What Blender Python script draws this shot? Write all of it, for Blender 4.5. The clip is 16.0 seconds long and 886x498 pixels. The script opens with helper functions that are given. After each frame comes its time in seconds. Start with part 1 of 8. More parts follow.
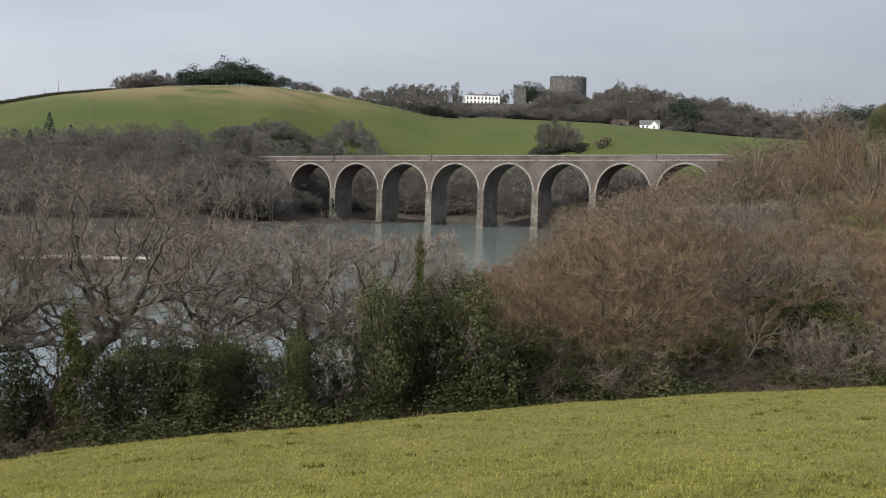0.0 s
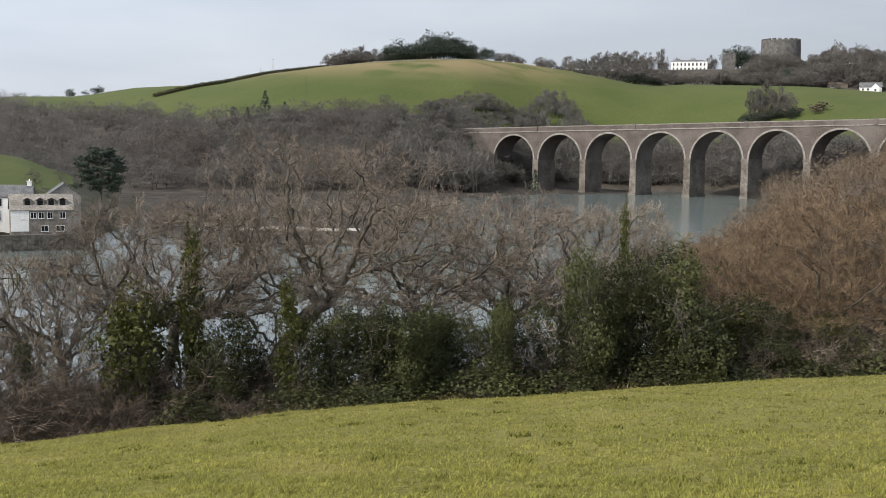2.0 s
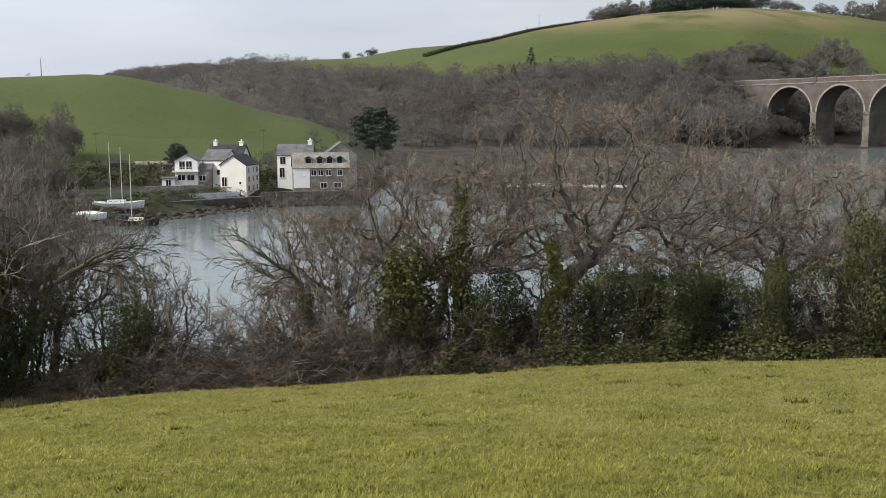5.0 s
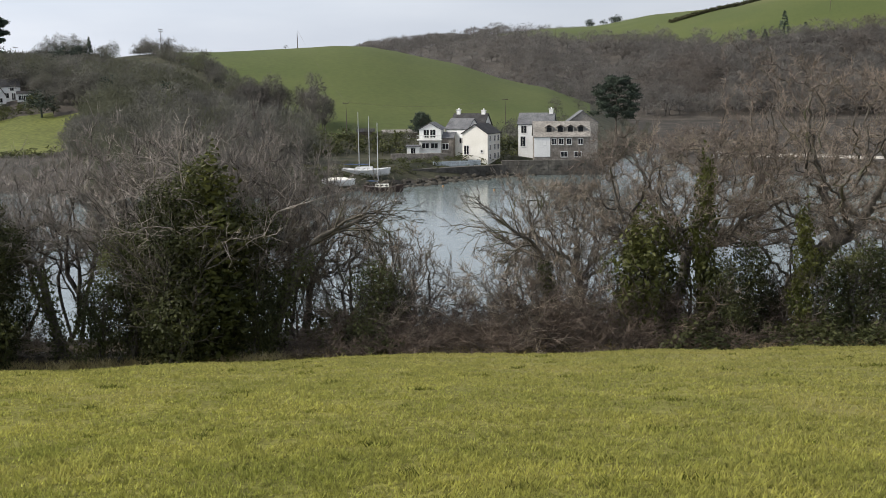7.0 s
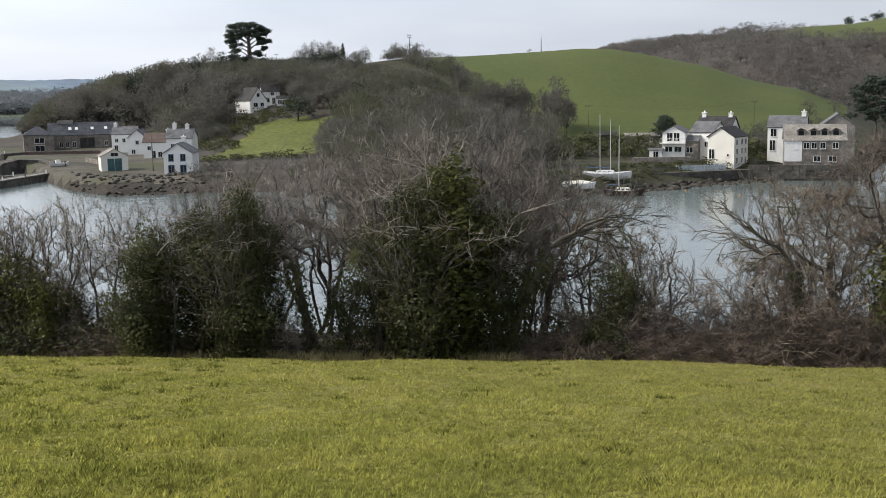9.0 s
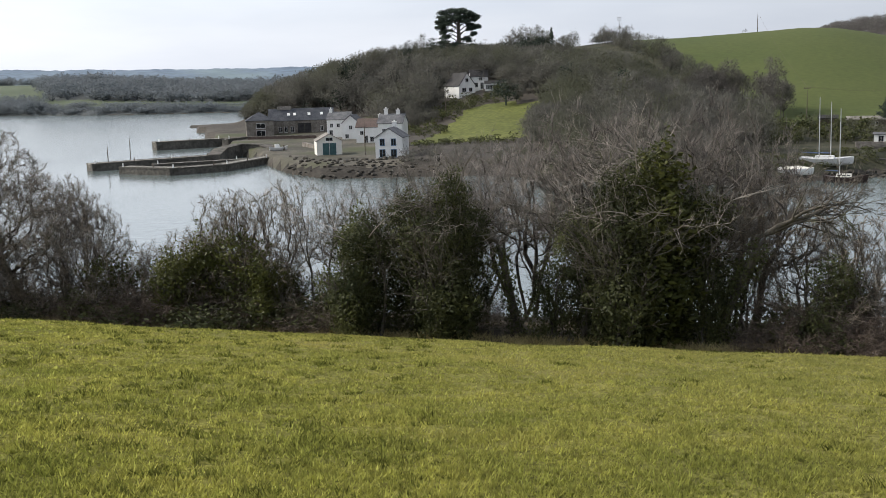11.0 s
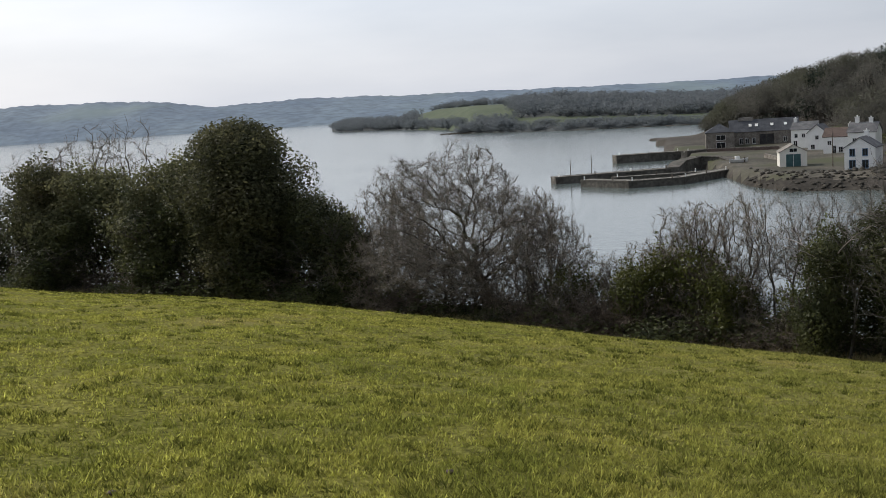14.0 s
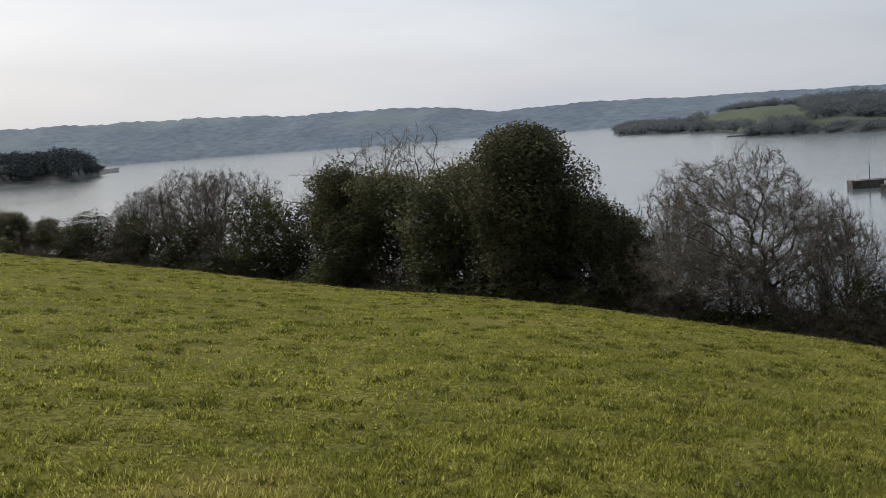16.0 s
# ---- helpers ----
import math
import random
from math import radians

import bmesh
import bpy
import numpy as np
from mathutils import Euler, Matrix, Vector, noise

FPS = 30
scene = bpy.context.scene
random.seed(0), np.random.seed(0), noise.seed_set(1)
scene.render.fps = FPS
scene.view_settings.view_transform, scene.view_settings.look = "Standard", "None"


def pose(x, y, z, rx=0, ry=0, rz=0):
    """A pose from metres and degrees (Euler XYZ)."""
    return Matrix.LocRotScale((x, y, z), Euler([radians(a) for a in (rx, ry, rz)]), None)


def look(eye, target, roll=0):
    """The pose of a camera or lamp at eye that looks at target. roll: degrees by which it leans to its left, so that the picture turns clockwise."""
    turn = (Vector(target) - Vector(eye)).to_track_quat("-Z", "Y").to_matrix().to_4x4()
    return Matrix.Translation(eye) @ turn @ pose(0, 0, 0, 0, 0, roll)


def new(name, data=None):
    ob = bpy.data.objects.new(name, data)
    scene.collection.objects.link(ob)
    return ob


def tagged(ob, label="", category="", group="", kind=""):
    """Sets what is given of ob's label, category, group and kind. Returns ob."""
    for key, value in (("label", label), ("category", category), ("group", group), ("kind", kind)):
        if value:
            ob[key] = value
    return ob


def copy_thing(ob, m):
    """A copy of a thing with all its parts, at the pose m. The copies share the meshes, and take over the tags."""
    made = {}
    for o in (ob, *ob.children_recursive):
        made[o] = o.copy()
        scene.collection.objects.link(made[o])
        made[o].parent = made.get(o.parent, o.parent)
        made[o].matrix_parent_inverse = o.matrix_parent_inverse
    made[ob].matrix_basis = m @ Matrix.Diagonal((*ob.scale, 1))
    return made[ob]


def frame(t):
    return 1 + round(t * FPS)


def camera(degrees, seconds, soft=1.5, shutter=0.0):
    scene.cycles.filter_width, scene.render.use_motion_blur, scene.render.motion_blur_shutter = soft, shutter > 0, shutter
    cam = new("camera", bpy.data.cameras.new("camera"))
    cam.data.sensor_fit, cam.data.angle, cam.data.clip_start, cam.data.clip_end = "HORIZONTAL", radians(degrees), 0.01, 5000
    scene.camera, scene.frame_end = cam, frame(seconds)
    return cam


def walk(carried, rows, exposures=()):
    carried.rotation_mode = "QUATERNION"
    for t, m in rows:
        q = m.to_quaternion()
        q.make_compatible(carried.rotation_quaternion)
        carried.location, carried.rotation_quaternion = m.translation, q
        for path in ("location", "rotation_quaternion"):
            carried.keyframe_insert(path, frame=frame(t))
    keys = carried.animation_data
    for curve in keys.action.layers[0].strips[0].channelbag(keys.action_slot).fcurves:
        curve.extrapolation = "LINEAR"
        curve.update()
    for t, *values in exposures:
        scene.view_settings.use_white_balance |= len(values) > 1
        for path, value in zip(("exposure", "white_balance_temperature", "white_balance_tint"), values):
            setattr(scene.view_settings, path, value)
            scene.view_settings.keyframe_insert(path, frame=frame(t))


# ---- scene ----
cam = camera(44.3, 16.0, soft=0.7)
EYE = 19.0
REACH = 0.22  # the phone is held out ahead of a turning body
walk(cam, [(t, pose(-REACH * math.sin(radians(yaw)), REACH * math.cos(radians(yaw)) - REACH, EYE, 90 + pitch, roll, yaw)) for t, yaw, pitch, roll in (
    (0.0, -0.17, -3.18, -1.61), (0.5, 3.39, -3.65, -1.36), (1.0, 5.65, -4.21, -1.18), (1.5, 8.15, -4.57, -0.94),
    (2.0, 10.45, -4.93, -0.79), (2.5, 12.70, -5.40, -0.66), (3.0, 15.29, -6.08, -0.55), (5.5, 27.08, -7.65, 0.28),
    (6.0, 30.30, -8.17, 0.34), (6.5, 33.28, -8.67, 0.34), (7.0, 36.81, -8.83, 0.59), (7.5, 39.57, -8.86, 0.41),
    (8.0, 42.51, -8.68, 0.73), (8.5, 46.19, -8.50, 0.93), (11.0, 60.16, -9.05, 1.69), (11.5, 63.82, -8.87, 1.99),
    (12.0, 67.37, -8.47, 2.10), (12.5, 71.62, -8.12, 2.44), (13.0, 76.12, -7.71, 2.88), (13.5, 80.18, -7.40, 3.39),
    (14.0, 83.81, -7.25, 3.73), (14.5, 87.88, -6.95, 4.18), (15.0, 91.56, -6.63, 4.40), (15.5, 94.63, -6.27, 4.44),
    (16.0, 98.51, -6.04, 4.33))], exposures=((0.0, 0.03), (0.5, 0.04), (1.5, 0.20), (2.2, 0.20), (3.0, 0.15), (7.0, 0.13), (11.0, 0.07), (12.5, -0.17), (14.0, -0.40), (14.5, -0.45), (15.0, -0.48), (15.5, -0.55), (16.0, -0.70)))

# ---- world and sun: hazy bright sky, soft sun from the left ----
SUN_AZ, SUN_EL = 138.0, 40.0  # degrees; bearings count anticlockwise from +Y
world = bpy.data.worlds.new("hazy_sky")
scene.world = world
world.use_nodes = True
wn, wl = world.node_tree.nodes, world.node_tree.links
wn.clear()
sky = wn.new("ShaderNodeTexSky")
sky.sky_type, sky.sun_disc = "NISHITA", False
sky.sun_elevation, sky.sun_rotation = radians(SUN_EL), radians(-SUN_AZ)
sky.air_density, sky.dust_density, sky.ozone_density = 1.0, 4.0, 1.0
sky_scale = wn.new("ShaderNodeVectorMath")
sky_scale.operation = "SCALE"
sky_scale.inputs["Scale"].default_value = 0.10
wl.new(sky.outputs[0], sky_scale.inputs[0])
coord = wn.new("ShaderNodeTexCoord")
stretch = wn.new("ShaderNodeMapping")
stretch.inputs["Scale"].default_value = (1.0, 1.0, 5.0)
wl.new(coord.outputs["Generated"], stretch.inputs[0])
cloud = wn.new("ShaderNodeTexNoise")
cloud.inputs["Scale"].default_value, cloud.inputs["Detail"].default_value = 2.2, 6.0
wl.new(stretch.outputs[0], cloud.inputs["Vector"])
cloud_ramp = wn.new("ShaderNodeValToRGB")
cloud_ramp.color_ramp.elements[0].position, cloud_ramp.color_ramp.elements[1].position = 0.3, 0.75
cloud_ramp.color_ramp.elements[0].color = (0.49, 0.54, 0.635, 1)
cloud_ramp.color_ramp.elements[1].color = (0.71, 0.74, 0.805, 1)
wl.new(cloud.outputs["Fac"], cloud_ramp.inputs[0])
veil = wn.new("ShaderNodeMixRGB")
veil.inputs[0].default_value = 0.72
wl.new(sky_scale.outputs[0], veil.inputs[1])
wl.new(cloud_ramp.outputs[0], veil.inputs[2])
toward = wn.new("ShaderNodeVectorMath")  # thin cloud glows more towards the hidden sun
toward.operation = "DOT_PRODUCT"
toward.inputs[1].default_value = (-math.sin(radians(SUN_AZ)) * math.cos(radians(SUN_EL)), math.cos(radians(SUN_AZ)) * math.cos(radians(SUN_EL)), math.sin(radians(SUN_EL)))
wl.new(coord.outputs["Generated"], toward.inputs[0])
glow = wn.new("ShaderNodeMapRange")
glow.inputs["From Min"].default_value, glow.inputs["From Max"].default_value = -0.68, 0.62
glow.inputs["To Min"].default_value, glow.inputs["To Max"].default_value = 0.82, 1.95
wl.new(toward.outputs["Value"], glow.inputs["Value"])
upward = wn.new("ShaderNodeSeparateXYZ")  # the haze is brightest low down and thins overhead
wl.new(coord.outputs["Generated"], upward.inputs[0])
thin = wn.new("ShaderNodeMapRange")
thin.inputs["From Min"].default_value, thin.inputs["From Max"].default_value = 0.18, 0.85
thin.inputs["To Min"].default_value, thin.inputs["To Max"].default_value = 1.0, 0.50
wl.new(upward.outputs["Z"], thin.inputs["Value"])
haze = wn.new("ShaderNodeMath")
haze.operation = "MULTIPLY"
wl.new(glow.outputs[0], haze.inputs[0])
wl.new(thin.outputs[0], haze.inputs[1])
background = wn.new("ShaderNodeBackground")
wl.new(haze.outputs[0], background.inputs["Strength"])
wl.new(veil.outputs[0], background.inputs[0])
world_out = wn.new("ShaderNodeOutputWorld")
wl.new(background.outputs[0], world_out.inputs[0])

sun = new("sun", bpy.data.lights.new("sun", "SUN"))
sun.data.energy, sun.data.angle, sun.data.color = 3.5, radians(3), (1.0, 0.94, 0.85)
sun.matrix_world = look((0, 0, 0), (math.sin(radians(SUN_AZ)) * math.cos(radians(SUN_EL)),
                                    -math.cos(radians(SUN_AZ)) * math.cos(radians(SUN_EL)), -math.sin(radians(SUN_EL))))


# ---- materials ----
def material(name, dark, light, scale=1.0, rough=0.85, fine=0.0, bump=0.0, vary=0.0, accent=None, accent_at=0.62, metal=0.0, spec=0.3, grain=0.32):
    """Two-scale noise between two colours, an accent in patches, fine relief, and variation from object to object."""
    m = bpy.data.materials.new(name)
    m.use_nodes = True
    n, l = m.node_tree.nodes, m.node_tree.links
    b = n["Principled BSDF"]
    b.inputs["Roughness"].default_value, b.inputs["Metallic"].default_value = rough, metal
    b.inputs["Specular IOR Level"].default_value = spec
    c = n.new("ShaderNodeTexCoord")
    noise_a = n.new("ShaderNodeTexNoise")
    noise_a.inputs["Scale"].default_value, noise_a.inputs["Detail"].default_value = scale, 5.0
    l.new(c.outputs["Object"], noise_a.inputs["Vector"])
    ramp = n.new("ShaderNodeValToRGB")
    ramp.color_ramp.elements[0].position, ramp.color_ramp.elements[1].position = 0.34, 0.66
    ramp.color_ramp.elements[0].color, ramp.color_ramp.elements[1].color = (*dark, 1), (*light, 1)
    l.new(noise_a.outputs["Fac"], ramp.inputs[0])
    colour = ramp.outputs[0]
    noise_b = None
    if fine:
        noise_b = n.new("ShaderNodeTexNoise")
        noise_b.inputs["Scale"].default_value, noise_b.inputs["Detail"].default_value = fine, 4.0
        l.new(c.outputs["Object"], noise_b.inputs["Vector"])
        fine_ramp = n.new("ShaderNodeValToRGB")
        fine_ramp.color_ramp.elements[0].position, fine_ramp.color_ramp.elements[1].position = 0.3, 0.7
        fine_ramp.color_ramp.elements[0].color, fine_ramp.color_ramp.elements[1].color = (1 - grain * 1.15, 1 - grain * 1.15, 1 - grain * 1.15, 1), (1 + grain * 0.8, 1 + grain * 0.8, 1 + grain * 0.8, 1)
        l.new(noise_b.outputs["Fac"], fine_ramp.inputs[0])
        mul = n.new("ShaderNodeMixRGB")
        mul.blend_type, mul.inputs[0].default_value = "MULTIPLY", 1.0
        l.new(colour, mul.inputs[1])
        l.new(fine_ramp.outputs[0], mul.inputs[2])
        colour = mul.outputs[0]
    if accent:
        noise_c = n.new("ShaderNodeTexNoise")
        noise_c.inputs["Scale"].default_value, noise_c.inputs["Detail"].default_value = scale * 0.37, 3.0
        l.new(c.outputs["Object"], noise_c.inputs["Vector"])
        step = n.new("ShaderNodeValToRGB")
        step.color_ramp.elements[0].position, step.color_ramp.elements[1].position = accent_at - 0.08, accent_at + 0.08
        l.new(noise_c.outputs["Fac"], step.inputs[0])
        mix = n.new("ShaderNodeMixRGB")
        l.new(step.outputs[0], mix.inputs[0])
        l.new(colour, mix.inputs[1])
        mix.inputs[2].default_value = (*accent, 1)
        colour = mix.outputs[0]
    if vary:
        info = n.new("ShaderNodeObjectInfo")
        island = n.new("ShaderNodeNewGeometry")
        add = n.new("ShaderNodeMath")
        add.operation = "ADD"
        l.new(info.outputs["Random"], add.inputs[0])
        l.new(island.outputs["Random Per Island"], add.inputs[1])
        span = n.new("ShaderNodeMapRange")
        span.inputs["From Max"].default_value = 2.0
        span.inputs["To Min"].default_value, span.inputs["To Max"].default_value = 1 - vary, 1 + vary
        l.new(add.outputs[0], span.inputs["Value"])
        hsv = n.new("ShaderNodeHueSaturation")
        l.new(span.outputs[0], hsv.inputs["Value"])
        l.new(colour, hsv.inputs["Color"])
        colour = hsv.outputs[0]
    l.new(colour, b.inputs["Base Color"])
    if bump:
        relief = n.new("ShaderNodeBump")
        relief.inputs["Strength"].default_value, relief.inputs["Distance"].default_value = min(1.0, bump), 0.05
        l.new((noise_b or noise_a).outputs["Fac"], relief.inputs["Height"])
        l.new(relief.outputs[0], b.inputs["Normal"])
    return m


# turf coloured darker than the blades, standing in for shade at their feet
M_TURF = material("pasture_turf", (0.146, 0.148, 0.035), (0.212, 0.202, 0.050), 0.9, 0.95, 17.0, 0.6, spec=0.03, accent=(0.205, 0.184, 0.060), accent_at=0.66, grain=0.55)
M_BLADE = material("grass_blade", (0.290, 0.306, 0.066), (0.424, 0.412, 0.100), 0.9, 0.85, 15.0, vary=0.5, accent=(0.430, 0.390, 0.118), grain=0.55, spec=0.04, accent_at=0.66)
M_TUFT = material("rank_grass_tuft", (0.150, 0.166, 0.036), (0.260, 0.268, 0.064), 2.5, 0.85, 15.0, vary=0.7, grain=0.5, spec=0.04)


def let_light(m, share):
    """Blades and fine twigs let part of the light through."""
    n, l = m.node_tree.nodes, m.node_tree.links
    lit = n.new("ShaderNodeBsdfTranslucent")
    l.new(n["Principled BSDF"].inputs["Base Color"].links[0].from_socket, lit.inputs["Color"])
    both = n.new("ShaderNodeMixShader")
    both.inputs[0].default_value = share
    l.new(n["Principled BSDF"].outputs[0], both.inputs[1])
    l.new(lit.outputs[0], both.inputs[2])
    l.new(both.outputs[0], n["Material Output"].inputs["Surface"])


def drier(m, tint, share):
    """The field is drier and paler where it slopes down towards the creek."""
    n, l = m.node_tree.nodes, m.node_tree.links
    spot = n.new("ShaderNodeNewGeometry")
    split = n.new("ShaderNodeSeparateXYZ")
    l.new(spot.outputs["Position"], split.inputs[0])
    span = n.new("ShaderNodeMapRange")
    span.inputs["From Min"].default_value, span.inputs["From Max"].default_value = -1.0, 16.0
    span.inputs["To Max"].default_value = share
    l.new(split.outputs["Y"], span.inputs["Value"])
    mix = n.new("ShaderNodeMixRGB")
    b = n["Principled BSDF"]
    l.new(span.outputs[0], mix.inputs[0])
    l.new(b.inputs["Base Color"].links[0].from_socket, mix.inputs[1])
    mix.inputs[2].default_value = (*tint, 1)
    l.new(mix.outputs[0], b.inputs["Base Color"])


drier(M_TURF, (0.225, 0.205, 0.085), 0.55)
drier(M_BLADE, (0.372, 0.345, 0.150), 0.5)
let_light(M_BLADE, 0.62)
let_light(M_TUFT, 0.45)
M_DRY = material("dry_grass", (0.26, 0.21, 0.09), (0.40, 0.34, 0.17), 1.5, 0.85, vary=0.35)
M_BANK = material("leaf_litter_bank", (0.035, 0.028, 0.018), (0.090, 0.070, 0.042), 0.8, 0.95, 6.0, 0.7)
M_HILL = material("hill_pasture", (0.064, 0.084, 0.019), (0.082, 0.099, 0.025), 0.02, 0.95, 0.6, 0.1, grain=0.12)
hn, hl = M_HILL.node_tree.nodes, M_HILL.node_tree.links  # the long hill's top is dry and pale, in streaks
spot = hn.new("ShaderNodeNewGeometry")
split = hn.new("ShaderNodeSeparateXYZ")
hl.new(spot.outputs["Position"], split.inputs[0])
height = hn.new("ShaderNodeMapRange")
height.inputs["From Min"].default_value, height.inputs["From Max"].default_value = 68.0, 84.0
hl.new(split.outputs["Z"], height.inputs["Value"])
streak = hn.new("ShaderNodeTexNoise")
streak.inputs["Scale"].default_value, streak.inputs["Detail"].default_value = 0.03, 5.0
hl.new(spot.outputs["Position"], streak.inputs["Vector"])
where = hn.new("ShaderNodeMapRange")
where.inputs["From Min"].default_value, where.inputs["From Max"].default_value = 0.34, 0.52
hl.new(streak.outputs["Fac"], where.inputs["Value"])
dry = hn.new("ShaderNodeMath")
dry.operation = "MULTIPLY"
hl.new(height.outputs[0], dry.inputs[0])
hl.new(where.outputs[0], dry.inputs[1])
pale = hn.new("ShaderNodeMixRGB")
flank = hn.new("ShaderNodeMapRange")
flank.inputs["From Min"].default_value, flank.inputs["From Max"].default_value = -30.0, -90.0
hl.new(split.outputs["X"], flank.inputs["Value"])
only = hn.new("ShaderNodeMath")
only.operation = "MULTIPLY"
hl.new(dry.outputs[0], only.inputs[0])
hl.new(flank.outputs[0], only.inputs[1])
hl.new(only.outputs[0], pale.inputs[0])
hl.new(hn["Principled BSDF"].inputs["Base Color"].links[0].from_socket, pale.inputs[1])
pale.inputs[2].default_value = (0.200, 0.160, 0.078, 1)
hl.new(pale.outputs[0], hn["Principled BSDF"].inputs["Base Color"])
# ground across the water: haze painted into both base colours
M_HAZEFLOOR = material("hazed_far_ground", (0.060, 0.068, 0.070), (0.092, 0.100, 0.100), 0.02, 0.95, 0.2, 0.1)
M_FARFIELD = material("hazed_distant_field", (0.080, 0.104, 0.062), (0.102, 0.124, 0.076), 0.02, 0.95, 0.2, 0.1, grain=0.12)
M_SCRUB = material("garden_scrub", (0.024, 0.027, 0.014), (0.060, 0.058, 0.034), 0.2, 0.95, 1.5, 0.5)
M_MUD = material("estuary_mud", (0.034, 0.031, 0.027), (0.080, 0.072, 0.061), 0.12, 0.9, 1.2, 0.5, spec=0.1)
M_YARD = material("gravel_yard_and_rough_grass", (0.058, 0.054, 0.040), (0.120, 0.108, 0.086), 0.10, 0.9, 1.0, 0.4, accent=(0.064, 0.070, 0.032), accent_at=0.56)
M_SHINGLE = material("pale_shingle", (0.30, 0.28, 0.24), (0.50, 0.47, 0.42), 0.4, 0.8, 4.0, 0.4)
M_FLOOR = material("woodland_floor", (0.048, 0.042, 0.035), (0.088, 0.077, 0.064), 0.15, 0.95, 1.5, 0.5)
M_BARK = material("grey_bark", (0.050, 0.044, 0.037), (0.152, 0.136, 0.114), 3.0, 0.9, 25.0, 0.5, vary=0.2, accent=(0.10, 0.105, 0.055), accent_at=0.64)
M_TWIG = material("brown_twigs", (0.125, 0.103, 0.082), (0.275, 0.230, 0.184), 1.2, 0.85, vary=0.35)
M_BANKTWIG = material("dull_brown_twigs", (0.082, 0.065, 0.048), (0.190, 0.148, 0.106), 0.12, 0.9, vary=0.4, accent=(0.180, 0.120, 0.074), accent_at=0.6)
M_RUSSET = material("russet_twigs", (0.112, 0.079, 0.051), (0.250, 0.178, 0.113), 0.8, 0.85, vary=0.45)
M_BRAMBLE = material("bramble_stems", (0.058, 0.044, 0.035), (0.158, 0.122, 0.098), 1.5, 0.85, vary=0.45)
M_PALETWIG = material("pale_weathered_twigs", (0.125, 0.108, 0.090), (0.290, 0.258, 0.218), 1.4, 0.85, vary=0.45)
M_ASHTWIG = material("grey_brown_twigs", (0.120, 0.105, 0.092), (0.300, 0.268, 0.236), 1.2, 0.85, vary=0.45)
M_OAKTWIG = material("ruddy_oak_twigs", (0.098, 0.079, 0.064), (0.240, 0.195, 0.160), 1.0, 0.85, vary=0.4)
M_LAWN = material("bright_lawn", (0.098, 0.112, 0.024), (0.134, 0.146, 0.034), 0.05, 0.9, 0.8, 0.3)
M_HEADTWIG = material("grey_headland_twigs", (0.088, 0.087, 0.076), (0.192, 0.184, 0.160), 0.10, 0.9, vary=0.25, accent=(0.114, 0.118, 0.080), accent_at=0.54)
M_IVY = material("ivy_leaves", (0.041, 0.050, 0.021), (0.114, 0.122, 0.048), 1.1, 0.58, vary=0.7, accent=(0.136, 0.148, 0.048), accent_at=0.66, spec=0.26)
M_IVY_SUN = material("yellow_green_ivy", (0.055, 0.064, 0.017), (0.115, 0.120, 0.034), 1.1, 0.45, vary=0.45, spec=0.22)
M_HOLM = material("evergreen_oak_leaves", (0.076, 0.086, 0.048), (0.176, 0.172, 0.088), 0.9, 0.6, vary=0.6, spec=0.14, accent=(0.120, 0.092, 0.052), accent_at=0.62)
M_PINE = material("dark_conifer_needles", (0.026, 0.039, 0.028), (0.056, 0.075, 0.050), 0.3, 0.7, vary=0.4)
# far-bank twigs: base lightened and greyed to stand in for haze
M_FARTWIG = material("bare_woodland_twigs", (0.128, 0.120, 0.110), (0.218, 0.206, 0.190), 0.07, 0.9, vary=0.15, accent=(0.155, 0.136, 0.120), accent_at=0.6)
M_HILLTWIG = material("dark_hilltop_twigs", (0.076, 0.070, 0.063), (0.150, 0.138, 0.124), 0.06, 0.9, vary=0.2)
M_POINTWOOD = material("dark_point_woodland", (0.060, 0.076, 0.078), (0.094, 0.112, 0.112), 0.02, 0.9, vary=0.1)
# blue-grey haze of the distance is mixed into this base colour
M_FARWOOD = material("hazed_woodland", (0.160, 0.182, 0.196), (0.205, 0.226, 0.240), 0.02, 0.9, vary=0.08)
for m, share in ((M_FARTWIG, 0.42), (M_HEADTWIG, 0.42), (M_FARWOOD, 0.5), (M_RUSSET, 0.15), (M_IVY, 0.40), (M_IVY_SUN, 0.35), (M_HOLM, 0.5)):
    let_light(m, share)


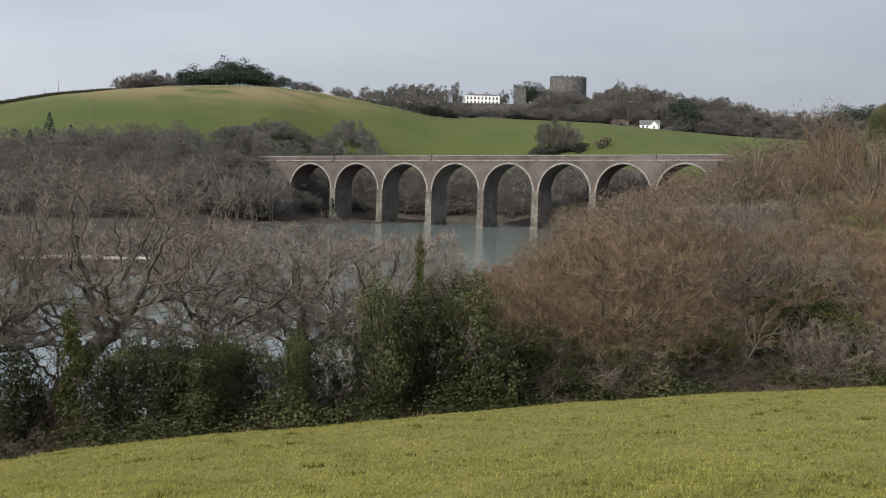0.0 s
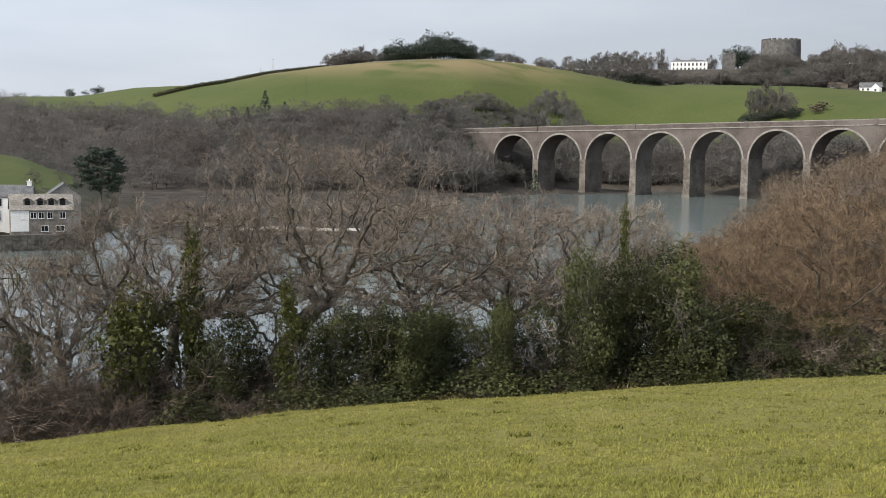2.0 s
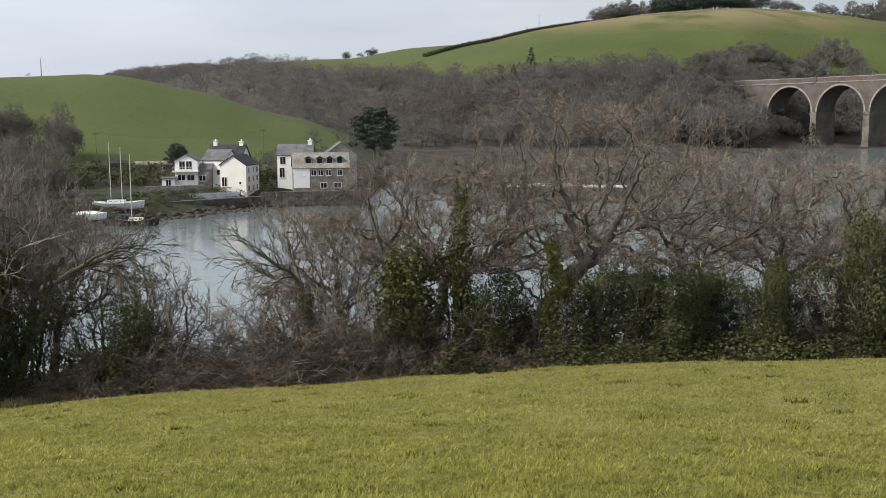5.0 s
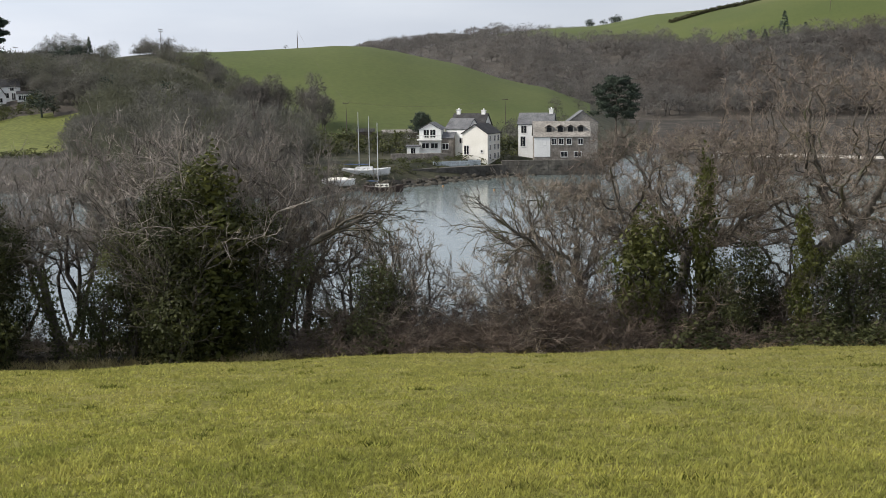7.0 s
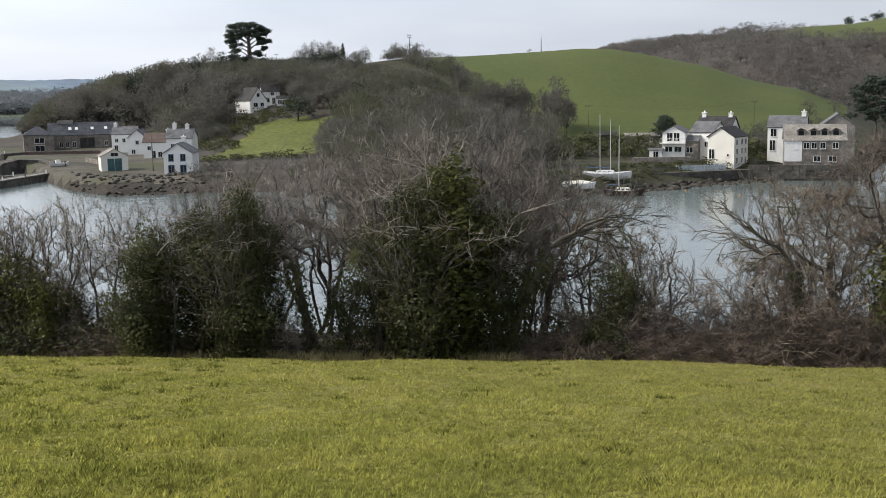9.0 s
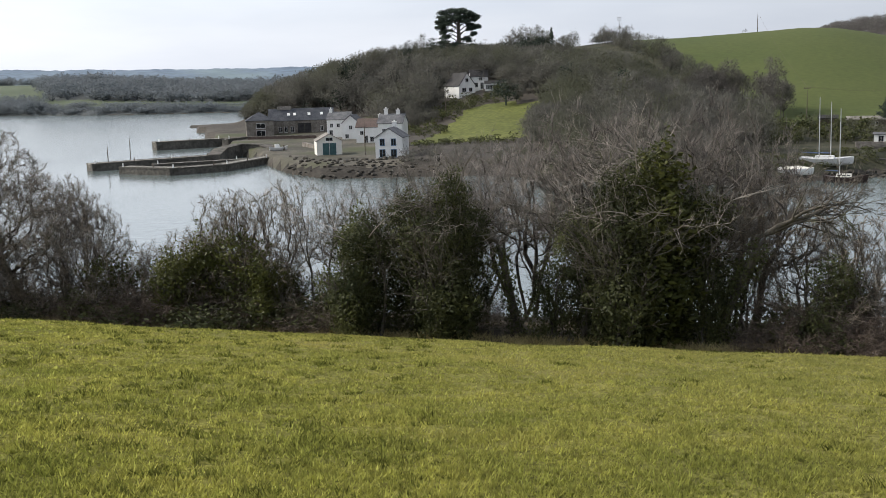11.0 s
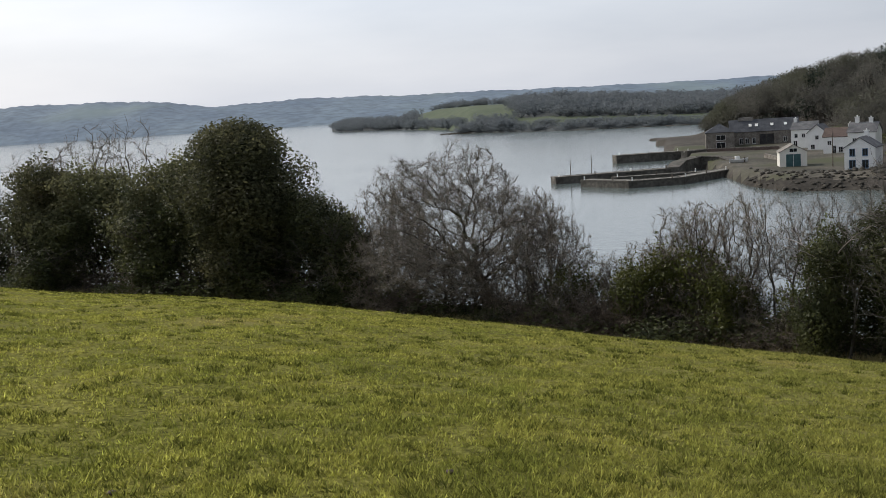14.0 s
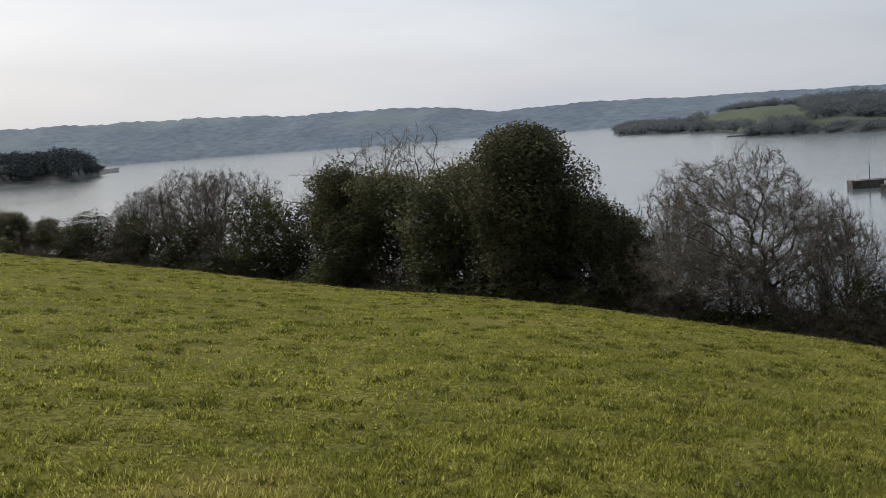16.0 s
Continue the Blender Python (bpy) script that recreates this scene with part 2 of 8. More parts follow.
def water_material():
    m = bpy.data.materials.new("estuary_water")
    m.use_nodes = True
    n, l = m.node_tree.nodes, m.node_tree.links
    b = n["Principled BSDF"]
    b.inputs["Base Color"].default_value = (0.136, 0.168, 0.164, 1)
    b.inputs["Roughness"].default_value = 0.14
    b.inputs["Specular IOR Level"].default_value = 0.5
    c = n.new("ShaderNodeTexCoord")
    ripple = n.new("ShaderNodeTexNoise")
    ripple.inputs["Scale"].default_value, ripple.inputs["Detail"].default_value = 0.55, 5.0
    l.new(c.outputs["Object"], ripple.inputs["Vector"])
    gust = n.new("ShaderNodeTexNoise")
    gust.inputs["Scale"].default_value, gust.inputs["Detail"].default_value = 0.012, 3.0
    l.new(c.outputs["Object"], gust.inputs["Vector"])
    strength = n.new("ShaderNodeMapRange")
    strength.inputs["From Min"].default_value, strength.inputs["From Max"].default_value = 0.35, 0.65
    strength.inputs["To Min"].default_value, strength.inputs["To Max"].default_value = 0.10, 0.40
    l.new(gust.outputs["Fac"], strength.inputs["Value"])
    relief = n.new("ShaderNodeBump")
    relief.inputs["Distance"].default_value = 0.25
    l.new(strength.outputs[0], relief.inputs["Strength"])
    l.new(ripple.outputs["Fac"], relief.inputs["Height"])
    l.new(relief.outputs[0], b.inputs["Normal"])
    return m


M_WATER = water_material()


# ---- plan helpers: bearings in degrees anticlockwise from +Y, distances and heights in metres ----
def at(az, d, z=0.0):
    return Vector((-math.sin(radians(az)) * d, math.cos(radians(az)) * d, z))


def along(az, *pairs):
    return np.interp(az, [p[0] for p in pairs], [p[1] for p in pairs])


def smooth(u):
    u = np.clip(u, 0, 1)
    return u * u * (3 - 2 * u)


def drop_to(el, d):
    return EYE + d * np.tan(np.radians(el))


def hedge_far(az):
    return along(az, (-180, 80), (-100, 80), (-60, 60), (-30, 46), (-22, 42), (-10, 36), (0, 32), (20, 28), (40, 27), (60, 28), (80, 33), (95, 40), (110, 52), (121, 62), (140, 75), (180, 80))


def hedge_drop(az):
    return along(az, (-180, -1.1), (-100, -1.1), (-60, -5), (-22.7, -9.11), (-12.8, -10.39), (-4, -11.5), (5, -12.56), (12.5, -13.1), (21.5, -13.85), (29.6, -14.37), (38, -14.48), (48, -14.5), (57.5, -14.15),
                 (66.2, -13.46), (74.7, -12.54), (80.4, -11.62), (86.5, -10.65), (92.3, -9.55), (98.2, -8.6), (104.6, -7.62), (110.4, -6.4), (115.9, -5.22), (121.1, -4.15), (140, -2.2), (180, -1.1))


def shore(az):
    """Where the land beyond the creek begins, hamlet side."""
    return along(az, (26, 300), (29, 232), (31.6, 222), (36, 207), (39, 196), (43, 183), (48.6, 183), (53, 190), (58, 203), (62, 206), (66.6, 208), (68.6, 226), (70, 262), (71.2, 300), (72.2, 350), (74, 600))


def terrain(az, r):
    """Height of the ground and its cover: 0 pasture, 1 bank, 2 hill pasture, 3 mud, 4 woodland floor, 5 dry pasture."""
    hf = hedge_far(az)
    zh = drop_to(hedge_drop(az), hf)
    top = EYE - 1.6
    u = r / hf
    field = top + (zh - top) * (0.62 * u + 0.38 * u * u)
    floor_z = along(az, (-180, 17.4), (-100, 17.4), (-60, 14), (-22, 13), (-12, 8), (-6, 3), (-2, 0), (2, -2.5), (125, -2.5), (140, 14), (180, 17.4))
    ridge = along(az, (-180, 17.4), (-60, 24), (-22, 20), (-17.5, 18.5), (-14.8, 16.5), (-12, 13.5), (-6.4, 6.5), (-2.7, 1.0), (0, -2.5), (125, -2.5), (140, 14), (180, 17.4))
    bank = zh + (floor_z - zh) * smooth((r - hf - 1.5) / 38)
    bank = bank + (ridge - floor_z) * smooth((r - 75) / 75)
    behind = along(az, (-180, 1), (-12, 1), (-6, 0), (125, 0), (140, 1), (180, 1))
    bank = bank - (bank + 2.5) * smooth((r - 190) / 120) * (1 - behind)
    z = np.where(r < hf, field, bank)
    cover = np.where(r < hf + 0.6, 0, 1)
    patch = (az < -19.6) & (az > -26) & (r > 92) & (r < 121)
    cover = np.where(patch, 2, cover)
    # A: long hill with the pasture and wood behind the viaduct
    foot = along(az, (-180, 600), (-30, 430), (-12, 480), (-6, 570), (-2.4, 625), (2, 645), (5, 640), (7, 610), (9, 560), (13.6, 525), (20, 505), (27, 500), (32, 480), (38, 520), (45, 600), (56, 700), (180, 700))
    far = along(az, (-180, 1000), (22, 900), (27, 1100), (36, 1200), (180, 1200))
    el = along(az, (-180, 1.2), (-40, 2.2), (-22, 2.6), (-14.8, 2.95), (-10.8, 3.26), (-7.9, 3.52), (-5, 3.61), (-2, 3.68), (-0.5, 3.6), (0.65, 3.7), (2.4, 4.05), (4.2, 4.38), (6.6, 4.72), (8.9, 4.86), (11.2, 4.82), (14, 4.64), (16.7, 4.33), (19.4, 3.92), (22, 3.34), (24.8, 3.12),
               (26.2, 3.0), (28.2, 2.62), (29, 2.5), (31.7, 2.4), (34.6, 2.05), (38, 1.6), (41, 1.3), (44, 0.8), (50, -0.4), (56, -1.2), (180, -1.2))
    crest = drop_to(el, far)
    ua = (r - foot) / (far - foot)
    hill = np.where(ua < 1, crest * np.sin(np.clip(ua, 0, 1) * math.pi / 2) ** 1.08, crest * (1 - 0.25 * smooth((r - far) / 900)))
    hill = np.where((ua > 0) & (az < 56), hill + 0.3, -3)
    ridge_el = along(az, (-26, 3.5), (-18, 3.6), (-14, 4.1), (-10.5, 4.6), (-8.3, 4.5), (-7.4, 4.85), (-5.4, 4.85), (-4.6, 4.4), (-1, 4.38), (2, 4.3), (4.5, 4.4), (6, 4.3))
    hill = np.where((az > -26) & (az < 6) & (r > 915) & (r < 1300), np.maximum(hill, hill + (drop_to(ridge_el, 1010) - hill) * smooth((r - 915) / 70)), hill)
    planted = (az > -26) & (az < 3.2) & (r > along(az, (-26, 890), (-8.6, 915), (-8.2, 898), (3.2, 915))) & (r < 1300)
    wood_top = along(az, (-40, 540), (-14, 560), (-6, 655), (0, 690), (3, 690), (6, 672), (10, 655), (22, 640), (25, 690), (28, 760), (31, 820), (33, 900), (34.6, 1300), (60, 1300))
    cover = np.where(hill > z, np.where((r < wood_top) | planted, 4, np.where((r > along(az, (3, 1000), (5.5, 800), (10, 745), (20, 790), (22, 1000)) + 9 * np.sin(az * 4.1) + 7 * np.sin(az * 9.7 + r * 0.05)), 5, 2)), cover)
    z = np.maximum(z, hill)
    # mudflat at the foot of that wood
    flat = (az > 8) & (az < 30) & (r > along(az, (9, 488), (10.5, 400), (12, 280), (13.5, 224), (24, 217), (26, 320), (28, 488)) + 3 * np.sin(az * 7)) & (r < foot + 10)
    z = np.where(flat & (z < 0.35), 0.35, z)
    cover = np.where(flat & (z < 0.6), 3, cover)
    mudbank = (az > 0.0) & (az < 11) & (r > along(az, (0.0, 610), (1.0, 585), (3, 560), (5, 545), (8, 510), (11, 492))) & (r < 650)
    z = np.where(mudbank & (z < 0.3), 0.3, z)
    cover = np.where(mudbank & (z < 0.6), 3, cover)
    # B: hamlet shore, green hill and wooded headland
    s = shore(az)
    el = along(az, (26, -3), (29, -1.4), (31.5, -0.46), (32.5, -0.28), (34, 0.08), (35.4, 0.56), (36.3, 0.84), (38.1, 1.2), (39.2, 1.47), (40.7, 1.72), (42.2, 1.79), (44.5, 1.66), (48, 1.51), (51, 1.48), (53, 1.3), (54.5, 1.0), (56.5, 0.6), (60, 0.45), (64, 0.25), (66.4, -0.4), (69.6, -1.5), (71, -2.2), (76, -2.4))
    crest = drop_to(el, 430)
    rise = along(az, (26, 245), (50, 225), (58, 262), (64, 345), (70, 370), (76, 380))
    ub = (r - rise) / (430 - rise)
    low = -0.6 + 1.7 * smooth((r - s) / 6) + along(az, (26, 1.8), (60, 1.8), (64, 1.2), (74, 1.0)) * smooth((r - s - 5) / 9)
    hill = low + (crest - 2.6) * smooth(ub * 0.86 + 0.03) / smooth(0.89)
    hill = np.where(r > 430, crest * (1 - smooth((r - 430) / along(az, (26, 60), (34, 90), (40, 400), (60, 260), (70, 120)))) - 2.0 * smooth((r - 480) / 100), hill)
    on_b = (az > 26) & (az < 74.6) & (r > s - 3)
    hill = np.where(on_b, hill, -3)
    lawn = (az > 55.4) & (az < 61.8) & (r > 268) & (r < along(az, (55.4, 322), (58.8, 330), (61.8, 274)))
    grass = ((az < 51.9 - 5.9 * np.clip((430 - r) / 130, 0, 1)) & (az > 29) & (r > 262))
    cover = np.where(hill > z, np.where(hill < 1.15, 3, np.where(lawn, 6, np.where(grass, 2, np.where((az > 62.6 + np.clip((r - 270) / 40, 0, 1)) & (r < 372), np.where(r < s + 11, 3, 10), np.where(az < 55, 8, 4))))), cover)
    z = np.maximum(z, hill)
    # E: low promontory across the wide water
    foot = along(az, (60, 640), (70.6, 698), (77.5, 745), (82.5, 850), (83.5, 1050), (86.4, 1270), (89.1, 1370), (89.8, 1620))
    el = along(az, (60, -0.3), (70.6, -0.35), (74, -0.2), (76, -0.05), (78, 0.1), (80.3, 0.12), (82, 0.16), (84, 0.1), (85.4, -0.2), (86.2, -0.5), (88.9, -0.42), (89.6, -0.7))
    hill = drop_to(el, foot + 350) * np.sin(np.clip((r - foot) / 350, 0, 1) * math.pi / 2)
    spit = (az > 82.2) & (az < along(np.abs(r - 872), (0, 84.4), (16, 83.2), (30, 82.2)))
    hill = np.where(spit, np.maximum(hill, 0.7), np.where((az > 60) & (az < 89.8) & (r > foot), np.maximum(hill, 0.4), -3))
    hill = np.where(r > foot + 500, hill * (1 - smooth((r - foot - 500) / 500)) - 1.5 * smooth((r - foot - 800) / 200), hill)
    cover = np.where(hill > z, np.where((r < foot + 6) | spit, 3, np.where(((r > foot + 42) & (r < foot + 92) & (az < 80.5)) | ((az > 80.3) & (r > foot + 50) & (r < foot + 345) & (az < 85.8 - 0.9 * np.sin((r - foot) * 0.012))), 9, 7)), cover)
    z = np.maximum(z, hill)
    # F: wooded point at the far end
    foot = along(az, (115.0, 1560), (116.0, 1400), (117.4, 1080), (120.8, 1100), (125, 1050), (145, 1000))
    hill = drop_to(0.0, 1000) * np.sin(np.clip((r - foot) / 120, 0, 1) * math.pi / 2) * smooth((az - 115.8) / 1.6)
    hill = np.where((az > 115.0) & (az < 150) & (r > foot) & (r < foot + 900), np.maximum(hill, 0.3), -3)
    cover = np.where(hill > z, np.where(r < foot + 8, 3, 7), cover)
    z = np.maximum(z, hill)
    return z, cover


def ground_z(az, r):
    return float(terrain(np.array([float(az)]), np.array([float(r)]))[0][0])


def sheet(name, verts, faces, mats, index=None, smooth_shade=True, parent=None):
    """A mesh object out of arrays of corners and triangles or quads."""
    me = bpy.data.meshes.new(name)
    verts = np.asarray(verts, dtype=np.float32)
    faces = np.asarray(faces, dtype=np.int32)
    k = faces.shape[1]
    me.vertices.add(len(verts))
    me.vertices.foreach_set("co", verts.ravel())
    me.loops.add(faces.size)
    me.loops.foreach_set("vertex_index", faces.ravel())
    me.polygons.add(len(faces))
    me.polygons.foreach_set("loop_start", np.arange(0, faces.size, k, dtype=np.int32))
    if index is not None:
        me.polygons.foreach_set("material_index", np.asarray(index, dtype=np.int32))
    me.polygons.foreach_set("use_smooth", np.full(len(faces), smooth_shade))
    for m in mats if isinstance(mats, (list, tuple)) else [mats]:
        me.materials.append(m)
    me.update(calc_edges=True)
    ob = new(name, me)
    ob.parent = parent
    return ob


# ---- ground: one sheet to the horizon ----
def build_ground():
    azs = np.concatenate([np.arange(-180, -30, 3.0), np.arange(-30, 126, 0.4), np.arange(126, 180, 3.0)])
    rs = np.concatenate([[0.02], np.arange(2, 30, 0.7), np.arange(30, 72, 1.0), np.geomspace(73, 176, 26), np.arange(179, 300, 2.6), np.geomspace(304, 700, 38), np.arange(706, 1000, 6.5), np.geomspace(1010, 4700, 26)])
    a, r = np.meshgrid(azs, rs)
    z, cover = terrain(a.ravel(), r.ravel())
    x, y = -np.sin(np.radians(a.ravel())) * r.ravel(), np.cos(np.radians(a.ravel())) * r.ravel()
    wob = 0.05 * np.sin(x * 0.9 + 1.3 * np.sin(y * 0.5)) * np.sin(y * 0.8 + x * 0.3) * np.clip(r.ravel() / 12, 0, 1)
    n = len(azs)
    i, j = np.meshgrid(np.arange(len(rs) - 1), np.arange(n), indexing="ij")
    k = (j + 1) % n
    quads = np.stack([i * n + j, i * n + k, (i + 1) * n + k, (i + 1) * n + j], -1).reshape(-1, 4)[:, ::-1]
    ob = sheet("ground", np.stack([x, y, z + wob], -1), quads, [M_TURF, M_BANK, M_HILL, M_MUD, M_FLOOR, M_HILL, M_LAWN, M_HAZEFLOOR, M_SCRUB, M_FARFIELD, M_YARD], cover[quads].max(1))
    tagged(ob, "sloping green pasture, wooded banks, mudflats and hill fields", "ground", kind="structure")


build_ground()
w_ob = sheet("water", [(-4800, -4800, 0), (4800, -4800, 0), (4800, 4800, 0), (-4800, 4800, 0)], [(0, 1, 2, 3)], M_WATER)
tagged(w_ob, "pale grey tidal water with faint ripples and reflections", "water", kind="structure")


def build_shingle():
    rng = np.random.default_rng(3)
    az = np.linspace(14.2, 21.4, 60)
    mid = 270 + 3 * np.sin(az * 1.1) + rng.normal(size=60) * 0.5
    half = 3.4 * np.sin(np.linspace(0.12, 3.0, 60)) ** 0.5 + rng.normal(size=60) * 0.3
    rows = [(-1.0, 0.30), (-0.5, 0.62), (0.1, 0.80), (0.6, 0.60), (1.0, 0.30)]
    v = [at(a, m + h * k, z) for k, z in rows for a, m, h in zip(az, mid, half)]
    f = [(r * 60 + i, r * 60 + i + 1, r * 60 + 61 + i, r * 60 + 60 + i) for r in range(4) for i in range(59)]
    ob = sheet("shingle_bank", np.array([tuple(q) for q in v]), f, M_SHINGLE)
    tagged(ob, "pale shingle strip on the mudflat", "shingle", kind="structure")


build_shingle()


# ---- distant hills across the wide water ----
def build_backdrop():
    azs = np.concatenate([np.arange(60, 135, 0.25), np.arange(135, 331, 3.0)])
    foot = along(azs, (60, 3200), (92, 3300), (98, 3400), (109, 3700), (135, 3700), (331, 3700))
    el = along(azs, (60, 0.66), (70.6, 0.66), (74.5, 0.72), (80.3, 0.83), (83.3, 0.91), (84.5, 0.87), (88, 1.0), (90.3, 1.07), (93, 1.03), (95.4, 0.92), (96.9, 1.14), (99.1, 1.44), (101.2, 1.48), (103.2, 1.52), (106.7, 1.50), (108.7, 1.66), (111.6, 1.72), (115.7, 1.75), (120.4, 1.80), (135, 1.6), (331, 1.6))
    rows = []
    for k, u in enumerate(np.linspace(0, 1.25, 16)):
        rr = foot + 1000 * u
        h = np.sin(np.clip(u, 0, 1) * math.pi / 2) if u <= 1 else 1 - 2.0 * (u - 1)
        bumps = 1 + 0.05 * np.sin(azs * 1.9 + k * 0.4) * math.sin(u * 3) + 0.018 * np.sin(azs * 11.3 + 2 * np.sin(azs * 3.1))
        zz = drop_to(el, foot + 1000) * h * bumps + (-1.0 if k == 0 else 0.0)
        rows.append(np.stack([-np.sin(np.radians(azs)) * rr, np.cos(np.radians(azs)) * rr, zz], -1))
    v = np.concatenate(rows)
    n = len(azs)
    i, j = np.meshgrid(np.arange(15), np.arange(n - 1), indexing="ij")
    quads = np.stack([i * n + j, i * n + j + 1, (i + 1) * n + j + 1, (i + 1) * n + j], -1).reshape(-1, 4)[:, ::-1]
    # blue base colour and a faint glow imitate haze over the hills
    m = material("hazed_blue_hills", (0.085, 0.120, 0.165), (0.130, 0.172, 0.210), 0.004, 0.95, 0.03, accent=(0.145, 0.190, 0.180), accent_at=0.6)
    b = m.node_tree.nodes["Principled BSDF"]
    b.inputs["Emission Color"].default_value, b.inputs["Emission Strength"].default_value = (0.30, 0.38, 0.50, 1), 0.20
    tagged(sheet("backdrop", v, quads, m), "blue-grey haze-tinted wooded hills along the horizon", "hills", kind="structure")


build_backdrop()


# ---- plants ----
class Builder:
    """Collects triangles for one mesh."""

    def __init__(self):
        self.v, self.f, self.n = [], [], 0

    def add(self, v, f):
        self.v.append(np.asarray(v, dtype=np.float64))
        self.f.append(np.asarray(f, dtype=np.int64) + self.n)
        self.n += len(v)

    def tube(self, pts, radii, sides):
        pts = np.asarray(pts)
        d = pts[-1] - pts[0]
        d = d / (np.linalg.norm(d) + 1e-9)
        a = np.cross(d, (0.31, 0.87, 0.38))
        a = a / np.linalg.norm(a)
        b = np.cross(d, a)
        ang = np.arange(sides) * 2 * math.pi / sides
        ring = np.cos(ang)[:, None] * a + np.sin(ang)[:, None] * b
        k = len(pts)
        v = np.concatenate([pts[i] + ring * radii[i] for i in range(k - 1)] + [pts[-1:]])
        f = []
        for i in range(k - 2):
            for j in range(sides):
                p, q = i * sides + j, i * sides + (j + 1) % sides
                f += [(p, q, q + sides), (p, q + sides, p + sides)]
        last = (k - 2) * sides
        f += [(last + j, last + (j + 1) % sides, (k - 1) * sides) for j in range(sides)]
        self.add(v, f)

    def blades(self, p, d, width, rng):
        """Slender flat slips from points p along vectors d: far twigs, grass."""
        side = np.cross(d, rng.normal(size=d.shape))
        side /= np.linalg.norm(side, axis=1)[:, None] + 1e-9
        w = np.asarray(width).reshape(-1, 1)
        v = np.stack([p - side * w, p + side * w, p + d], 1).reshape(-1, 3)
        self.add(v, np.arange(len(v)).reshape(-1, 3))

    def leaves(self, p, out, size, rng):
        """Leaves folded along the midrib, turned roughly outwards."""
        n = out + rng.normal(size=p.shape) * 0.75
        n /= np.linalg.norm(n, axis=1)[:, None] + 1e-9
        a = np.cross(n, rng.normal(size=p.shape))
        a /= np.linalg.norm(a, axis=1)[:, None] + 1e-9
        b = np.cross(n, a)
        s = (size * rng.uniform(0.6, 1.3, len(p)))[:, None]
        v = np.stack([p - a * s, p + b * s * 0.55 - n * s * 0.2, p + a * s, p - b * s * 0.55 - n * s * 0.2], 1).reshape(-1, 3)
        i = np.arange(len(p))[:, None] * 4
        self.add(v, np.concatenate([i + [0, 1, 2], i + [0, 2, 3]]))

    def arrays(self):
        return np.concatenate(self.v), np.concatenate(self.f)

    def done(self, name, mat, parent=None):
        v, f = self.arrays()
        return sheet(name, v, f, mat, parent=parent)


def grow(rng, out, p, d, length, radius, depth, plan):
    """A branch with its boughs. plan: a row per depth of (joints, wobble, lift, boughs, spread, shorter)."""
    joints, wobble, lift, boughs, spread, shorter = plan[depth]
    pts, rad, dirs = [p], [radius], [d]
    for i in range(joints):
        d = d + rng.normal(size=3) * wobble + np.array([0, 0, lift])
        d = d / np.linalg.norm(d)
        p = p + d * length / joints
        pts.append(p)
        rad.append(radius * (1 - 0.62 * (i + 1) / joints))
        dirs.append(d)
    out.append((pts, rad, depth))
    if depth + 1 < len(plan):
        for b in range(boughs):
            t = 1.0 if b == 0 else rng.uniform(0.28, 0.98)
            i = min(int(t * joints), joints - 1)
            q = pts[i] + (pts[i + 1] - pts[i]) * (t * joints - i)
            side = np.cross(dirs[i], rng.normal(size=3))
            side /= np.linalg.norm(side) + 1e-9
            s = spread * rng.uniform(0.6, 1.25) * (0.5 if b == 0 else 1)
            nd = dirs[i] * math.cos(s) + side * math.sin(s)
            grow(rng, out, q, nd, length * shorter * rng.uniform(0.7, 1.2) * (1.15 - 0.35 * t), rad[i] * rng.uniform(0.52, 0.80), depth + 1, plan)


def thing(name, label, category, group=""):
    return tagged(new(name), label, category, group)


def blob_points(rng, n, centre, radius, rough=0.25, shell=0.55):
    """Points in the outer part of an uneven ellipsoid, and their outward ways."""
    u = rng.normal(size=(n, 3))
    u /= np.linalg.norm(u, axis=1)[:, None]
    lump = 1 + rough * (np.sin(u[:, 0] * 5 + centre[0] * 3) * np.sin(u[:, 1] * 4.3 + 1) + 0.6 * np.sin(u[:, 2] * 7 + centre[1] * 2))
    rad = rng.uniform(shell, 1, n) ** 0.6 * lump
    return np.asarray(centre) + u * np.asarray(radius) * rad[:, None], u


def bare_tree(name, seed, height, plan, stems, twig_mat, label, lean=0.5, trunk_r=0.2, length0=0.4, twig_w=0.011):
    """A low bush of arching stems."""
    rng = np.random.default_rng(seed)
    root = thing(name, label, "tree", "hedgerow trees")
    wood, twigs = Builder(), Builder()
    limbs = []
    for s in range(stems):
        a = rng.uniform(0, 2 * math.pi)
        d = np.array([math.cos(a) * lean, math.sin(a) * lean, 1.0])
        grow(rng, limbs, np.array([rng.normal() * 0.12, rng.normal() * 0.12, -0.3]), d / np.linalg.norm(d), height * length0 * rng.uniform(0.85, 1.15), trunk_r * rng.uniform(0.7, 1.1), 0, plan)
    deep = len(plan) - 1
    tip_p, tip_d = [], []
    fit = height / np.percentile([pts[-1][2] for pts, _, depth in limbs if depth >= deep - 1], 99)
    for pts, rad, depth in limbs:
        pts = np.asarray(pts) * fit
        if depth == deep:
            tip_p.append(pts[0])
            tip_d.append(pts[-1] - pts[0])
        elif depth == deep - 1:
            twigs.tube(pts, [max(r, 0.009) for r in rad], 3)
        else:
            wood.tube(pts, rad, 5 if depth == 0 else 3)
    wood.done("trunk", M_BARK, root)
    twigs.blades(np.array(tip_p), np.array(tip_d), np.full(len(tip_p), twig_w), rng)
    twigs.done("crown", twig_mat, root)
    return root


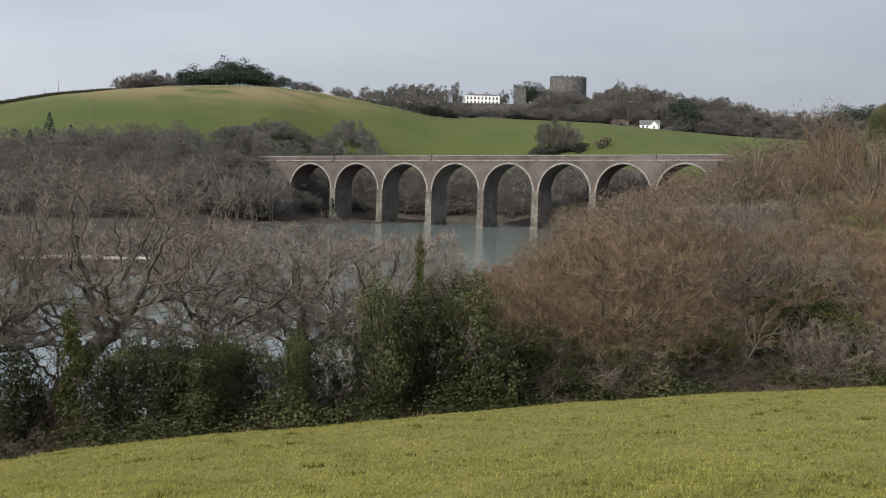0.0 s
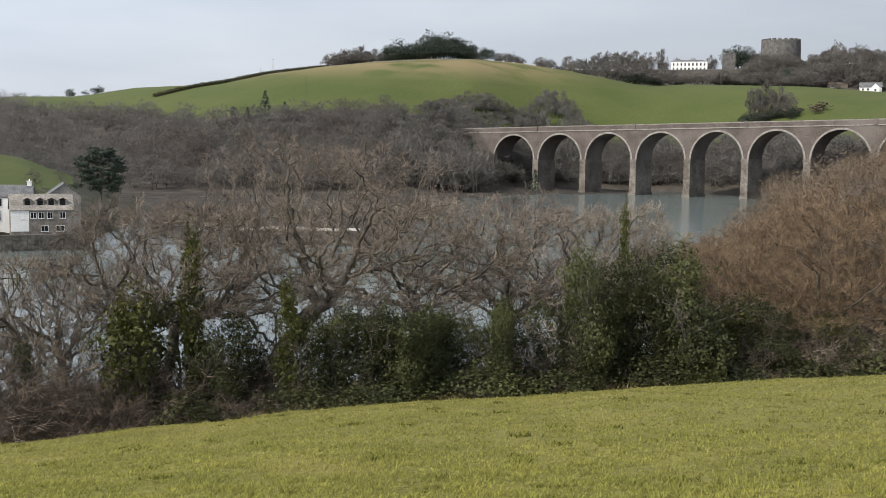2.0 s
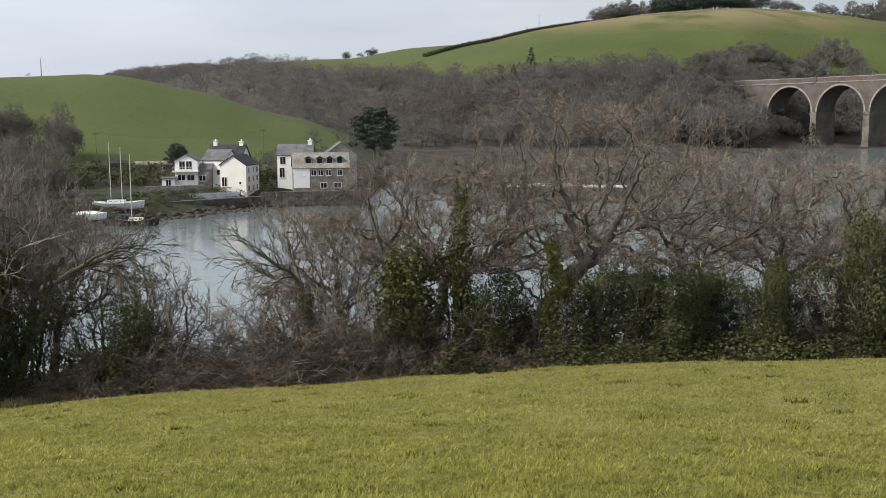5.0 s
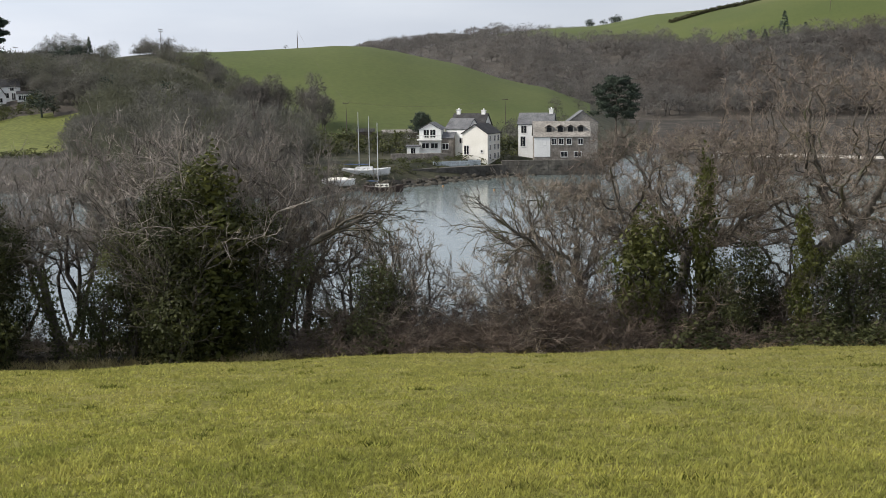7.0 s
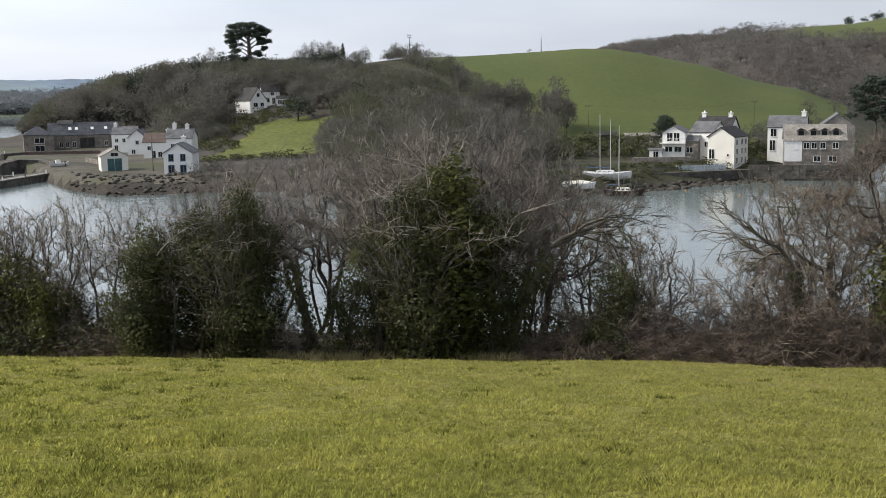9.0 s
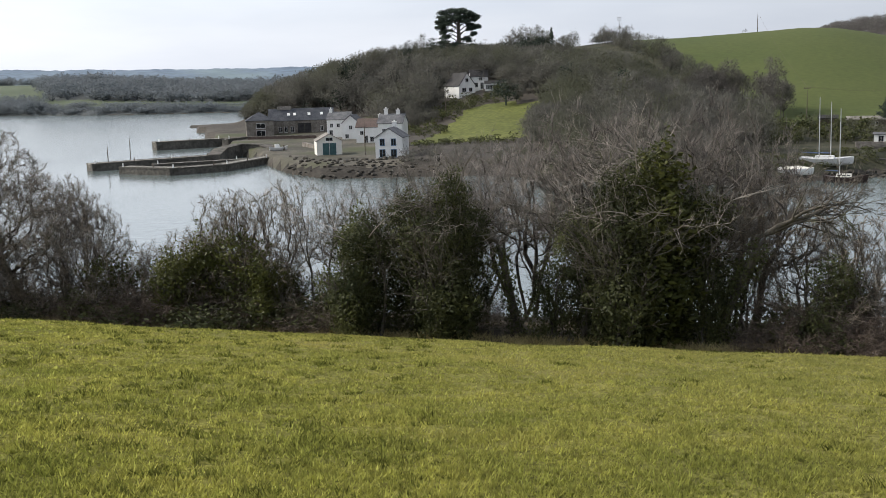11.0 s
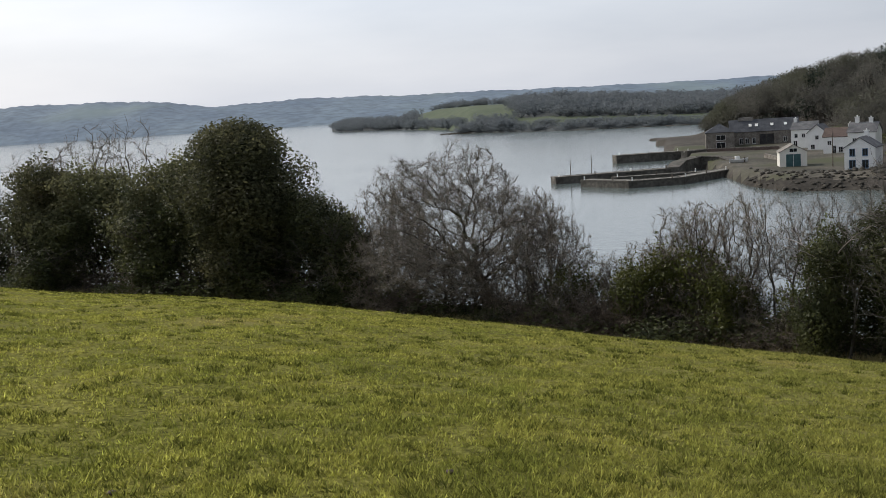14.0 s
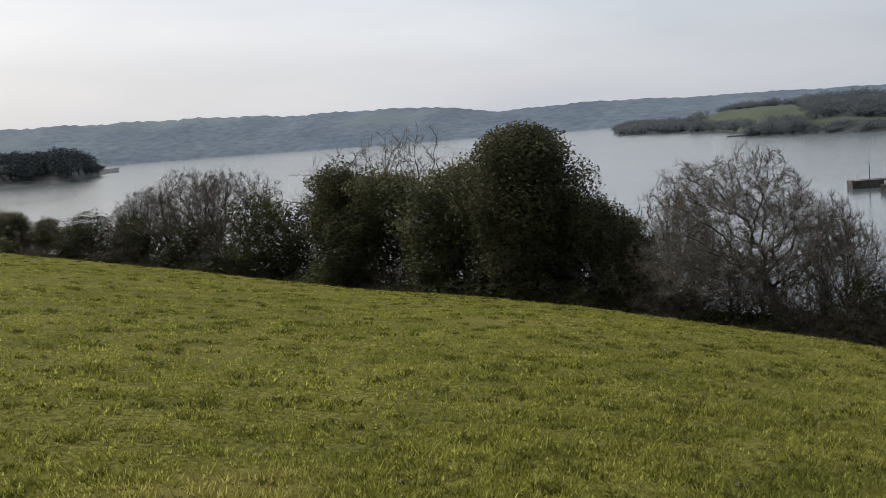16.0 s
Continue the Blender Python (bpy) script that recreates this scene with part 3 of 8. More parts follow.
def crown_room(rng, n, rx, z0, z1, hollow=0.45, lump=0.22, shift=(0.0, 0.0)):
    """Points for boughs to reach: the outer part of an uneven dome between two heights."""
    u = rng.normal(size=(n, 3))
    u /= np.linalg.norm(u, axis=1)[:, None]
    zc = z0 + 0.36 * (z1 - z0)
    bump = 1 + lump * (np.sin(u[:, 0] * 4.1 + n) * np.sin(u[:, 1] * 3.7 + 1.3) + 0.7 * np.sin(u[:, 2] * 5 + u[:, 0] * 3))
    r = rng.uniform(hollow, 1, n) ** 0.5 * bump
    rz = np.where(u[:, 2] > 0, z1 - zc, zc - z0)
    return np.stack([u[:, 0] * r * rx + shift[0], u[:, 1] * r * rx + shift[1], zc + u[:, 2] * r * rz], -1)


def reach(rng, trunks, room, step, kill, crook, lift):
    """Boughs that grow from the trunks towards the nearest open room until it is filled."""
    pos, par = [], []
    for line in trunks:
        for i, q in enumerate(line):
            par.append(len(pos) - 1 if i else -1)
            pos.append(np.asarray(q, float))
    pos = np.array(pos)
    kids = np.zeros(len(pos), int)
    best = np.full(len(room), 1e9)
    near = np.zeros(len(room), int)
    fresh = np.arange(len(pos))
    for turn in range(150):
        d = np.linalg.norm(room[:, None] - pos[None, fresh], axis=2)
        k = d.argmin(1)
        m = d[np.arange(len(room)), k]
        closer = m < best
        best, near = np.where(closer, m, best), np.where(closer, fresh[k], near)
        keep = best > kill
        room, best, near = room[keep], best[keep], near[keep]
        stuck = np.where(kids[near] >= 3)[0]
        free = np.where(kids < 3)[0]
        if len(stuck) and len(free):
            d = np.linalg.norm(room[stuck][:, None] - pos[None, free], axis=2)
            k = d.argmin(1)
            best[stuck], near[stuck] = d[np.arange(len(stuck)), k], free[k]
        if not len(room):
            break
        way = np.zeros((len(pos), 3))
        np.add.at(way, near, (room - pos[near]) / best[:, None])
        grown = np.unique(near)
        grown = grown[kids[grown] < 3]
        if not len(grown):
            break
        w = way[grown]
        w /= np.linalg.norm(w, axis=1)[:, None] + 1e-9
        w = w + rng.normal(size=w.shape) * crook + np.array([0, 0, lift])
        w /= np.linalg.norm(w, axis=1)[:, None]
        fresh = np.arange(len(pos), len(pos) + len(grown))
        kids[grown] += 1
        kids = np.concatenate([kids, np.zeros(len(grown), int)])
        par += list(grown)
        pos = np.concatenate([pos, pos[grown] + w * step * rng.uniform(0.8, 1.2, (len(grown), 1))])
    return pos, np.array(par)


def grown_tree(name, seed, label, rx, z0, z1, fork, stems=1, n=1500, step=0.24, kill=0.34, crook=0.35, lift=0.05, twig_mat=None, tip=0.0075, twigs_each=4, twig_len=0.30, twig_up=0.35, hollow=0.45, lump=0.22,
               shift=(0.0, 0.0), splay=0.5, ivy=0.0, power=2.05, twig_w=0.0075):
    """A bare tree: trunk and crooked limbs that thicken with what they carry, twigs on the outer boughs."""
    rng = np.random.default_rng(seed)
    root = thing(name, label, "tree", "hedgerow trees")
    trunks = []
    for k in range(stems):
        a = k * 2 * math.pi / stems + rng.uniform(-0.5, 0.5)
        foot = np.array([math.cos(a), math.sin(a), 0]) * (0.15 * (stems > 1))
        way = np.array([math.cos(a) * splay * (stems > 1) + shift[0] * 0.25, math.sin(a) * splay * (stems > 1) + shift[1] * 0.25, 1.0])
        joints = max(3, int(fork / 0.35))
        line = [foot + np.array([0, 0, -0.3])]
        for j in range(joints):
            line.append(line[-1] + (way + rng.normal(size=3) * np.array([0.16, 0.16, 0.0])) * (fork + 0.3) / joints)
        trunks.append(line)
    pos, par = reach(rng, trunks, crown_room(rng, n, rx, z0, z1, hollow, lump, shift), step, kill, crook, lift)
    pos = pos * (z1 / np.percentile(pos[:, 2], 99.7))
    count = len(pos)
    area = np.zeros(count)
    heir, most = np.full(count, -1), np.zeros(count)
    for i in range(count - 1, -1, -1):
        if area[i] == 0:
            area[i] = tip ** power
        p = par[i]
        if p >= 0:
            area[p] += area[i]
            if area[i] > most[p]:
                most[p], heir[p] = area[i], i
    rad = area ** (1 / power)
    wood, twigs = Builder(), Builder()
    for i in range(count):
        if par[i] >= 0 and heir[par[i]] == i:
            continue
        chain = [i] if par[i] < 0 else [par[i], i]
        while heir[chain[-1]] >= 0:
            chain.append(heir[chain[-1]])
        if len(chain) < 2:
            continue
        rr = [rad[j] for j in chain]
        if par[i] >= 0:
            rr[0] = rr[1]
        thick = max(rr)
        cutat = len(chain)
        for j in range(1, len(chain)):
            if rr[j] < 0.021:
                cutat = j + 1
                break
        if thick >= 0.021:
            wood.tube(pos[chain[:cutat]], rr[:cutat], 7 if thick > 0.09 else 5 if thick > 0.04 else 4)
            if cutat < len(chain):
                wood.tube(pos[chain[cutat - 1:]], [max(q, 0.0065) for q in rr[cutat - 1:]], 3)
        else:
            wood.tube(pos[chain], [max(q, 0.0065) for q in rr], 3)
    fine = np.where((rad < 0.024) & (par >= 0))[0]
    src = np.repeat(fine, twigs_each)
    d0 = pos[src] - pos[par[src]]
    d0 /= np.linalg.norm(d0, axis=1)[:, None] + 1e-9
    out = d0 * 0.7 + rng.normal(size=d0.shape) * 0.55 + np.array([0, 0, twig_up])
    out /= np.linalg.norm(out, axis=1)[:, None]
    start = pos[src] - (pos[src] - pos[par[src]]) * rng.uniform(0, 1, (len(src), 1))
    length = rng.uniform(0.5, 1.25, (len(src), 1)) * twig_len
    twigs.blades(start, out * length, np.full(len(src), twig_w), rng)
    side = out + rng.normal(size=out.shape) * 0.5
    twigs.blades(start + out * length * 0.45, side * length * 0.5, np.full(len(src), twig_w * 0.8), rng)
    wood.done("trunk", M_BARK, root)
    twigs.done("crown", twig_mat or M_TWIG, root)
    if ivy:
        leaves = Builder()
        for line in trunks:
            for q in np.asarray(line)[1:]:
                p, u = blob_points(rng, int(170 * ivy), q, (0.26 + 0.2 * ivy, 0.26 + 0.2 * ivy, 0.4))
                leaves.leaves(p, u, 0.06, rng)
        leaves.done("ivy", M_IVY_SUN if ivy < 0.9 else M_IVY, root)
    return root


#       joints wobble lift boughs spread shorter
THICKET = [(4, 0.30, -0.02, 7, 0.80, 0.70), (3, 0.32, -0.03, 6, 0.80, 0.62), (1, 0.30, -0.03, 9, 0.75, 0.70), (1, 0.15, -0.03, 0, 0, 0)]

PROTO = {}


def prototypes():
    P = PROTO
    P["oak_a"] = grown_tree("oak_tree", 9, "bare spreading oak with crooked grey limbs", 4.1, 3.3, 8.3, 2.6, 1, 1500, 0.22, 0.27, 0.42, 0.03, shift=(2.5, 0.0), hollow=0.3, power=1.70, twigs_each=6, twig_mat=M_OAKTWIG)
    P["oak_b"] = grown_tree("oak_tree", 18, "bare low twiggy oak in the hedgerow", 3.6, 2.3, 6.0, 1.9, 2, 1500, 0.21, 0.21, 0.34, 0.02, splay=0.35, power=1.80, twigs_each=7, twig_mat=M_OAKTWIG)
    P["oak_c"] = grown_tree("oak_tree", 31, "bare low twiggy oak in the hedgerow", 3.5, 2.3, 6.0, 1.9, 1, 1400, 0.21, 0.21, 0.36, 0.02, shift=(-0.8, 0.2), power=1.80, twigs_each=7)
    P["winter_a"] = grown_tree("hawthorn_tree", 12, "bare domed hedgerow tree with dark limbs", 3.2, 1.2, 6.2, 0.9, 3, 3200, 0.20, 0.21, 0.30, 0.06, twig_len=0.33, twig_up=0.6, splay=0.45, hollow=0.35, power=1.92, twigs_each=6)
    P["dome"] = grown_tree("hawthorn_tree", 41, "bare domed hedgerow tree with dark arching limbs", 3.5, 1.0, 6.0, 1.5, 1, 3300, 0.20, 0.21, 0.40, 0.0, tip=0.006, twig_len=0.30, twig_up=0.3, hollow=0.2, power=2.0, twigs_each=8, twig_mat=M_ASHTWIG, shift=(-1.2, 0.0))
    P["winter_b"] = grown_tree("hawthorn_tree", 10, "bare grey hedgerow tree with ivy on its stems", 1.6, 1.3, 5.0, 1.2, 3, 1100, 0.19, 0.20, 0.28, 0.10, twig_len=0.32, twig_up=0.7, splay=0.22, ivy=0.5, hollow=0.2)
    P["shrub"] = grown_tree("blackthorn_bush", 14, "bare grey blackthorn bush", 1.8, 0.3, 3.2, 0.4, 5, 900, 0.17, 0.19, 0.38, 0.04, twig_len=0.26, splay=0.8, hollow=0.25, tip=0.008)
    P["broom_a"] = grown_tree("willow_tree", 5, "rounded russet-twigged tree on the bank", 3.6, 1.6, 6.5, 1.2, 2, 1500, 0.25, 0.27, 0.24, 0.05, M_RUSSET, twig_w=0.0078, tip=0.0055, twigs_each=11, twig_len=0.29, twig_up=0.7, splay=0.5, hollow=0.45, lump=0.26, power=2.15)
    P["broom_b"] = grown_tree("ash_tree", 6, "bare tree with many upright twigs", 2.8, 1.9, 6.0, 1.9, 4, 900, 0.21, 0.23, 0.18, 0.16, M_ASHTWIG, tip=0.0085, twigs_each=5, power=2.1, twig_len=0.44, twig_up=0.9, splay=0.42, hollow=0.15, lump=0.3)
    P["snag"] = grown_tree("elm_tree", 22, "thin dark bare tree with sparse upright twigs", 2.3, 2.6, 6.4, 2.2, 2, 700, 0.22, 0.26, 0.25, 0.12, twigs_each=2, twig_len=0.4, twig_up=0.7, splay=0.2, hollow=0.3)
    P["thicket"] = bare_tree("bramble_thicket", 24, 2.0, THICKET, 8, M_BRAMBLE, "tangled brown bramble and thorn thicket", twig_w=0.008, trunk_r=0.025, lean=1.1, length0=0.8)
    P["thicket_b"] = bare_tree("thorn_bush", 5, 2.6, THICKET, 7, M_TWIG, "bare grey-brown thorn bush", twig_w=0.008, trunk_r=0.02, lean=0.8, length0=0.7)
    for key in ("thicket", "thicket_b"):
        tagged(P[key], category="bush", group="hedge undergrowth")
    tagged(P["shrub"], category="bush", group="hedge undergrowth")

    up = [(5, 0.14, 0.05, 6, 0.7, 0.42), (3, 0.25, 0.03, 5, 0.7, 0.6), (2, 0.2, 0.0, 3, 0.6, 0.6), (1, 0.1, 0, 0, 0, 0)]

    def ivy_mass(name, seed, blobs, per, mat, label, leaf=0.052, stems=4, height=3.0, rough=0.3, arch=0):
        rng = np.random.default_rng(seed)
        root = thing(name, label, "bush", "ivy-clad hedge")
        leaves, wood = Builder(), Builder()
        for cx, cy, cz, rx, ry, rz in blobs:
            p, u = blob_points(rng, int(per * rx * rz), (cx, cy, cz), (rx, ry, rz), rough, 0.3)
            keep = p[:, 2] > 0.02
            leaves.leaves(p[keep], u[keep], leaf, rng)
        limbs = []
        for s in range(stems):
            q = np.array([rng.uniform(-0.8, 0.8), rng.uniform(-0.3, 0.3), -0.3])
            grow(rng, limbs, q, np.array([rng.normal() * 0.15, rng.normal() * 0.1, 1.0]), height * rng.uniform(0.5, 0.7), 0.055, 0, up)
        for pts, rad, depth in limbs:
            wood.tube(pts, [max(r, 0.007) for r in rad], 5 if depth == 0 else 3)
        wood.done("stem", M_BARK, root)
        leaves.done("foliage", mat, root)
        if arch:
            slim, bare = [(5, 0.16, -0.09, 6, 0.7, 0.5), (3, 0.22, -0.05, 4, 0.7, 0.5), (1, 0.1, 0, 0, 0, 0)], []
            for k in range(arch):
                cx, cy, cz, rx, ry, rz = blobs[2 + k % (len(blobs) - 2)]
                a = rng.uniform(0, 2 * math.pi)
                q = np.array([cx + math.cos(a) * rx * 0.5, cy + math.sin(a) * ry * 0.6, cz + rz * rng.uniform(-0.2, 0.8)])
                grow(rng, bare, q, np.array([math.cos(a) * 0.9, math.sin(a) * 0.9, rng.uniform(0.3, 0.9)]), rng.uniform(1.1, 2.0), 0.022, 0, slim)
            twigs = Builder()
            for pts, rad, depth in bare:
                twigs.tube(pts, [max(r, 0.0065) for r in rad], 3)
            twigs.done("dead_branch", M_ASHTWIG, root)
        return root
    P["ivy_a"] = ivy_mass("ivy_bush", 61, [(-0.7, 0, 0.9, 0.8, 0.6, 0.9), (0.5, 0, 1.2, 0.9, 0.6, 1.2), (0, 0.1, 2.2, 0.9, 0.6, 0.7), (1.2, 0, 0.8, 0.6, 0.5, 0.8)], 3300, M_IVY, "dark green ivy smothering a hedge clump", leaf=0.040)
    P["ivy_low"] = ivy_mass("ivy_bush", 62, [(-0.6, 0, 0.35, 0.8, 0.6, 0.5), (0.5, 0.1, 0.45, 0.9, 0.6, 0.6)], 2600, M_IVY, "low dark ivy and bramble leaves at the hedge foot", leaf=0.044, stems=4, height=1.1)
    P["ivy_b"] = ivy_mass("ivy_tree", 67, [(-0.9, 0, 1.2, 1.0, 0.7, 1.3), (0.8, 0, 1.4, 1.1, 0.7, 1.4), (0, 0, 2.9, 1.3, 0.8, 1.0), (-0.3, 0, 4.2, 0.75, 0.6, 0.9), (0.9, 0.1, 3.3, 0.8, 0.6, 0.7)], 4200, M_IVY, "tree smothered in dark green ivy with bare twigs above", leaf=0.043, stems=5, height=6.0, arch=13)
    P["ivy_c"] = ivy_mass("ivy_bush", 71, [(0, 0, 1.0, 0.45, 0.4, 1.1), (0.15, 0, 2.2, 0.4, 0.4, 0.9), (0.05, 0, 3.1, 0.25, 0.25, 0.7)], 3000, M_IVY_SUN, "yellow-green ivy column on a dead stem", stems=2, height=3.6)
    P["ivy_d"] = ivy_mass("ivy_bush", 73, [(-0.5, 0, 0.8, 0.9, 0.6, 0.8), (0.6, 0, 1.3, 0.8, 0.6, 1.1), (-0.2, 0, 1.9, 0.9, 0.6, 0.7)], 1900, M_IVY_SUN, "yellow-green ivy and holly bush in the hedge", stems=6, height=2.8)
    P["holm"] = ivy_mass("evergreen_oak", 79, [(0, 0, 3.5, 2.4, 2.1, 2.4), (-1.2, 0, 3.2, 1.5, 1.5, 2.2), (1.3, 0, 3.0, 1.5, 1.5, 2.2), (0.9, 0, 5.0, 1.35, 1.3, 1.1), (-0.9, 0, 5.0, 1.35, 1.3, 1.1), (0.0, 0, 5.5, 1.2, 1.2, 0.8), (0, 0, 1.3, 2.5, 1.7, 1.4)], 3200, M_HOLM, "large dense dark evergreen oak", rough=0.13, leaf=0.058, stems=3, height=5.0)
    P["ivy_wall"] = ivy_mass("ivy_bush", 91, [(-1.1, 0, 0.9, 0.7, 0.6, 1.0), (0, 0, 1.0, 0.8, 0.6, 1.1), (1.1, 0, 0.9, 0.7, 0.6, 1.0), (-0.9, 0, 2.0, 0.8, 0.55, 0.6), (0.2, 0, 2.1, 0.8, 0.55, 0.6), (1.2, 0, 1.9, 0.65, 0.5, 0.6)], 4000, M_IVY, "squarish hedge clump thick with dark ivy", leaf=0.042, stems=6, height=3.4)
    P["laurel"] = ivy_mass("laurel_tree", 83, [(0, 0, 2.3, 1.4, 1.1, 1.3), (-1.0, 0, 1.7, 1.1, 1.0, 1.3), (1.1, 0, 1.6, 1.1, 1.0, 1.3), (0.4, 0, 3.2, 1.0, 0.9, 0.8), (-0.5, 0, 3.0, 0.9, 0.9, 0.8)], 3400, M_HOLM, "dense dark evergreen shrub in the hedge", leaf=0.052, stems=3, height=3.0)
    tagged(P["laurel"], group="ivy-clad hedge")
    tagged(P["holm"], category="tree", group="hedgerow trees")
    tagged(P["ivy_b"], category="tree", group="hedgerow trees")


prototypes()
USED = set()


def plant(kind, az, d, scale=1.0, turn=None, sink=0.0, wide=1.0):
    """Set a plant with its foot on the ground; the first of each kind is the one that was built."""
    ob = PROTO[kind]
    turn = (az * 37.0) % 360 if turn is None else turn
    m = Matrix.Translation(at(az, d, ground_z(az, d) - sink)) @ pose(0, 0, 0, 0, 0, az + turn) @ Matrix.Diagonal((scale * wide, scale * wide, scale, 1))
    if kind in USED:
        return copy_thing(ob, m @ Matrix.Diagonal((1 / ob.scale[0], 1 / ob.scale[1], 1 / ob.scale[2], 1)))
    USED.add(kind)
    ob.matrix_basis = m
    return ob


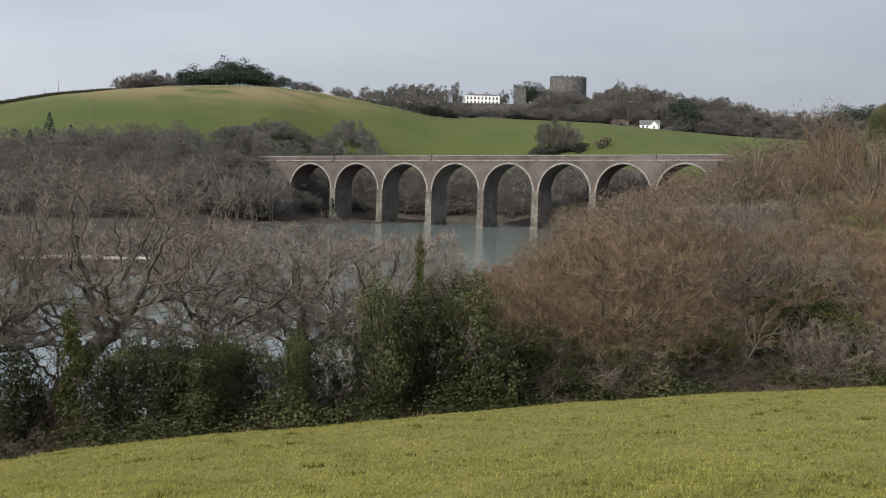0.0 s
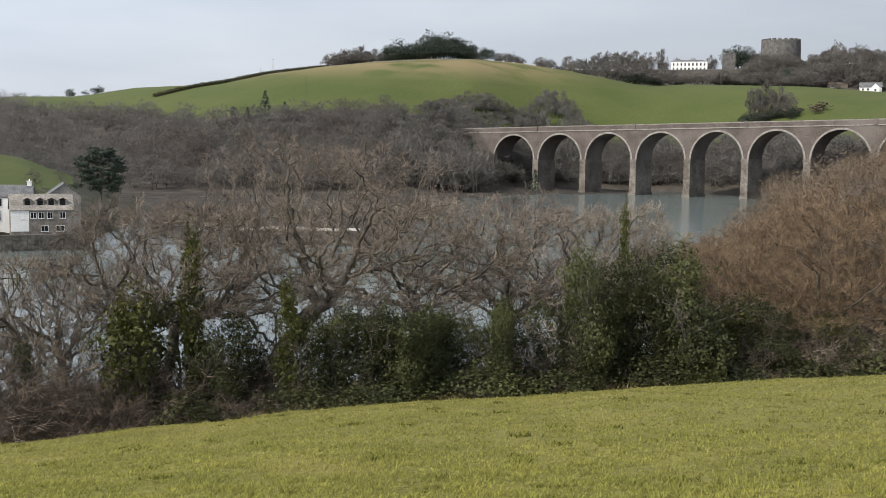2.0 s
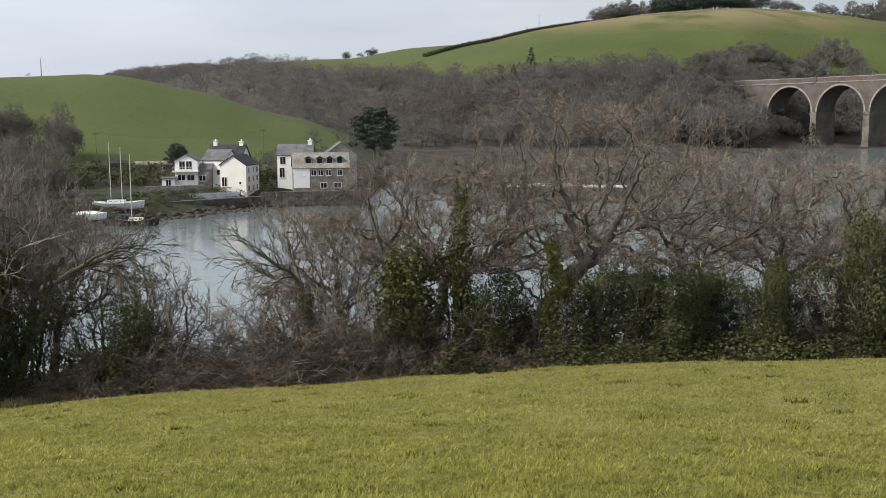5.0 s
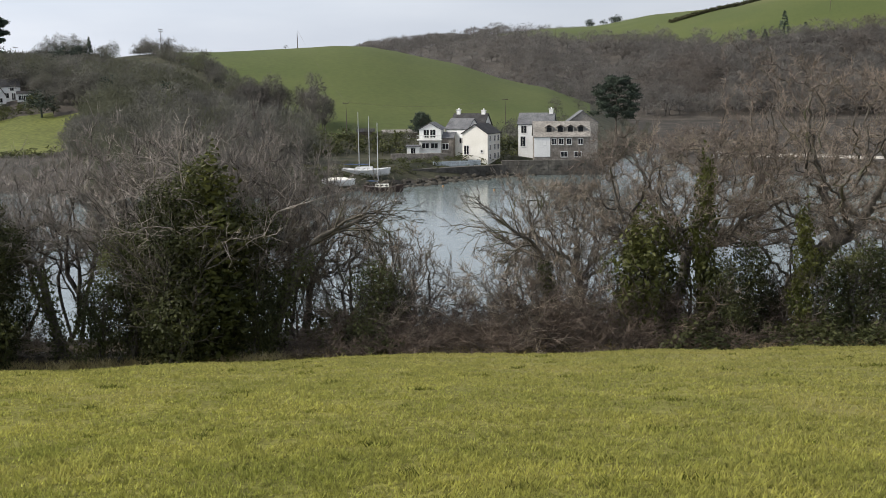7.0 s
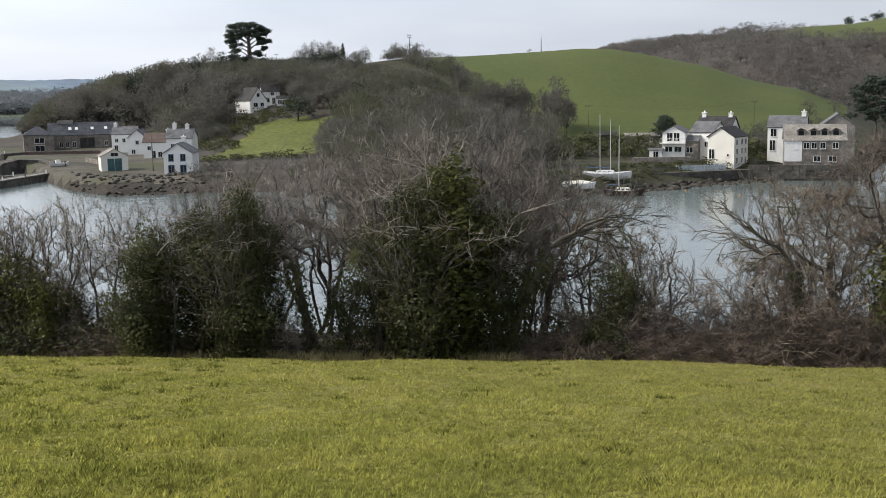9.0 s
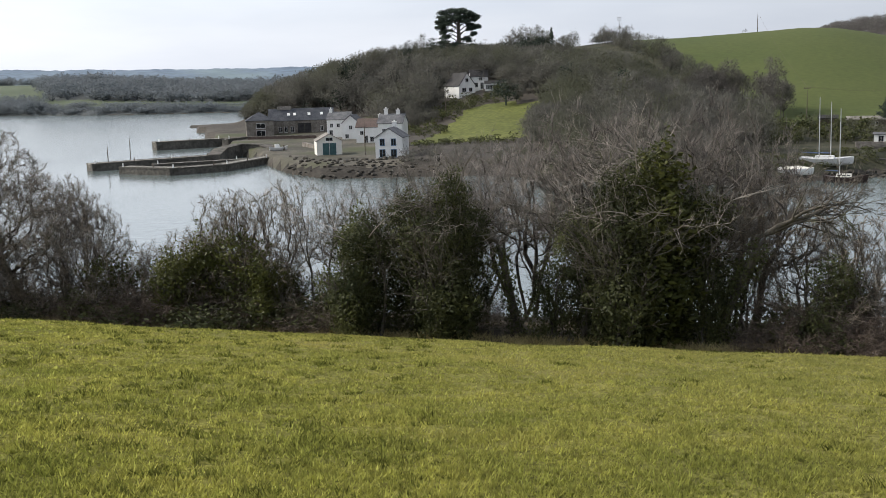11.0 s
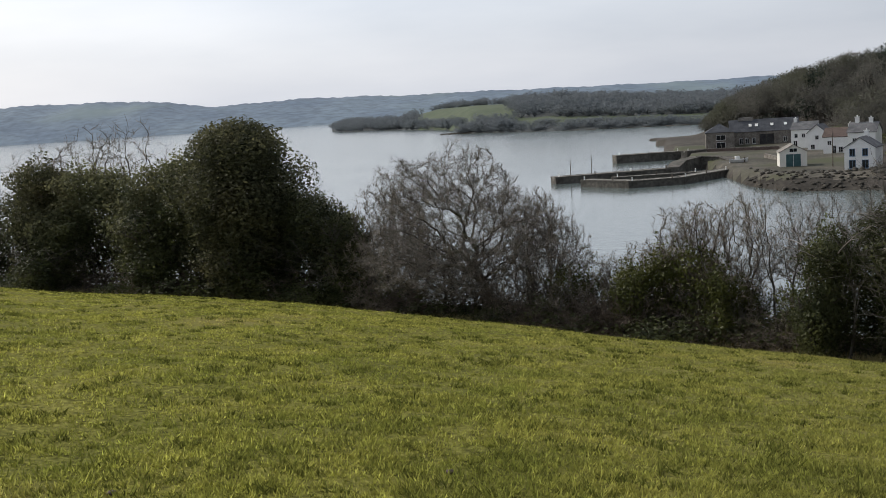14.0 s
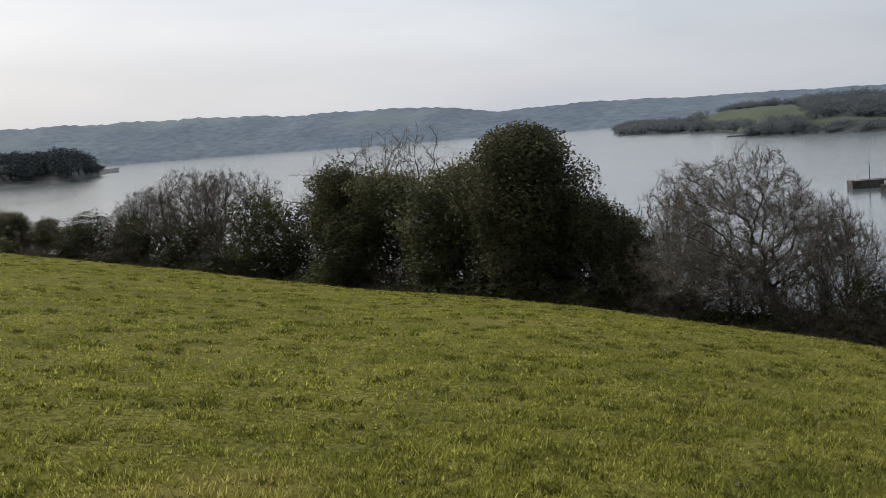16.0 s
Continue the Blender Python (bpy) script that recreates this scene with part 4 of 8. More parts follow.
def plant_hedge():
    rng = np.random.default_rng(5)
    hf = lambda az: float(hedge_far(np.array([az]))[0])
    # trees: kind, bearing, beyond the field's edge, bearing of the top above level, widening
    full = {"oak_a": 8.5, "oak_b": 6.2, "oak_c": 6.2, "winter_a": 6.4, "winter_b": 5.2, "broom_a": 6.7, "broom_b": 6.5, "dome": 6.2, "snag": 6.6, "shrub": 3.3}
    for kind, az, off, el, wide in (
            ("oak_a", 20.7, 3.5, 1.85, 1.0), ("oak_b", 25.4, 3.2, -1.9, 0.95), ("oak_c", 29.6, 2.6, -4.6, 0.75), ("oak_c", 23.6, 5.0, -1.9, 0.9), ("oak_c", 11.2, 6.0, -1.7, 1.05), ("oak_b", 7.0, 6.5, -1.6, 1.1), ("oak_c", 3.9, 6.0, -2.0, 0.9),
            ("shrub", 13.2, 3.0, -6.0, 1.2), ("shrub", 5.6, 2.5, -5.6, 1.2), ("winter_b", -0.4, 3.2, -3.6, 1.2), ("winter_b", 2.0, 2.5, -4.6, 1.0), ("shrub", 17.4, 2.4, -6.6, 1.0),
            ("shrub", 32.6, 1.6, -7.6, 0.8), ("shrub", 31.0, 2.4, -6.4, 0.8), ("shrub", 39.2, 2.2, -6.9, 0.8), ("shrub", 41.4, 2.4, -6.4, 0.9), ("oak_c", 44.6, 3.0, -5.4, 0.7), ("broom_b", 45.8, 3.4, -1.5, 0.75), ("broom_b", 47.6, 4.2, -0.8, 1.1), ("broom_b", 50.4, 4.6, -1.3, 1.1), ("broom_b", 53.6, 4.4, -1.0, 1.05),
            ("broom_b", 56.4, 4.6, -2.5, 1.0), ("broom_b", 59.2, 4.8, -3.9, 1.0), ("broom_b", 62.4, 4.8, -4.2, 0.9), ("broom_b", 65.4, 3.6, -4.9, 0.8), ("winter_a", 44.9, 2.2, -6.4, 0.45),
            ("snag", 67.4, 1.6, -4.5, 0.7), ("winter_b", 69.4, 2.0, -4.9, 0.95), ("winter_b", 71.2, 1.8, -5.2, 1.0), ("shrub", 74.6, 1.6, -7.2, 1.0), ("shrub", 76.6, 1.4, -7.8, 1.0), ("shrub", 73.0, 2.4, -6.8, 0.9),
            ("dome", 81.7, 2.2, -1.75, 1.05), ("winter_b", 86.8, 2.6, -3.3, 1.2), ("winter_a", 79.4, 2.6, -4.2, 0.6), ("shrub", 79.2, 1.4, -6.4, 1.0), ("shrub", 83.6, 1.2, -6.6, 1.0), ("shrub", 85.2, 1.4, -5.8, 1.0), ("winter_b", 72.4, 2.0, -5.4, 1.0), ("shrub", 70.0, 1.4, -8.0, 1.0), ("shrub", 81.2, 1.0, -8.0, 1.0), ("shrub", 87.0, 1.6, -5.0, 1.0),
            ("snag", 103.0, 5.0, 0.5, 1.2), ("snag", 101.0, 5.6, 0.6, 1.15), ("winter_a", 110.2, 2.5, -0.85, 1.1), ("winter_a", 112.4, 3.0, -0.7, 1.1), ("winter_a", 114.2, 2.5, -1.5, 1.0)):
        d = hf(az) + off
        s = (drop_to(el, d) - ground_z(az, d)) / full[kind]
        plant(kind, az, d, float(s), 0.0 if kind in ("oak_a", "dome") else None, 0.05, wide)
    # ivy-clad clumps and evergreens: kind, bearing, beyond the field's edge, scale, widening
    for kind, az, off, s, wide in (
            ("ivy_d", 26.2, 1.2, 1.42, 0.95), ("ivy_c", 23.4, 0.9, 1.35, 0.75), ("ivy_c", 18.7, 0.8, 0.98, 0.9), ("ivy_a", 21.2, 1.2, 0.95, 0.95), ("ivy_c", 27.1, 1.4, 0.95, 0.8),
            ("ivy_wall", 15.2, 0.7, 1.02, 0.95), ("ivy_wall", 11.4, 0.7, 1.0, 0.9), ("ivy_wall", 7.2, 0.8, 1.06, 0.72), ("ivy_wall", 9.4, 1.3, 0.86, 0.62), ("ivy_a", 5.3, 1.0, 0.95, 0.8), ("ivy_a", 13.3, 1.2, 0.95, 0.6), ("ivy_a", 2.9, 0.6, 1.5, 0.72), ("ivy_a", 0.6, 0.8, 1.4, 0.85), ("ivy_a", 1.7, 0.3, 1.1, 0.9), ("ivy_a", 22.4, 1.0, 0.8, 0.9),
            ("holm", -22.2, 96, 1.75, 0.85), ("ivy_c", 1.0, 2.0, 1.5, 0.38), ("ivy_a", -1.5, 1.0, 1.5, 1.0), ("ivy_a", -5.6, 0.8, 0.95, 1.1), ("ivy_d", -4.0, 1.0, 1.0, 1.0), ("ivy_a", -7.4, 1.0, 0.8, 1.0), ("ivy_a", -12.6, 1.2, 0.7, 1.2), ("ivy_a", -17.4, 4.0, 1.3, 1.0), ("ivy_a", -18.8, 4.6, 1.45, 0.9), ("ivy_d", -14.6, 1.4, 0.9, 1.0), ("ivy_d", -9.4, 1.0, 0.8, 1.0), ("ivy_low", -20.4, 1.0, 1.3, 1.2),
            ("ivy_a", 40.6, 1.0, 0.85, 1.15), ("ivy_low", 42.2, 0.8, 1.2, 1.2),
            ("ivy_c", 49.4, 0.1, 1.46, 1.5), ("ivy_b", 49.2, 0.5, 1.04, 1.1), ("ivy_b", 52.3, 0.5, 0.92, 0.95), ("ivy_a", 50.9, 0.4, 1.45, 1.0), ("ivy_a", 48.2, 0.7, 1.3, 0.5),
            ("ivy_b", 60.0, 0.5, 0.92, 0.95), ("ivy_b", 63.2, 0.5, 0.80, 1.3), ("ivy_a", 61.4, 0.4, 1.3, 1.1), ("ivy_a", 65.3, 0.7, 1.25, 0.9), ("ivy_a", 53.6, 0.6, 1.2, 0.7),
            ("ivy_d", 72.3, 1.0, 1.15, 1.0), ("ivy_d", 70.6, 0.8, 0.9, 1.0), ("ivy_d", 73.6, 0.9, 1.0, 0.9), ("ivy_d", 75.0, 0.8, 0.9, 1.0), ("ivy_d", 77.8, 1.0, 0.8, 1.1), ("ivy_d", 69.4, 0.9, 0.8, 0.9), ("ivy_d", 66.8, 0.9, 0.7, 0.9),
            ("holm", 94.9, 2.6, 1.08, 1.3), ("ivy_a", 89.4, 1.4, 1.05, 1.3), ("ivy_a", 91.2, 0.8, 1.35, 1.2), ("ivy_a", 95.4, 0.8, 1.0, 1.4), ("ivy_a", 97.6, 1.6, 1.4, 1.4), ("laurel", 101.8, 2.2, 1.34, 1.1),
            ("ivy_a", 99.6, 0.8, 1.3, 1.4), ("laurel", 104.4, 2.4, 1.4, 1.05), ("ivy_a", 103.0, 0.8, 1.2, 1.4), ("ivy_a", 106.2, 1.0, 1.3, 1.4), ("laurel", 98.2, 3.0, 1.4, 1.05), ("laurel", 90.0, 2.2, 0.86, 1.2), ("laurel", 92.0, 2.4, 1.05, 1.2),
            ("ivy_a", 108.4, 1.4, 1.4, 1.4), ("ivy_a", 111.6, 0.8, 0.9, 1.5), ("ivy_a", 115.0, 1.0, 0.95, 1.4), ("laurel", 117.6, 2.0, 0.48, 1.5), ("laurel", 119.0, 2.0, 0.52, 1.4), ("laurel", 120.6, 2.0, 0.59, 1.3), ("ivy_a", 117.0, 1.0, 0.9, 1.5), ("ivy_a", 123.0, 1.0, 1.0, 1.5)):
        plant(kind, az, hf(az) + off, s, None, 0.05, wide)
    # undergrowth all along the field's edge
    az = -25.0
    while az < 124:
        tall = along(az, (-25, 1.0), (0, 0.7), (16, 0.55), (20, 0.8), (26, 1.0), (34, 1.05), (44, 0.8), (66, 0.75), (90, 0.8), (124, 0.8))
        if (43 < az < 66 and rng.uniform() < 0.7) or (2 < az < 18 and rng.uniform() < 0.2):
            az += 1.6
            continue
        plant("thicket" if rng.uniform() < 0.6 else "thicket_b", az, hf(az) + rng.uniform(0.3, 1.6), tall * rng.uniform(0.65, 1.05), rng.uniform(0, 360), 0.05, 1.15)
        if not 43 < az < 66:
            low = rng.uniform() < (0.2 if 24 < az < 43 else 0.55)
            plant("ivy_low" if low else "thicket", az + 0.8, hf(az + 0.8) + rng.uniform(-0.1, 0.5), rng.uniform(0.8, 1.2) if low else tall * rng.uniform(0.42, 0.6), rng.uniform(0, 360), 0.05, 1.6)
            if az < -3 and rng.uniform() < 0.55:
                plant("shrub", az, hf(az) + rng.uniform(1.0, 2.2), rng.uniform(0.5, 0.85), rng.uniform(0, 360), 0.05, 1.0)
        az += rng.uniform(1.4, 2.5)
    # the wooded bank to the right, russet crowns above crowns
    for k in range(40):
        az = -3.4 - 21.6 * (k + rng.uniform()) / 40
        d = hf(az) + 2.5 + (along(az, (-25, 120), (-14, 110), (-8, 80), (-3, 30))) * rng.uniform() ** 1.5
        kind = rng.choice(["broom_a", "oak_b", "thicket_b", "ivy_d"], p=[0.62, 0.22, 0.05, 0.11])
        top = drop_to(along(az, (-24, 3.6), (-17, 3.2), (-12, 1.6), (-6.4, -1.2), (-2.7, -3.6)) - (4.2 if az < -17 and d < 72 else 0), d)
        if az < -19.6 and 88 <= d < 130:
            continue
        h = (top - ground_z(az, d)) * rng.uniform(0.75, 1.0)
        s = {"broom_a": 6.5, "oak_b": 7.0, "thicket_b": 2.6, "ivy_d": 2.8}[kind]
        s = min(h / s, 1.1) if kind in ("broom_a", "oak_b") else rng.uniform(0.8, 1.2)
        plant(str(kind), az, d, max(s, 0.6), rng.uniform(0, 360), 0.1, 1.1)


def fallen_branch(az, off, length, turn, rise):
    """A weathered dead limb that lies against the foot of the hedge."""
    rng = np.random.default_rng(int(abs(az) * 10))
    limbs = []
    plan = [(6, 0.22, 0.0, 5, 0.75, 0.5), (4, 0.28, 0.03, 4, 0.7, 0.5), (2, 0.2, 0.0, 0, 0, 0)]
    grow(rng, limbs, np.array([-length / 2, 0, 0.15]), np.array([0.95, -0.1, rise]), length, 0.042, 0, plan)
    b = Builder()
    for pts, rad, depth in limbs:
        pts = np.asarray(pts)
        pts[:, 2] = np.maximum(pts[:, 2], 0.04)
        b.tube(pts, [max(r, 0.010) for r in rad], 5 if depth == 0 else 4)
    ob = tagged(b.done("fallen_branch", M_PALETWIG), "pale weathered dead branch lying at the hedge foot", "branch", "dead branches")
    d = float(hedge_far(np.array([az]))[0]) + off
    ob.matrix_basis = Matrix.Translation(at(az, d, ground_z(az, d))) @ pose(0, 0, 0, 0, 0, az + turn)


for row in ((-8.2, 0.5, 1.6, 0, 0.5), (-16.2, 0.5, 2.4, 10, 0.35), (-20.4, 0.6, 3.0, 175, 0.4), (-22.8, 0.6, 2.6, 0, 0.5), (32.2, 0.6, 1.6, 0, 0.45), (29.6, 0.6, 2.0, 170, 0.5), (37.2, 0.7, 2.2, 180, 0.5), (-1.0, 0.2, 1.8, 175, 0.9), (73.4, 0.4, 1.2, 0, 0.8)):
    fallen_branch(*row)


def ivy_trunk(az, off, lean, height, girth):
    """A leaning trunk wrapped in ivy, with bare boughs at its head."""
    rng = np.random.default_rng(int(az * 10))
    root = thing("leaning_tree", "leaning bare tree with its trunk wrapped in dark ivy", "tree", "hedgerow trees")
    wood, leaves, limbs = Builder(), Builder(), []
    line = np.array([[lean * u ** 1.3, 0.1 * math.sin(u * 5), height * u - 0.3 * (1 - u)] for u in np.linspace(0, 1, 9)])
    wood.tube(line, [0.15 * (1 - 0.5 * u) for u in np.linspace(0, 1, 9)], 7)
    for q in line[:-1]:
        p, u = blob_points(rng, 260, q, (girth, girth, 0.32))
        leaves.leaves(p, u, 0.042, rng)
    plan = [(5, 0.16, 0.0, 6, 0.7, 0.6), (4, 0.2, 0.0, 5, 0.7, 0.55), (2, 0.2, 0.02, 4, 0.6, 0.6), (1, 0.1, 0, 0, 0, 0)]
    for k in range(4):
        grow(rng, limbs, line[-1], np.array([math.copysign(0.8, lean) + rng.normal() * 0.3, rng.normal() * 0.4, rng.uniform(0.1, 0.8)]), 1.9, 0.06, 0, plan)
    for pts, rad, depth in limbs:
        wood.tube(pts, [max(r, 0.009) for r in rad], 5 if depth == 0 else 3)
    wood.done("trunk", M_BARK, root)
    leaves.done("ivy", M_IVY, root)
    d = float(hedge_far(np.array([az]))[0]) + off
    root.matrix_basis = Matrix.Translation(at(az, d, ground_z(az, d))) @ pose(0, 0, 0, 0, 0, az)


plant_hedge()
ivy_trunk(46.6, 0.9, 1.2, 2.9, 0.36)
ivy_trunk(56.9, 1.2, -0.5, 2.6, 0.30)
ivy_trunk(30.9, 1.2, -0.5, 2.4, 0.22)


# ---- far woods: bare crowns of many slips ----
def crown_variants(rng, count, slips, spread=1.0, lobes=9, thick=1.0):
    """Bare rounded crowns: limbs to several lobes, short slips standing out of a dome."""
    out = []
    for k in range(count):
        b = Builder()
        b.tube(np.array([[0, 0, -0.03], [rng.normal() * 0.03, rng.normal() * 0.03, 0.3], [rng.normal() * 0.05, rng.normal() * 0.05, 0.7]]), [0.016, 0.013, 0.007], 3)
        for c in range(lobes):
            a = c * 2.4 + rng.uniform(0, 1)
            h = 1.0 if c == 0 else rng.uniform(0.0, 1.0)
            rr = 0.28 * spread * (0.1 if c == 0 else math.sqrt(max(0.05, 1 - h * h)) * rng.uniform(0.8, 1.1))
            ctr = np.array([math.cos(a) * rr, math.sin(a) * rr, 0.15 + 0.62 * h])
            b.tube(np.array([[0, 0, 0.22], ctr]), [0.013, 0.004], 3)
            q, u = blob_points(rng, slips // lobes, ctr, (0.18 * spread, 0.18 * spread, 0.18), 0.25, 0.25)
            up = u[:, 2] > -0.45
            q, u = q[up], u[up]
            d = (u * 0.75 + rng.normal(size=q.shape) * 0.4 + np.array([0, 0, 0.4])) * rng.uniform(0.04, 0.085, (len(q), 1))
            b.blades(q - d * 0.6, d * 1.2, rng.uniform(0.007, 0.015, len(q)) * thick * (150 / slips) ** 0.35, rng)
        out.append(b.arrays())
    return out


def dome_variants(rng, count, slips, width, length, spread=1.0, lobes=13):
    """Full rounded bare crowns: a close mass of short twigs over lobes on a dome, on rising limbs."""
    out = []
    for k in range(count):
        b = Builder()
        b.tube(np.array([[0, 0, -0.03], [rng.normal() * 0.02, rng.normal() * 0.02, 0.25], [rng.normal() * 0.03, rng.normal() * 0.03, 0.6]]), [0.018, 0.014, 0.006], 3)
        centres = [(np.array([0, 0, 0.52]), 0.25)]
        for c in range(lobes):
            a, h = c * 2.4 + rng.uniform(0, 0.8), rng.uniform(-0.55, 1.0)
            rr = math.sqrt(1 - h * h) * spread * rng.uniform(0.85, 1.1)
            centres.append((np.array([math.cos(a) * rr * 0.30, math.sin(a) * rr * 0.30, 0.52 + 0.32 * h]), rng.uniform(0.12, 0.17)))
        for ctr, rad in centres:
            b.tube(np.array([[0, 0, 0.16], ctr * (0.6, 0.6, 0.8), ctr]), [0.012, 0.008, 0.003], 3)
            q, u = blob_points(rng, slips // (lobes + 1), ctr, (rad * spread, rad * spread, rad), 0.22, 0.2)
            d = (u * 0.8 + rng.normal(size=q.shape) * 0.45 + np.array([0, 0, 0.08])) * rng.uniform(length * 0.6, length * 1.3, (len(q), 1))
            b.blades(q - d * 0.5, d, rng.uniform(width * 0.7, width * 1.3, len(q)), rng)
        out.append(b.arrays())
    return out


def leafy_variants(rng, count, n, shape):
    out = []
    for k in range(count):
        b = Builder()
        b.tube(np.array([[0, 0, -0.03], [0, 0, 0.4], [0.01, 0, 0.7]]), [0.03, 0.02, 0.01], 3)
        if shape == "cone":
            h = rng.uniform(0.08, 1, n)
            a = rng.uniform(0, 2 * math.pi, n)
            rr = 0.20 * (1 - h) ** 0.8 * rng.uniform(0.6, 1.15, n) + 0.01
            p = np.stack([np.cos(a) * rr, np.sin(a) * rr, h], -1)
            u = np.stack([np.cos(a), np.sin(a), 0.3 + 0 * a], -1)
        else:
            parts = []
            for c in range(10):
                a, h = c * 2.4 + rng.uniform(0, 0.8), rng.uniform(-0.7, 0.95)
                rr = 0.22 * math.sqrt(1 - h * h)
                ctr = (math.cos(a) * rr, math.sin(a) * rr, 0.52 + 0.32 * h)
                parts.append(blob_points(rng, n // 10, ctr, (0.21, 0.21, 0.16), 0.12, 0.3))
            p, u = np.concatenate([q[0] for q in parts]), np.concatenate([q[1] for q in parts])
        b.leaves(p, u, 0.044 * (260 / n) ** 0.4, rng)
        out.append(b.arrays())
    return out


def spread_trees(name, label, variants, places, mat, category="woodland", sink=0.2):
    """places: rows of bearing, distance, height, widening. One object."""
    rng = np.random.default_rng(len(places))
    vs, fs, n = [], [], 0
    places = np.asarray(places)
    z = terrain(places[:, 0], places[:, 1])[0]
    for (az, d, h, wide), zz in zip(places, z):
        v, f = variants[rng.integers(len(variants))]
        a = rng.uniform(0, 2 * math.pi)
        c, s = math.cos(a), math.sin(a)
        o = at(az, d, zz - sink)
        w = np.stack([(v[:, 0] * c - v[:, 1] * s) * h * wide + o.x, (v[:, 0] * s + v[:, 1] * c) * h * wide + o.y, v[:, 2] * h + o.z], -1)
        vs.append(w)
        fs.append(f + n)
        n += len(v)
    return tagged(sheet(name, np.concatenate(vs), np.concatenate(fs), mat), label, category, kind="stuff")


def scatter(rng, count, az0, az1, r0, r1, h0, h1, cover=None, wide=1.0):
    """Random places in a sector, thinned to the covers named."""
    az, u = rng.uniform(az0, az1, count), rng.uniform(0, 1, count)
    lo = r0(az) if callable(r0) else r0
    hi = r1(az) if callable(r1) else r1
    r = lo + (hi - lo) * u
    keep = np.ones(count, bool)
    if cover is not None:
        keep = np.isin(terrain(az, r)[1], cover)
    h = rng.uniform(h0, h1, count)
    keep &= ~((az > -3.3) & (az < -0.9) & (r > 850) & (r < 992)) & ~((az > -11.8) & (az < -9.6) & (r > 850) & (r < 930))  # clear before the mansion and the cottage
    return np.stack([az, r, h * rng.uniform(0.8, 1.1, count), np.full(count, wide) * rng.uniform(0.85, 1.25, count)], -1)[keep]


def under(places, line):
    """Keep tops of trees under a line of sight that runs along the slope."""
    places = np.asarray(places)
    room = drop_to(line(places[:, 0]), places[:, 1]) - terrain(places[:, 0], places[:, 1])[0]
    places[:, 2] = np.minimum(places[:, 2], room)
    return places[places[:, 2] > 3.0]


